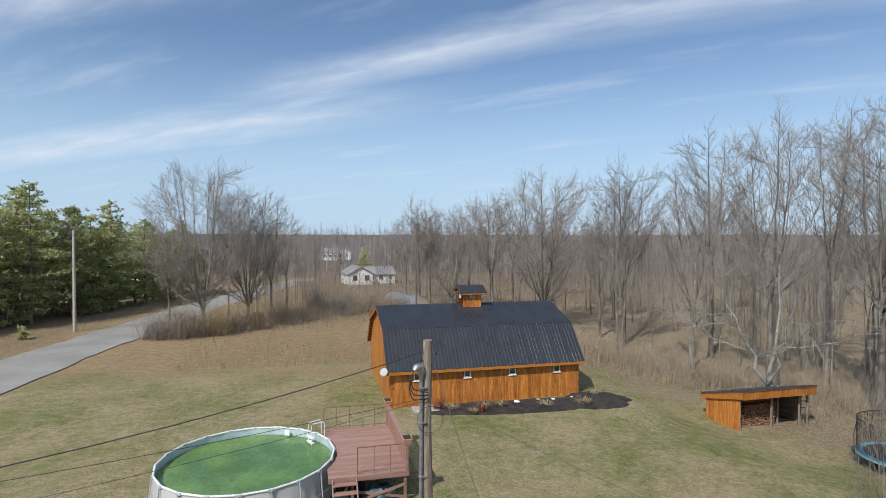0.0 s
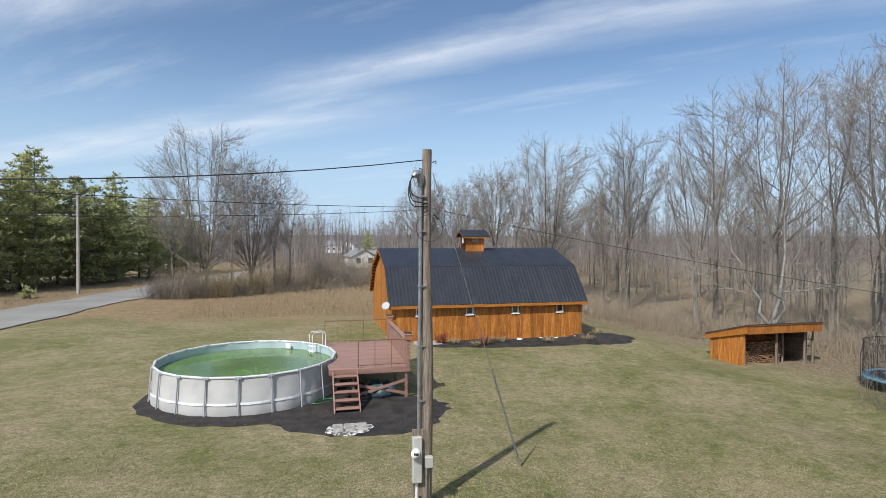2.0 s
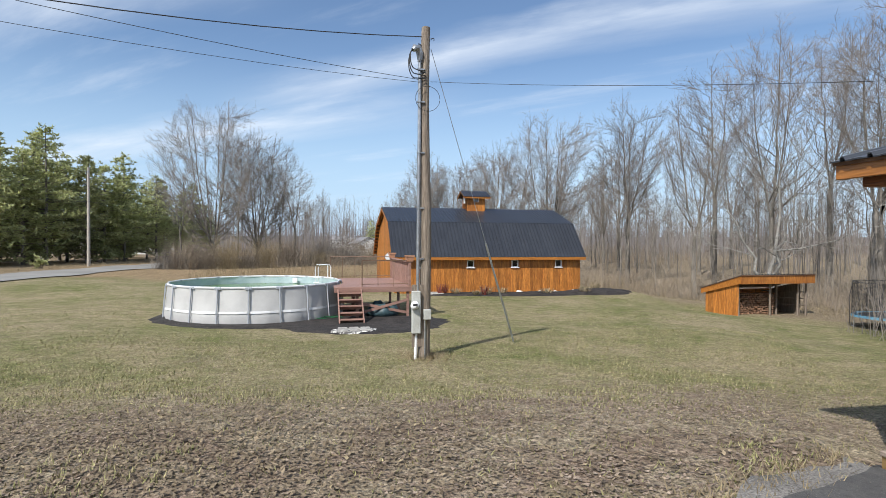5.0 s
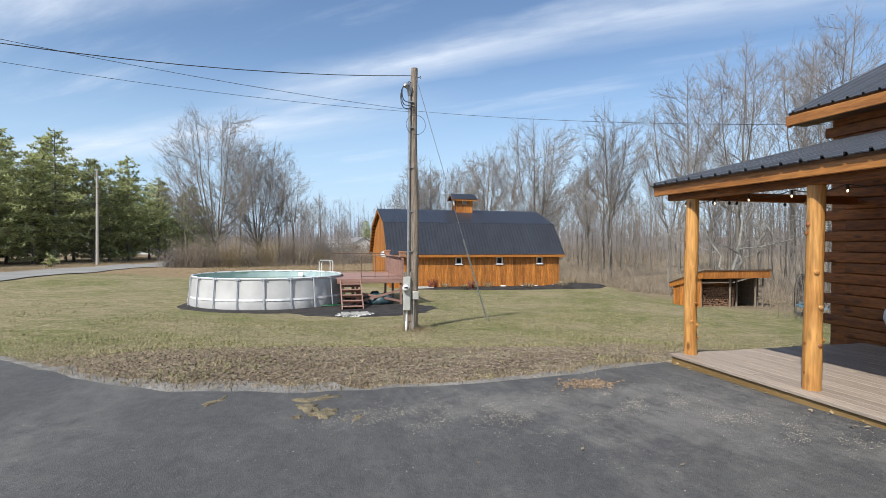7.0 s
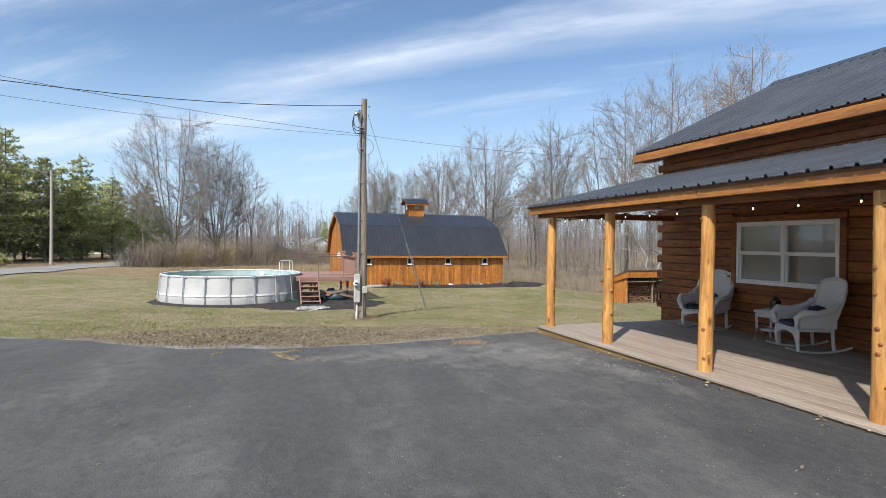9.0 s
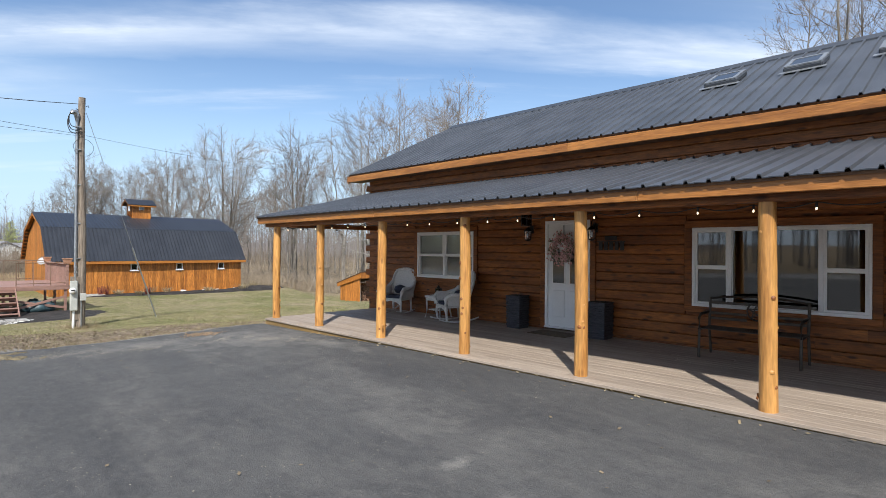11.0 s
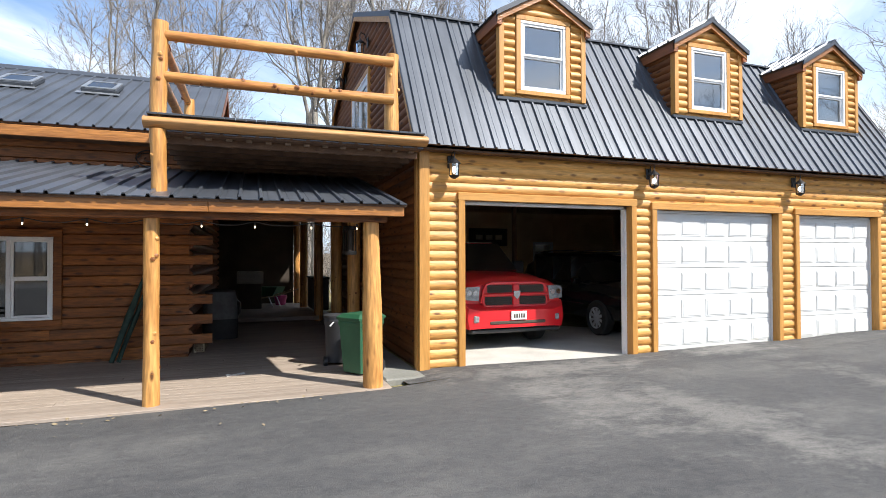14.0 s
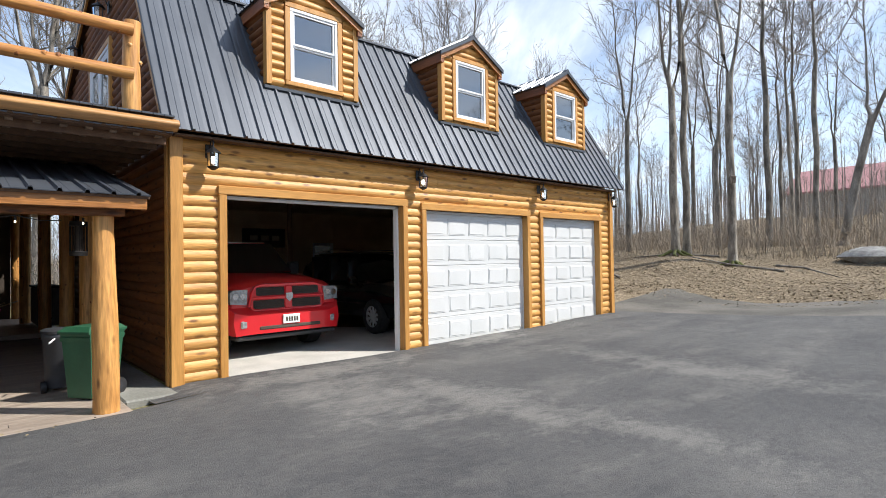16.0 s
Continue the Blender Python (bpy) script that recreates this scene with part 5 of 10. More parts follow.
def dormer(yc):
    d = thing("dormer", label="log-sided dormer with a white sash window")
    d.parent = garage
    x0, hw, z0, ze, zp = 0.80, 0.78, 4.32, 5.62, 6.06
    roof_x = lambda z: GE[0] + (z - GE[1]) * (KNEE[0] - GE[0]) / (KNEE[1] - GE[1])
    g = Geo()
    wy0, wy1, wz0, wz1 = yc - 0.42, yc + 0.42, 4.43, 5.58
    for a, b, za, zb in ((yc - hw, wy0, z0, ze), (wy1, yc + hw, z0, ze), (wy0, wy1, z0, wz0), (wy0, wy1, wz1, ze)):
        g.box(x0, a, za, x0 + 0.1, b, zb)
    g.prism([(yc - hw, ze), (yc + hw, ze), (yc, zp)], "x", x0, x0 + 0.1)
    for yy in (yc - hw, yc + hw - 0.08):
        g.prism([(x0 + 0.1, z0 + 0.05), (roof_x(ze) + 0.5, ze), (x0 + 0.1, ze)], "y", yy, yy + 0.08)
    wall = part("dormer_wall", g, M["siding"], d)
    courses(wall, DSID, "y", x0, 0, 0, z0, 0.134, 14, [(wy0 - 0.1, wy1 + 0.1, wz0 - 0.1, wz1 + 0.1)], outline=lambda z: (yc - hw + 0.02, yc + hw - 0.02) if z < ze else (yc - hw * (zp - z) / (zp - ze), yc + hw * (zp - z) / (zp - ze)), joints=False)
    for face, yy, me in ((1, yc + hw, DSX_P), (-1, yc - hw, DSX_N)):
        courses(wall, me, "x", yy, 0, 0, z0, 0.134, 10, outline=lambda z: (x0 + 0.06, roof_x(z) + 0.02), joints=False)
    for yy in (yc - hw - 0.03, yc + hw - 0.06):
        gb = Geo(); gb.bev(x0 - 0.05, yy, z0, x0 + 0.07, yy + 0.09, ze, 0.006)
        part("corner_board", gb, M["trim_z"], d)
    window_unit(d, "y", x0, wy0, wy1, wz0, wz1, -1, [(1, True)], glass=M["bright_glass"], casing=0.085, casing_mat=M["trim_z"])
    gi = Geo(); gi.box(x0 + 0.3, yc - 0.6, z0, x0 + 0.32, yc + 0.6, ze)
    part("curtain", gi, M["concrete"], d, "pale blind behind the glass")
    ov = 0.085
    k = (zp - ze) / hw
    for s in (1, -1):
        e = (x0 - 0.13, yc + s * (hw + ov), ze - k * ov + 0.06)
        roof_side(d, e, (2.2, 0, 0), (0, -s * (hw + ov), k * (hw + ov)), M["metal"], name="dormer_roof", thick=0.035, panel=0.55, ribs=2)
        gf = Geo()
        gf.prism([(yc + s * (hw + ov), e[2] - 0.05), (yc, zp + 0.01), (yc, zp - 0.10), (yc + s * (hw + ov), e[2] - 0.16)], "x", x0 - 0.11, x0 - 0.07)
        part("bargeboard", gf, M["fascia"], d, "brown bargeboard")
        gf = Geo()
        gf.prism([(yc + s * (hw + ov + 0.02), e[2] + 0.005), (yc, zp + 0.075), (yc, zp + 0.0), (yc + s * (hw + ov + 0.02), e[2] - 0.075)], "x", x0 - 0.145, x0 - 0.112)
        part("drip_edge", gf, M["flash"], d, "charcoal edge flashing")
        gf = Geo(); gf.box(x0 - 0.10, min(yc + s * hw, yc + s * (hw + ov)), e[2] - 0.20, roof_x(ze) + 0.3, max(yc + s * hw, yc + s * (hw + ov)), e[2] - 0.04)
        part("eave_board", gf, M["log_x"], d)
    gf = Geo(); gf.prism([(yc - 0.12, zp - 0.01), (yc, zp + 0.11), (yc + 0.12, zp - 0.01), (yc, zp + 0.085)], "x", x0 - 0.15, x0 + 1.9)
    part("ridge_cap", gf, M["flash"], d)
    gf = Geo(); gf.bev(x0 - 0.035, yc - hw - 0.06, z0 - 0.07, x0 + 0.12, yc + hw + 0.06, z0 - 0.01, 0.01)
    part("apron", gf, M["flash"], d, "charcoal apron flashing")


DSID = d_log(0.134, 0.042, "log", M["siding"], n=6)
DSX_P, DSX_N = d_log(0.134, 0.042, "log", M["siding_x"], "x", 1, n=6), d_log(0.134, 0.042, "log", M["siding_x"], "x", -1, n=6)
for yc in (-18.20, -21.71, -24.92):
    dormer(yc)

# ---- barn with a gambrel roof and a cupola
barn = thing("barn", label="orange board barn with a black gambrel metal roof", category="barn")
BX0, BX1, BY0, BY1, BZ = 0.0, 11.9, 28.40, 37.6, -1.15
BE, BK, BR = (28.10, 0.78), (29.9, 2.92), (33.0, 3.98)
b_ring = [(BY0 + 0.05, BZ - 0.6), (BY1 - 0.05, BZ - 0.6), (BY1 - 0.05, 0.9), (36.1, 2.72), (33.0, 3.84), (29.95, 2.72), (BY0 + 0.05, 0.9)]
g = Geo()
g.prism(b_ring, "x", BX0 + 0.04, BX0 + 0.16); g.prism(b_ring, "x", BX1 - 0.16, BX1 - 0.04)
g.box(BX0 + 0.16, BY1 - 0.15, BZ - 0.6, BX1 - 0.16, BY1 - 0.05, 0.9)
BW = [(1.38, 1.80), (4.42, 4.86), (7.30, 7.74), (10.24, 10.68)]
cuts = [BX0 + 0.16] + [v for w in BW for v in w] + [BX1 - 0.16]
for a, b in zip(cuts[::2], cuts[1::2]):
    g.box(a, BY0 + 0.04, BZ - 0.6, b, BY0 + 0.14, 0.9)
for a, b in BW:
    g.box(a, BY0 + 0.04, BZ - 0.6, b, BY0 + 0.14, 0.12); g.box(a, BY0 + 0.04, 0.60, b, BY0 + 0.14, 0.9)
b_wall = part("wall", g, M["barn_wood"], barn, "orange vertical board wall")
rnd = random.Random(8)
BOARD = Geo().bev(0, 0, 0, 0.225, 0.035, 1, 0.006).mesh("board", M["barn_wood"])
x = BX0
while x < BX1 - 0.1:
    dz = rnd.uniform(-0.012, 0.012)
    spans = [(BZ - 0.45, 0.86)]
    for a, b in BW:
        if x + 0.225 > a + 0.02 and x < b - 0.02:
            spans = [(BZ - 0.45, 0.12), (0.60, 0.86)]
    for za, zb in spans:
        part("board", BOARD, None, b_wall, m=Matrix.Translation((x, BY0 + rnd.uniform(-0.006, 0.004), za)) @ Matrix.Diagonal((1, 1, zb - za + dz, 1)))
    x += 0.2305
# boards of the near gable
BOARDY = Geo().bev(0, 0, 0, 0.035, 0.225, 1, 0.006).mesh("board", M["barn_wood"])


def b_top(y):
    return float(np.interp(y, [28.3, 29.9, 33.0, 36.1, 37.7], [0.9, 2.70, 3.82, 2.70, 0.9]))


y = BY0
while y < BY1 - 0.1:
    part("board", BOARDY, None, b_wall, m=Matrix.Translation((BX0 + rnd.uniform(0, 0.006), y, BZ - 0.45)) @ Matrix.Diagonal((1, 1, min(b_top(y), b_top(y + 0.22)) - BZ + 0.4, 1)))
    y += 0.2305
for a, b in BW:
    window_unit(barn, "x", BY0, a, b, 0.12, 0.60, -1, [(1, False)])
    g = Geo(); g.bev(a - 0.05, BY0 - 0.07, 0.07, b + 0.05, BY0, 0.125, 0.006)
    part("window_sill", g, M["vinyl"], barn, "white sill")
bl = 12.48
for s in (1, -1):
    fy = lambda v: v if s > 0 else 2 * BR[0] - v
    roof_side(barn, (-0.25, fy(BE[0]), BE[1]), (bl, 0, 0), (0, s * (BK[0] - BE[0]), BK[1] - BE[1]), M["barn_metal"], label="black metal lower roof", thick=0.04)
    roof_side(barn, (-0.25, fy(BK[0]), BK[1]), (bl, 0, 0), (0, s * (BR[0] - BK[0]), BR[1] - BK[1]), M["barn_metal"], label="black metal upper roof", thick=0.04)
o = [BE, BK, BR, (2 * BR[0] - BK[0], BK[1]), (2 * BR[0] - BE[0], BE[1])]
for xx in (-0.24, 12.19):
    g = Geo()
    for i in range(4):
        (a, za), (b, zb) = o[i], o[i + 1]
        g.prism([(a, za - 0.02), (b, zb - 0.02), (b, zb - 0.2), (a, za - 0.2)], "x", xx, xx + 0.03)
    part("rake_board", g, M["barn_trim"], barn, "orange rake board")
LOOK = Geo().bev(0, 0, -0.10, 0.22, 0.05, 0, 0.006).mesh("lookout", M["barn_trim"])
for yy in [28.2 + i * 0.2 for i in range(9)] + [30.0 + i * 0.25 for i in range(24)] + [36.2 + i * 0.2 for i in range(9)]:
    zt = float(np.interp(yy, [28.10, 29.9, 33.0, 36.1, 37.9], [0.78, 2.92, 3.98, 2.92, 0.78]))
    part("lookout", LOOK, None, b_wall, m=pose(-0.22, yy, zt - 0.06))
g = Geo(); g.bev(-0.24, 28.06, 0.58, 12.21, 28.09, 0.75, 0.006)
part("fascia", g, M["barn_trim"], barn, "orange fascia board")
g = Geo(); g.box(-0.2, 28.09, 0.60, 12.19, BY0, 0.62)
part("soffit", g, M["barn_trim"], barn)
# cupola on the ridge
cup = part("cupola", Geo().box(5.56, 32.42, 3.5, 6.84, 33.58, 4.86), M["barn_wood"], barn, "board cupola with small louvres")
CB = Geo().bev(0, 0, 0, 0.2, 0.025, 1.24, 0.005).mesh("board", M["barn_wood"])
for i in range(6):
    part("board", CB, None, cup, m=pose(5.565 + i * 0.212, 32.40, 3.62))
    part("board", CB, None, cup, m=pose(5.56, 32.43 + i * 0.19 + 0.19, 3.62, 0, 0, -90))
g = Geo(); g.bev(6.03, 32.36, 4.42, 6.37, 32.41, 4.72, 0.006)
vent = part("vent", g, M["vinyl"], cup, "white louvred vent")
for i in range(4):
    part("slat", Geo().box(6.06, 32.345, 4.45 + i * 0.065, 6.34, 32.365, 4.49 + i * 0.065), M["flash"], vent)
g = Geo(); g.bev(5.51, 32.85, 4.35, 5.56, 33.15, 4.78, 0.006)
part("vent", g, M["vinyl"], cup)
for s in (1, -1):
    roof_side(barn, (5.24, 33.0 - s * 0.88, 4.78), (1.92, 0, 0), (0, s * 0.88, 0.44), M["barn_metal"], name="cupola_roof", thick=0.035, panel=0.62, ribs=3)
for xx in (5.25, 7.12):
    g = Geo(); g.prism([(32.12, 4.68), (33.0, 5.12), (33.88, 4.68), (33.88, 4.78), (33.0, 5.21), (32.12, 4.78)], "x", xx, xx + 0.03)
    part("cupola_rake", g, M["barn_trim"], barn)
g = Geo(); g.bev(5.26, 32.12, 4.66, 7.14, 32.15, 4.78, 0.005)
part("cupola_fascia", g, M["barn_trim"], barn)
g = Geo(); g.prism([(28.9, BZ), (29.5, BZ), (29.5, 0.6), (28.9, 0.6)], "x", -0.05, 0.0)
part("side_door", g, M["barn_trim"], barn, "plain board side door")

# ---- yard: pool, its deck, poles, shed, trampoline
M.update({
    "pool_wall": mat("grey_pool_vinyl", (0.44, 0.44, 0.435), (0.53, 0.53, 0.52), 1.5, 0.5, fine=0.05),
    "pool_leg": mat("grey_pool_leg", (0.34, 0.37, 0.41), (0.42, 0.45, 0.49), 3, 0.45, fine=0.06),
    "pool_rim": mat("pale_pool_rail", (0.62, 0.64, 0.66), (0.70, 0.72, 0.74), 3, 0.4, fine=0.05),
    "liner": mat("pale_blue_liner", (0.40, 0.52, 0.56), (0.52, 0.63, 0.66), 2.5, 0.4, fine=0.08),
    "water": mat("algae_green_water", (0.070, 0.150, 0.035), (0.130, 0.235, 0.060), 0.8, 0.12, fine=0.18, bump_scale=7, bump=0.05),
    "leaf": mat("dead_leaves", (0.10, 0.055, 0.022), (0.25, 0.15, 0.07), 6, 0.9, fine=0.3, island=True, vary=0.35),
    "terracotta": mat("terracotta_pot", (0.40, 0.20, 0.12), (0.50, 0.27, 0.17), 5, 0.8, fine=0.1),
    "rail_metal": mat("brown_painted_rail", (0.16, 0.095, 0.06), (0.21, 0.13, 0.085), 4, 0.6, fine=0.12),
    "tarp": mat("blue_green_tarp", (0.030, 0.062, 0.072), (0.06, 0.105, 0.12), 5, 0.5, bump=0.6, bump_scale=9, fine=0.25),
    "meter": mat("grey_meter_box", (0.42, 0.43, 0.40), (0.50, 0.51, 0.48), 6, 0.5, fine=0.08),
    "wire": mat("black_cable", (0.02, 0.02, 0.022), (0.04, 0.04, 0.042), 5, 0.6),
    "firewood": mat("split_firewood", (0.16, 0.085, 0.05), (0.34, 0.20, 0.125), 12, 0.9, fine=0.3, island=True, vary=0.35, bump=0.4),
    "net": mat("black_net", (0.02, 0.02, 0.022), (0.03, 0.03, 0.03), 5, 0.8),
    "blue_pad": mat("blue_pad", (0.10, 0.25, 0.36), (0.14, 0.32, 0.44), 4, 0.5, fine=0.08),
    "stone": mat("grey_stone", (0.26, 0.25, 0.235), (0.40, 0.39, 0.36), 4, 0.9, bump=0.6, bump_scale=14, fine=0.2),
    "plaster": mat("white_chips", (0.62, 0.60, 0.56), (0.80, 0.78, 0.74), 14, 0.9, bump=0.9, bump_scale=50, fine=0.25),
    "straw": mat("dry_straw", (0.20, 0.155, 0.088), (0.34, 0.275, 0.17), 3, 0.9, fine=0.2, island=True, vary=0.2),
    "white_siding": mat("white_clapboard", (0.66, 0.67, 0.66), (0.76, 0.77, 0.76), 1.0, 0.6, fine=0.05, stretch=(1, 1, 12)),
    "grey_roof": mat("grey_shingles", (0.19, 0.19, 0.20), (0.28, 0.28, 0.29), 2, 0.85, fine=0.2),
    "red_roof": mat("faded_red_metal", (0.46, 0.22, 0.21), (0.55, 0.28, 0.27), 1.5, 0.45, fine=0.06),
    "tan_wall": mat("tan_wall", (0.36, 0.33, 0.29), (0.44, 0.41, 0.36), 2, 0.8, fine=0.1),
})
PC, PR, PTOP, PBOT = (-6.88, 19.28), 3.22, 0.08, -1.22
pool = thing("swimming_pool", at=(*PC, 0), label="round grey frame pool with algae-green water", category="pool")
N = 20
g, gl = Geo(), Geo()
ring_at = lambda r, a, z: (r * math.cos(a), r * math.sin(a), z)
SUB = 4
levels = [(PBOT, 0.16), (PBOT + 0.3, 0.20), (-0.75, 0.14), (-0.35, 0.06), (PTOP - 0.03, 0.0)]
k = N * SUB
for z, out in levels:
    for j in range(k):
        a = 2 * math.pi * j / k
        f = math.sin(math.pi * (j % SUB) / SUB)
        chord = PR * math.cos(math.pi / N) / math.cos((j % SUB) / SUB * 2 * math.pi / N - math.pi / N)
        g.v.append(ring_at(chord + out * (0.35 + 0.65 * f), a, z))
for i in range(len(levels) - 1):
    g.f += [(i * k + j, i * k + (j + 1) % k, (i + 1) * k + (j + 1) % k, (i + 1) * k + j) for j in range(k)]
g.c = [0] * len(g.f)
part("wall", g, M["pool_wall"], pool, "grey vinyl pool wall", smooth=60)
for j in range(k):
    a = 2 * math.pi * j / k
    gl.v.append(ring_at(PR - 0.05, a, PTOP - 0.02))
for j in range(k):
    gl.v.append(ring_at(PR + 0.02, 2 * math.pi * j / k, PBOT + 0.1))
gl.f = [(j, j + k, (j + 1) % k + k, (j + 1) % k) for j in range(k)] + [tuple(range(k, 2 * k))]
gl.c = [0] * len(gl.f)
part("liner", gl, M["liner"], pool, "pale blue pool liner", smooth=40)
g = Geo()
g.v = [ring_at(PR - 0.06, 2 * math.pi * j / k, -0.22) for j in range(k)]
g.f, g.c = [tuple(range(k))], [0]
part("water", g, M["water"], pool, "still algae-green water")
g, rnd = Geo(), random.Random(21)
for i in range(420):
    r, a = (PR - 0.12) * math.sqrt(rnd.random()), rnd.uniform(0, 6.283)
    c, s, t = Vector(ring_at(r, a, -0.212)), rnd.uniform(0.02, 0.05), rnd.uniform(0, 6.28)
    u, w = Vector((math.cos(t), math.sin(t), 0)) * s, Vector((-math.sin(t), math.cos(t), 0.1)) * s * 0.55
    g.quad(c - u, c - w, c + u, c + w)
tagged(part("floating_leaves", g, M["leaf"], pool, "dead leaves floating on the water"), kind="stuff")
leg = Geo(); leg.bev(-0.024, -0.020, 0, 0.024, 0.020, PTOP - PBOT, 0.008)
leg = leg.mesh("leg", M["pool_leg"])
tee = Geo(); tee.bev(-0.05, -0.11, -0.05, 0.05, 0.11, 0.045, 0.012); tee = tee.mesh("joint", M["pool_leg"])
for j in range(N):
    a = 2 * math.pi * j / N
    lean = math.degrees(math.atan2(0.11, PTOP - PBOT))
    part("leg", leg, None, pool, "grey steel pool leg", m=pose(*ring_at(PR + 0.16, a, PBOT), 0, 0, math.degrees(a)) @ pose(0, 0, 0, 0, -lean, 0))
    part("joint", tee, None, pool, m=pose(*ring_at(PR, a, PTOP - 0.01), 0, 0, math.degrees(a)))
    b = 2 * math.pi * (j + 1) / N
    gr = Geo(); p, q = Vector(ring_at(PR, a, PTOP)), Vector(ring_at(PR, b, PTOP)); gr.tube(p, q, 0.042, n=8)
    part("top_rail", gr, M["pool_rim"], pool, smooth=40)
    # white printed band on the wall
    gb = Geo()
    pts = []
    for s in (0.05, 0.35, 0.65, 0.95):
        f = math.sin(math.pi * s)
        ang = a + (b - a) * s
        chord = PR * math.cos(math.pi / N) / math.cos(s * 2 * math.pi / N - math.pi / N)
        for z, out in ((-0.785, 0.145), (-0.705, 0.132)):
            pts.append(ring_at(chord + out * (0.35 + 0.65 * f) + 0.04, ang, z))
    gb.add(pts, [(0, 2, 3, 1), (2, 4, 5, 3), (4, 6, 7, 5)])
    part("band", gb, M["white"], pool, "white printed band")
g = Geo()   # ladder over the wall
lx, ly = 2.42, 1.55
for d in (-0.15, 0.15):
    px, py = lx * 1.0 - d * 0.40, ly + d * 0.9
    out, inn = Vector((px + 0.42, py + 0.20, 0)), Vector((px - 0.12, py - 0.06, 0))
    g.path([(*inn.xy, -0.75), (*inn.xy, 0.55), (inn.x + 0.05, inn.y + 0.02, 0.66), (out.x - 0.05, out.y - 0.02, 0.66), (*out.xy, 0.55), (*out.xy, 0.05)], 0.022, 6)
ladder = part("ladder", g, M["white"], pool, "white pool ladder", smooth=50)
for z in (0.10, -0.12, -0.38):
    gs = Geo(); gs.bev(-0.05, -0.24, -0.015, 0.10, 0.24, 0.015, 0.006)
    part("step", gs, M["white"], ladder, m=pose(lx - 0.12, ly - 0.06, z, 0, 0, 24))
g = Geo(); g.bev(-0.12, -0.02, -0.11, 0.12, 0.02, 0.11, 0.01)
part("skimmer", g, M["white"], pool, m=pose(1.35, 2.72, -0.09, 0, 0, -26))

# dark mulch round the pool and the barn
def patch(name, centre, rx, ry, lift, material, label, rz=0.0, wob=0.12, n=48, rings=8, dome=0.0):
    g = Geo()
    ca, sa = math.cos(radians(rz)), math.sin(radians(rz))
    pts = []
    for i in range(rings + 1):
        for j in range(n):
            a = 2 * math.pi * j / n
            f = i / rings * (1 + wob * noise.noise((math.cos(a) * 1.6 + centre[0], math.sin(a) * 1.6, 2.0)) + 0.5 * wob * noise.noise((math.cos(a) * 6, math.sin(a) * 6 + centre[1], 5.0)))
            x, y = rx * f * math.cos(a), ry * f * math.sin(a)
            x, y = centre[0] + x * ca - y * sa, centre[1] + x * sa + y * ca
            pts.append((x, y, gz(x, y) + (lift + dome * (1 - (i / rings) ** 2) + (0.03 * noise.noise((x * 4, y * 4, 1)) if dome else 0) if i < rings else -0.03)))
    g.add(pts, [(i * n + j, (i + 1) * n + j, (i + 1) * n + (j + 1) % n, i * n + (j + 1) % n) for i in range(rings) for j in range(n)])
    return solo(name, g, material, label, "mulch", kind="structure", smooth=80)


M["chips"] = mat("pale_stone_chips", (0.10, 0.095, 0.09), (0.62, 0.61, 0.58), 9, 0.9, bump=0.8, bump_scale=30, fine=0.4, ramp=(0.45, 0.56))
patch("mulch_bed", (-6.5, 18.9), 4.15, 4.15, 0.05, M["mulch"], "dark mulch round the pool", wob=0.1)
patch("mulch_bed", (-2.9, 15.6), 3.0, 2.3, 0.055, M["mulch"], "dark mulch before the deck stairs", wob=0.25)
patch("mulch_bed", (7.4, 27.0), 6.0, 1.35, 0.05, M["mulch"], "dark mulch bed along the barn", rz=-3, wob=0.22, dome=0.05)
patch("mulch_bed", (12.3, 26.9), 2.3, 1.7, 0.05, M["mulch"], "dark mulch mound at the barn corner", wob=0.2, dome=0.16)
patch("stone_chips", (-3.5, 13.95), 0.8, 0.5, 0.068, M["chips"], "white stone chips at the stair foot", wob=0.25)
g, rnd = Geo(), random.Random(3)
for i in range(3):
    for j in range(2):
        z = gz(-3.5, 14) + 0.09
        solo("paver", Geo().bev(-3.98 + i * 0.36, 13.68 + j * 0.34, z - 0.05, -3.68 + i * 0.36, 13.97 + j * 0.34, z + 0.02 + rnd.uniform(0, 0.01), 0.012), M["stone"], "grey concrete paver set in stone chips", "paver", "pavers at the stair")

# ---- pool deck
pdeck = thing("pool_deck", label="mauve-stained raised deck beside the pool with stairs", category="deck")
DX0, DX1, DY0, DY1, DZ = -4.0, -1.15, 16.8, 21.75, 0.0
PLX = Geo().bev(0, 0, 0, 1, 0.136, 0.03, 0.004).mesh("plank", M["pool_deck"])
y = DY0
while y < DY1 - 0.05:
    x0 = DX0
    d = PR * PR - (y + 0.07 - PC[1]) ** 2
    if d > 0:
        x0 = max(x0, PC[0] + math.sqrt(d) + 0.12)
    part("plank", PLX, None, pdeck, m=Matrix.Translation((x0, y, DZ - 0.03)) @ Matrix.Diagonal((DX1 - x0, 1, 1, 1)))
    y += 0.142
g = Geo(); g.bev(DX0, DY0 - 0.035, DZ - 0.2, DX1, DY0, DZ - 0.005, 0.006); g.bev(DX1, DY0 - 0.035, DZ - 0.2, DX1 + 0.035, DY1 + 0.035, DZ - 0.005, 0.006); g.bev(DX0, DY1, DZ - 0.2, DX1, DY1 + 0.035, DZ - 0.005, 0.006)
part("rim_board", g, M["pool_deck"], pdeck)
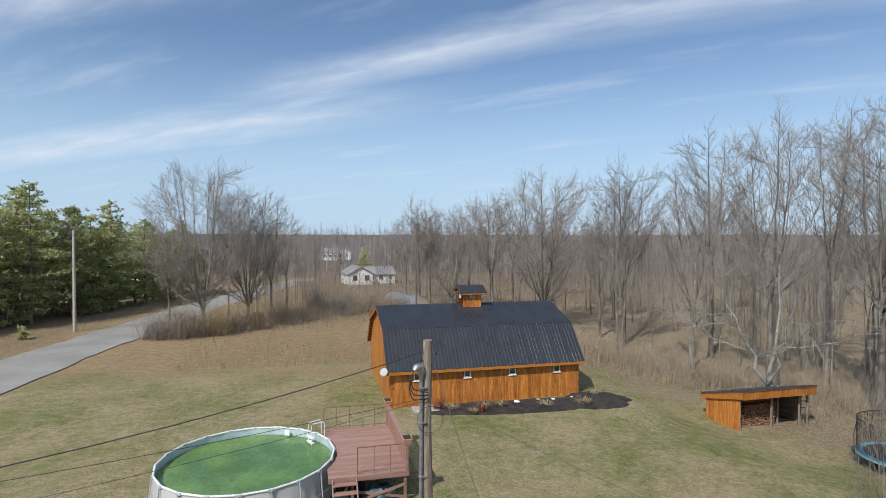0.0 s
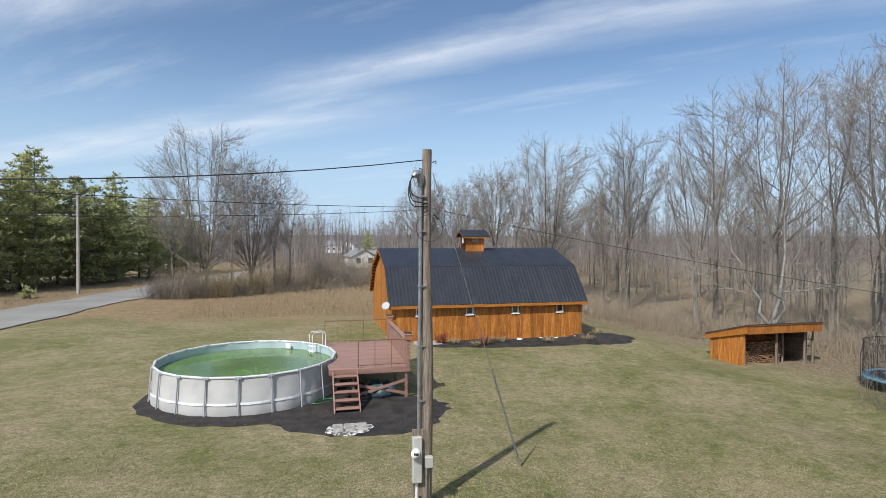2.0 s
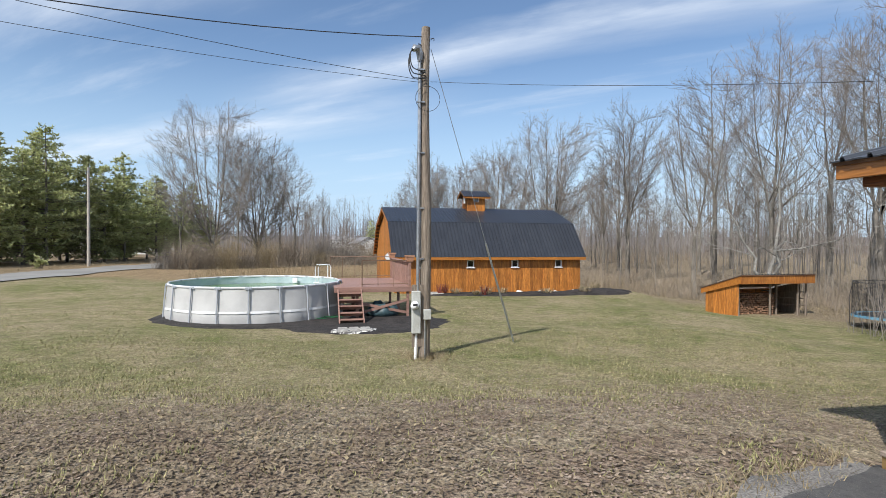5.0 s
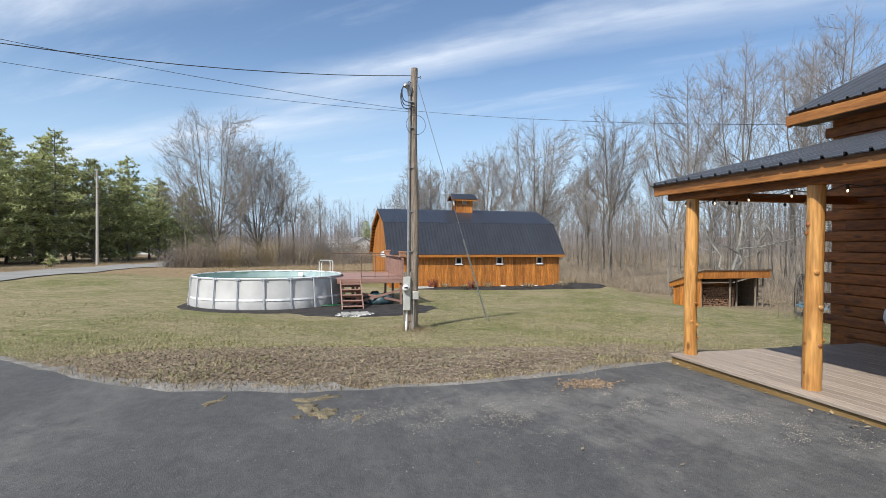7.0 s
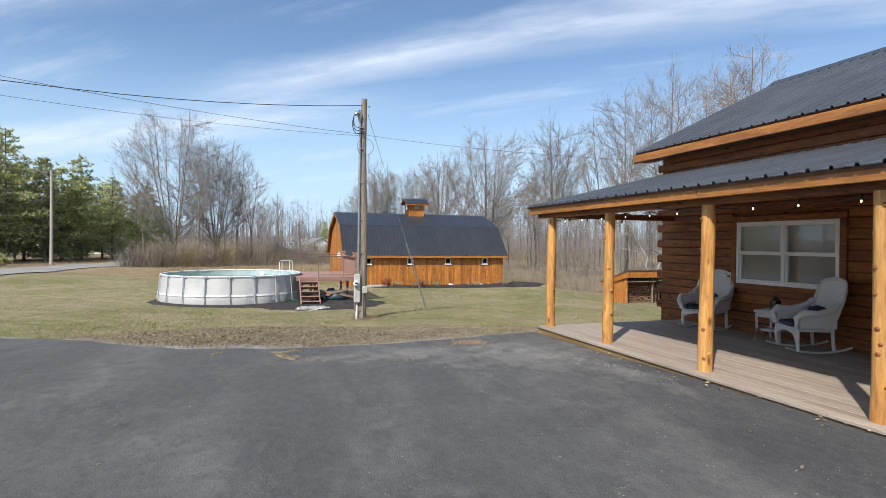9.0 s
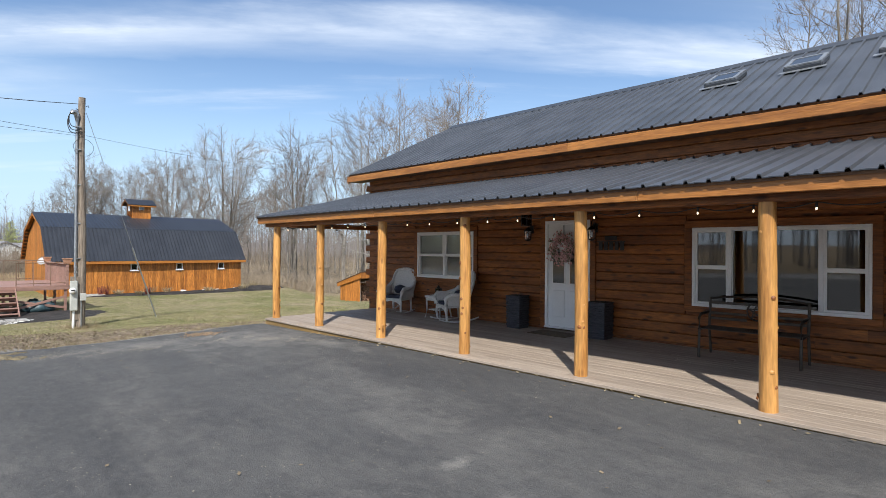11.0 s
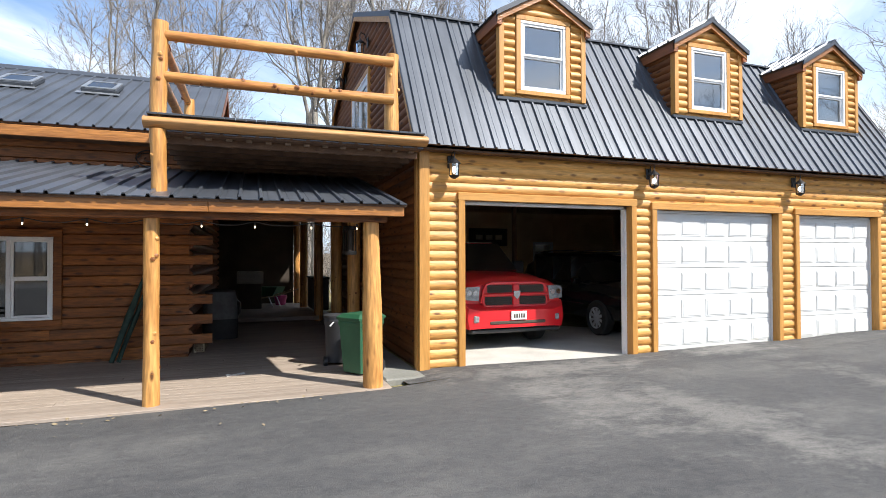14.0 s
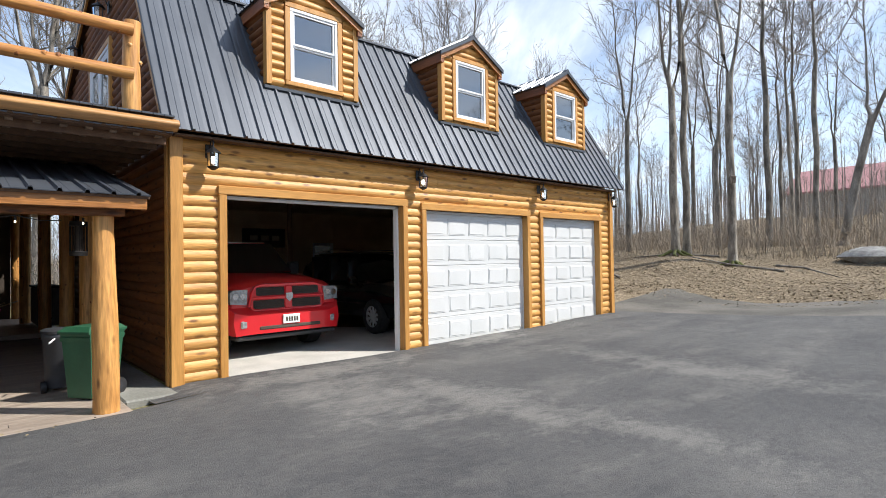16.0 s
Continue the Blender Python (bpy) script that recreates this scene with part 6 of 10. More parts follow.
for i in range(6):
    x = -3.3 + i * 0.42
    part("joist", Geo().box(x, DY0 + 0.4, DZ - 0.18, x + 0.04, DY1, DZ - 0.032), M["pool_deck"], pdeck)
for x, yy in ((-3.15, DY0 + 0.08), (-1.25, DY0 + 0.08), (-1.25, 19.2), (-1.25, DY1 - 0.1), (-3.15, 19.2), (-2.9, DY1 - 0.1)):
    zb = gz(x, yy) - 0.1
    part("post", Geo().bev(x - 0.05, yy - 0.05, zb, x + 0.05, yy + 0.05, DZ - 0.04, 0.006), M["pool_deck"], pdeck)
for (xa, za), (xb, zb2) in (((-3.15, -0.55), (-1.25, -0.95)), ((-3.15, -0.95), (-1.25, -0.45))):
    gb = Geo(); gb.prism([(xa, za), (xb, zb2), (xb, zb2 - 0.1), (xa, za - 0.1)], "y", DY0 + 0.02 + (0.05 if za > -0.6 else 0), DY0 + 0.05 + (0.05 if za > -0.6 else 0))
    part("brace", gb, M["pool_deck"], pdeck)
# stairs
for x in (-3.88, -3.04):
    gb = Geo(); gb.prism([(DY0 + 0.02, -0.02), (DY0 + 0.02, -0.28), (15.62, -1.22), (15.46, -1.22), (15.46, -1.1)], "x", x, x + 0.04)
    part("stringer", gb, M["pool_deck"], pdeck)
for i in range(5):
    z = -0.20 - i * 0.205
    yy = DY0 - 0.12 - i * 0.25
    part("tread", Geo().bev(-3.84, yy - 0.14, z - 0.035, -3.04, yy + 0.13, z, 0.006), M["pool_deck"], pdeck)
    part("riser", Geo().box(-3.84, yy + 0.10, z - 0.15, -3.04, yy + 0.125, z - 0.036), M["pool_deck"], pdeck)
# rails of thin brown metal, a closed wooden rail with boards on the east side
def thin_rail(a, b, uprights, z0=0.0, z1=0.98):
    a, b = Vector(a), Vector(b)
    r = part("railing", Geo().tube((*a.xy, z1), (*b.xy, z1), 0.022, n=6), M["rail_metal"], pdeck, "thin brown metal railing")
    part("lower_rail", Geo().tube((*a.xy, z0 + 0.10), (*b.xy, z0 + 0.10), 0.016, n=6), M["rail_metal"], r)
    for i in range(uprights + 1):
        p = a.lerp(b, i / uprights)
        part("upright", Geo().tube((*p.xy, z0 - 0.02), (*p.xy, z1), 0.02 if i in (0, uprights) else 0.013, n=6), M["rail_metal"], r)


thin_rail((-3.98, DY1 - 0.03, 0), (-1.2, DY1 - 0.03, 0), 5)
thin_rail((-2.98, DY0 + 0.03, 0), (-1.2, DY0 + 0.03, 0), 3)
wr = part("board_rail", Geo().bev(DX1 - 0.12, DY0 - 0.02, 0.90, DX1 + 0.06, DY1 + 0.02, 0.935, 0.006), M["pool_deck"], pdeck, "boarded wooden railing")
BAL = Geo().bev(0, 0, 0, 0.03, 0.14, 0.88, 0.005).mesh("baluster", M["pool_deck"])
for i in range(24):
    part("baluster", BAL, None, wr, m=pose(DX1 - 0.02, DY0 + 0.04 + i * 0.205, 0.01))
for yy in (DY0 + 0.03, DY1 - 0.03):
    part("rail_post", Geo().bev(DX1 - 0.09, yy - 0.05, -0.02, DX1 + 0.01, yy + 0.05, 0.90, 0.006), M["pool_deck"], wr)


def flower_pot(x, y, z):
    t = thing("flower_pot", (x, y, z), label="terracotta window box of dead plants on the railing", category="flower pot", group="pots on the pool deck rail")
    g = Geo()
    for (w0, d0, z0), (w1, d1, z1) in ((((0.11, 0.17, 0.0)), (0.14, 0.21, 0.19)), ((0.16, 0.23, 0.19), (0.16, 0.23, 0.235))):
        pts = [(sx * w, sy * d, zz) for w, d, zz in ((w0, d0, z0), (w1, d1, z1)) for sx, sy in ((-1, -1), (1, -1), (1, 1), (-1, 1))]
        g.add(pts, [(3, 2, 1, 0), (0, 1, 5, 4), (1, 2, 6, 5), (2, 3, 7, 6), (3, 0, 4, 7), (4, 5, 6, 7)])
    part("pot", g, M["terracotta"], t)
    part("soil", Geo().bev(-0.14, -0.21, 0.22, 0.14, 0.21, 0.245, 0.01), M["mulch"], t, "dark soil")


flower_pot(DX1 - 0.03, DY0 + 0.12, 0.935)
flower_pot(DX1 - 0.03, DY1 - 0.15, 0.935)
g = Geo()
rnd = random.Random(4)
g.lathe([(0.40, 0.0), (0.47, 0.06), (0.50, 0.16), (0.46, 0.28), (0.38, 0.38), (0.26, 0.46), (0.14, 0.50), (0.03, 0.51)], 26)
g.v = [(x * (1.25 + 0.25 * noise.noise((x * 6, y * 6, z * 6))), y * (1 + 0.35 * noise.noise((x * 6, y * 6, 2))), z * (1 + 0.45 * noise.noise((x * 6, y * 6, 7)))) for x, y, z in g.v]
solo("tarp_heap", g, M["tarp"], "crumpled dark teal tarp under the deck", "tarp", smooth=60, m=pose(-2.15, 17.3, gz(-2.15, 17.3) + 0.03))
solo("garden_hose", Geo().path([(-4.2 + 0.5 * math.cos(a * 0.9) * (1 - a / 30), 16.9 + 0.25 * math.sin(a), gz(-4.2, 16.9) + 0.09) for a in np.arange(0, 12, 0.4)], 0.014, 5), mat("green_hose", (0.02, 0.14, 0.06), (0.03, 0.19, 0.08), 5, 0.5), "coiled green garden hose by the pool", "hose", smooth=60)

# ---- utility pole with meter, wires and guy
PX, PY = -2.38, 8.27
zb = gz(PX, PY)
upole = thing("utility_pole", (PX, PY, 0), label="weathered wooden service pole with conduit and meter", category="utility pole")
g = Geo()
rnd = random.Random(6)
zs = np.linspace(zb - 0.3, 6.36, 14)
g.path([(0.02 * math.sin(z), 0.015 * math.cos(1.3 * z), z) for z in zs], [0.135 - 0.04 * i / 13 + rnd.uniform(-0.003, 0.003) for i in range(14)], 16)
part("pole", g, M["grey_wood"], upole, "cracked grey wooden pole", smooth=60)
part("conduit", Geo().path([(-0.17, -0.08, 0.62), (-0.165, -0.08, 2), (-0.15, -0.08, 4), (-0.145, -0.08, 5.62)], 0.038, 8), M["steel"], upole, "grey steel conduit", smooth=60)
part("conduit", Geo().path([(-0.22, -0.09, zb - 0.1), (-0.21, -0.09, -0.28)], 0.036, 8), M["white"], upole, "white lower conduit", smooth=60)
part("conduit", Geo().path([(-0.02, -0.14, zb - 0.1), (-0.02, -0.14, 0.0)], 0.018, 6), M["steel"], upole)
g = Geo(); g.bev(-0.31, -0.20, -0.30, -0.12, -0.06, 0.62, 0.015)
box_m = part("meter_box", g, M["meter"], upole, "grey meter socket box")
g = Geo(); g.lathe([(0.09, 0), (0.09, 0.05), (0.078, 0.06), (0.075, 0.11), (0.05, 0.135)], 18)
part("meter", g, M["vinyl"], box_m, "round glass-faced meter", smooth=50, m=pose(-0.25, -0.20, 0.32, 90, 0, -25))
part("dial", Geo().bev(-0.05, -0.006, -0.025, 0.05, 0, 0.025, 0.003), M["black"], box_m, m=pose(-0.27, -0.335, 0.34, 0, 0, -25))
part("junction_box", Geo().bev(-0.06, -0.24, 0.0, 0.10, -0.12, 0.22, 0.012), M["meter"], upole, "small grey junction box")
part("board", Geo().bev(-0.30, -0.11, -0.6, 0.04, -0.06, 0.75, 0.006), M["grey_wood"], upole, "grey backing board")
for z in (1.3, 2.4, 3.6, 4.7, 5.4):
    part("strap", Geo().box(-0.20, -0.125, z, -0.04, -0.06, z + 0.03), M["steel"], upole)
g = Geo(); g.path([(-0.145, -0.08, 5.58), (-0.15, -0.09, 5.75), (-0.19, -0.12, 5.86), (-0.27, -0.16, 5.85), (-0.31, -0.18, 5.79)], [0.05, 0.075, 0.085, 0.075, 0.05], 8)
part("weatherhead", g, M["steel"], upole, "rounded weatherhead", smooth=60)
for k, r in enumerate((0.24, 0.29, 0.33)):
    pts = [(-0.28 - 0.1 * math.sin(a) * (1 + 0.2 * k), -0.16 - 0.08 * math.sin(a), 5.62 + r * math.cos(a) * 0.9 - 0.06 * k) for a in np.linspace(0.2, math.pi, 9)] + [(-0.02, -0.14, 5.33 - 0.06 * k)]
    part("service_cable", Geo().path(pts, 0.012, 5), M["wire"], upole, smooth=60)
part("cable_loop", Geo().path([(0.02 + 0.27 * math.cos(a), -0.15, 4.78 + 0.27 * math.sin(a)) for a in np.linspace(0, 6.2, 20)], 0.006, 4), M["wire"], upole)
for z, s in ((6.1, 1), (5.95, -1)):
    part("hook", Geo().path([(s * 0.10, -0.05, z), (s * 0.17, -0.06, z + 0.03), (s * 0.17, -0.06, z - 0.03)], 0.012, 5), M["iron"], upole)


def wire(name, a, b, sag, r, label, n=22):
    a, b = Vector(a), Vector(b)
    pts = [a.lerp(b, i / n) - Vector((0, 0, sag * 4 * (i / n) * (1 - i / n))) for i in range(n + 1)]
    return solo(name, Geo().path(pts, r, 5), M["wire"], label, "cable", smooth=60)


wire("overhead_cable", (PX - 0.1, PY - 0.05, 6.14), (-26.1, 0.1, 7.16), 1.38, 0.010, "black overhead service cable from the road")
wire("overhead_cable", (PX - 0.05, PY - 0.05, 5.2), (-25.9, -0.3, 7.2), 0.70, 0.0055, "thin black overhead cable from the road")
wire("overhead_cable", (PX - 0.05, PY - 0.05, 5.15), (-25.9, -0.3, 6.4), 0.81, 0.0045, "thin black overhead cable from the road")
wire("house_cable", (PX + 0.1, PY - 0.05, 5.18), (3.4, 0.99, 3.62), 0.10, 0.0045, "thin black service cable to the house")
guy = thing("guy_wire", label="steel guy wire with a grey guard", category="guy wire")
ga, gb = Vector((PX + 0.12, PY, 5.9)), Vector((0.28, 9.7, gz(0.28, 9.7) - 0.05))
part("strand", Geo().tube(ga, gb, 0.008, n=5), M["steel"], guy)
part("guard", Geo().tube(ga.lerp(gb, 0.62), ga.lerp(gb, 0.985), 0.026, n=6), M["steel"], guy, "grey plastic guard")
g = Geo()
rnd = random.Random(9)
for i in range(900):
    a, r = rnd.uniform(0, 6.28), abs(rnd.gauss(0, 0.33)) + 0.1
    x, y = PX + r * math.cos(a), PY + r * math.sin(a)
    z = gz(x, y)
    t, h = rnd.uniform(0, 6.28), rnd.uniform(0.05, 0.16)
    lean = Vector((rnd.uniform(-1, 1), rnd.uniform(-1, 1), 0)) * 0.12
    w = Vector((math.cos(t), math.sin(t), 0)) * 0.006
    g.add([Vector((x, y, z)) - w, Vector((x, y, z)) + w, Vector((x, y, z + h)) + lean], [(0, 1, 2)])
solo("dry_grass", g, M["straw"], "dry grass round the pole foot", "grass", kind="stuff")

fpole = thing("road_pole", (-27.0, 59.1, 0), label="bare pale utility pole beside the road", category="utility pole")
part("pole", Geo().path([(0, 0, -1.6), (0.0, 0, 4), (0, 0, 9.15)], [0.17, 0.14, 0.11], 10), mat("pale_pole_wood", (0.36, 0.33, 0.29), (0.46, 0.43, 0.38), 5, 0.85, stretch=(6, 6, 0.3)), fpole, smooth=60)
part("bracket", Geo().box(-0.05, -0.16, 8.6, 0.05, -0.1, 8.75), M["steel"], fpole)
for x, z in ((0.2, 7.2), (0.2, 5.6)):
    wire("overhead_cable", (-27.0 + x, 59.0, z), (-30.0, -1.8, z + 0.6), 1.1, 0.011, "thin black cable along the road")
    wire("overhead_cable", (-27.0 + x, 59.2, z), (-19.0, 112.0, z - 0.3), 1.0, 0.011, "thin black cable along the road")

# ---- firewood shed
SX0, SX1, SY0, SY1 = 19.25, 24.2, 23.1, 25.7
sz = -2.68
shed = thing("firewood_shed", label="open-fronted orange board shed for firewood", category="shed")
FZ, BZ2 = -0.28, -1.22
g = Geo(); g.prism([(SY0, sz - 0.3), (SY1, sz - 0.3), (SY1, BZ2), (SY0, FZ - 0.05)], "x", SX0 + 0.02, SX0 + 0.06)
g.box(SX0 + 0.06, SY1 - 0.05, sz - 0.3, SX1, SY1, BZ2)
sw = part("wall", g, M["barn_wood"], shed)
part("end_wall", Geo().prism([(SY0 + 0.5, sz - 0.3), (SY1, sz - 0.3), (SY1, BZ2), (SY0 + 0.5, FZ - 0.35)], "x", SX1 - 0.03, SX1), M["grey_wood"], shed, "weathered grey end wall")
yy = SY0
while yy < SY1 - 0.05:
    t = (yy - SY0) / (SY1 - SY0)
    part("board", BOARDY, None, sw, m=Matrix.Translation((SX0 - 0.01, yy, sz - 0.2)) @ Matrix.Diagonal((1, 0.96, FZ + (BZ2 - FZ) * t - 0.1 - sz + 0.2, 1)))
    yy += 0.222
for i, x in enumerate((SX0 + 0.06, 21.55, 22.6, 23.55, SX1 - 0.08)):
    part("post", post_mesh("post", FZ - sz + 0.05, 0.07, 0.06, 80 + i, M["grey_wood"], knots=False, n=8), None, shed, "grey round post", m=pose(x, SY0 + (0.7 if i == 2 else 0.06), sz - 0.1))
for z in (-2.15, -1.75, -1.35):
    part("slat", Geo().tube((23.3, SY1 - 0.1, z), (SX1, SY0 + 0.2, z + 0.1), 0.035, n=6), M["grey_wood"], shed)
g = Geo(); g.bev(SX0 - 0.12, SY0 - 0.38, FZ - 0.40, SX1 + 0.12, SY0 - 0.34, FZ + 0.10, 0.006)
part("fascia", g, M["barn_wood"], shed, "orange front fascia board")
g = Geo(); g.prism([(SY0 - 0.34, FZ - 0.36), (SY1 + 0.35, BZ2 - 0.26), (SY1 + 0.35, BZ2 + 0.04), (SY0 - 0.34, FZ + 0.09)], "x", SX0 - 0.12, SX0 - 0.08)
part("rake_board", g, M["barn_trim"], shed)
roof_side(shed, (SX0 - 0.15, SY1 + 0.38, BZ2 + 0.07), (SX1 - SX0 + 0.3, 0, 0), (0, -(SY1 - SY0 + 0.8), FZ - BZ2 + 0.06), M["flash"], thick=0.05, label="dark low-pitched shed roof")
g, rnd = Geo(), random.Random(14)
for r in range(11):
    for c in range(28):
        x, z = SX0 + 0.2 + c * 0.105 + rnd.uniform(-0.02, 0.02), sz + 0.06 + r * 0.125 + rnd.uniform(-0.02, 0.02)
        y0 = SY0 + 0.55 + rnd.uniform(-0.05, 0.05)
        if rnd.random() < 0.95:
            g.tube((x, y0, z), (x, y0 + 0.45, z), rnd.uniform(0.045, 0.066), n=5)
solo("firewood_stack", g, M["firewood"], "stacked split firewood in the shed", "firewood", kind="stuff")

# ---- trampoline with a safety net
tc, tr = Vector((22.45, 16.55, 0)), 1.85
tz = gz(tc.x, tc.y)
tramp = thing("trampoline", (tc.x, tc.y, tz), label="round trampoline with blue pad and black net", category="trampoline")
g = Geo(); g.lathe([(tr - 0.25, 0.56), (tr - 0.25, 0.57)], 32)
part("mat", g, M["black"], tramp, "black jumping mat")
g = Geo()
n = 32
for r, z in ((tr - 0.28, 0.60), (tr + 0.02, 0.60), (tr + 0.04, 0.50)):
    g.v += [(r * math.cos(2 * math.pi * j / n), r * math.sin(2 * math.pi * j / n), z) for j in range(n)]
g.f = [(i * n + j, (i + 1) * n + j, (i + 1) * n + (j + 1) % n, i * n + (j + 1) % n) for i in range(2) for j in range(n)]; g.c = [0] * len(g.f)
part("pad", g, M["blue_pad"], tramp, "blue edge pad", smooth=40)
part("ring", Geo().path([(tr * math.cos(a), tr * math.sin(a), 0.54) for a in np.linspace(0, 2 * math.pi, 33)[:-1]], 0.022, 6, closed=True), M["steel"], tramp)
for j in range(6):
    a = 2 * math.pi * (j + 0.3) / 6
    part("net_pole", Geo().path([(tr * math.cos(a) * 1.04, tr * math.sin(a) * 1.04, 0.1), (tr * math.cos(a) * 1.06, tr * math.sin(a) * 1.06, 1.4), (tr * math.cos(a) * 0.98, tr * math.sin(a) * 0.98, 2.2)], 0.02, 6), M["black"], tramp, smooth=60)
    part("leg", Geo().path([(tr * math.cos(a - .2), tr * math.sin(a - .2), 0.52), (tr * math.cos(a - .2), tr * math.sin(a - .2), 0.0), (tr * math.cos(a + .2), tr * math.sin(a + .2), 0.0), (tr * math.cos(a + .2), tr * math.sin(a + .2), 0.52)], 0.018, 6), M["steel"], tramp)
g = Geo()
nn, mm = 110, 26
for j in range(nn):
    a = 2 * math.pi * j / nn
    g.tube((tr * math.cos(a), tr * math.sin(a), 0.55), (tr * 0.985 * math.cos(a), tr * 0.985 * math.sin(a), 2.18), 0.007, n=3, caps=False)
for i in range(mm + 1):
    z = 0.58 + 1.6 * i / mm
    g.path([(tr * math.cos(a), tr * math.sin(a), z) for a in np.linspace(0, 2 * math.pi, 41)[:-1]], 0.007 if i < mm else 0.025, 3, closed=True)
part("net", g, M["net"], tramp, "black safety net")

M["dish_grey"] = mat("grey_dish", (0.30, 0.31, 0.32), (0.38, 0.39, 0.40), 4, 0.5, fine=0.05)
# ---- barn yard: dish, rocks, tufts, stepping stone
dish = thing("satellite_dish", (-0.10, 28.25, 0.45), label="grey satellite dish on the barn corner", category="satellite dish")
g = Geo(); g.lathe([(0.30 * t, 0.10 * t * t) for t in (0.02, 0.25, 0.5, 0.75, 1.0)] + [(0.305, 0.11), (0.30, 0.085)], 20)
dish.scale = (0.8, 0.8, 0.8)
part("reflector", g, M["dish_grey"], dish, smooth=50, m=pose(-0.36, -0.12, 0.42, 62, 0, -28))
part("mast", Geo().path([(0.12, 0.1, 0.1), (-0.25, 0, 0.12), (-0.36, -0.08, 0.35)], 0.022, 6), M["steel"], dish)
part("arm", Geo().path([(-0.36, -0.12, 0.25), (-0.45, -0.55, 0.25)], 0.012, 5), M["steel"], dish)
part("receiver", Geo().bev(-0.49, -0.62, 0.22, -0.41, -0.54, 0.32, 0.012), M["meter"], dish)


def boulder(x, y, r, seed, material, label, squash=0.6, group=""):
    g = Geo()
    rnd = random.Random(seed)
    n = 12
    for i in range(7):
        t = math.pi * i / 6
        for j in range(n):
            a = 2 * math.pi * j / n
            p = Vector((math.sin(t) * math.cos(a), math.sin(t) * math.sin(a), math.cos(t)))
            f = r * (1 + 0.35 * noise.noise(p * 1.6 + Vector((seed, 0, 0))))
            g.v.append((p.x * f, p.y * f, p.z * f * squash))
    g.f = [(i * n + j, (i + 1) * n + j, (i + 1) * n + (j + 1) % n, i * n + (j + 1) % n) for i in range(6) for j in range(n)]
    g.c = [0] * len(g.f)
    return solo("rock", g, material, label, "rock", group, smooth=50, m=pose(x, y, gz(x, y) + r * squash * 0.35))


for k, (x, y, r) in enumerate(((7.55, 27.75, 0.22), (9.9, 27.7, 0.15), (11.1, 27.6, 0.2), (5.6, 27.9, 0.12), (9.0, 27.9, 0.13))):
    boulder(x, y, r, 40 + k, M["plaster"], "pale field rock in the mulch bed", group="rocks along the barn")
solo("step_slab", Geo().bev(1.2, 27.2, gz(2, 27.6) - 0.05, 2.7, 28.2, gz(2, 27.6) + 0.12, 0.03), M["stone"], "grey stone slab at the barn", "slab")


def tuft(x, y, r, h, count, seed, material, name="dry_tuft", label="clump of dry ornamental grass", droop=0.5):
    g, rnd = Geo(), random.Random(seed)
    for i in range(count):
        a, rr = rnd.uniform(0, 6.28), r * math.sqrt(rnd.random()) * 0.4
        p = Vector((rr * math.cos(a), rr * math.sin(a), 0))
        d = Vector((math.cos(a) + rnd.uniform(-.5, .5), math.sin(a) + rnd.uniform(-.5, .5), 0)).normalized() * r
        L = rnd.uniform(0.5, 1.0)
        q = p + d * 0.45 * L + Vector((0, 0, h * L))
        e = p + d * L + Vector((0, 0, h * L * (1 - droop * rnd.random())))
        w = Vector((-d.y, d.x, 0)).normalized() * 0.009
        g.add([p - w, p + w, q + w * 0.7, q - w * 0.7, e], [(0, 1, 2, 3), (3, 2, 4)])
    return solo(name, g, material, label, "plant", "dry clumps along the barn", m=pose(x, y, gz(x, y) + 0.05))


for k, (x, y, r, h) in enumerate(((3.4, 27.2, 0.5, 0.35), (5.2, 26.9, 0.6, 0.5), (6.3, 27.2, 0.5, 0.4), (8.9, 26.6, 0.7, 0.35), (11.2, 26.3, 0.7, 0.45), (12.6, 27.6, 0.5, 0.5), (4.4, 26.4, 0.4, 0.3))):
    tuft(x, y, r, h, 90, 60 + k, M["straw"])
for k, (x, y) in enumerate(((2.9, 27.8), (2.5, 27.4), (4.9, 26.4))):
    tuft(x, y, 0.35, 0.6, 60, 90 + k, mat("red_twigs", (0.16, 0.04, 0.03), (0.26, 0.07, 0.05), 5, 0.8), "red_shrub", "small shrub of bare red twigs", droop=0.1)

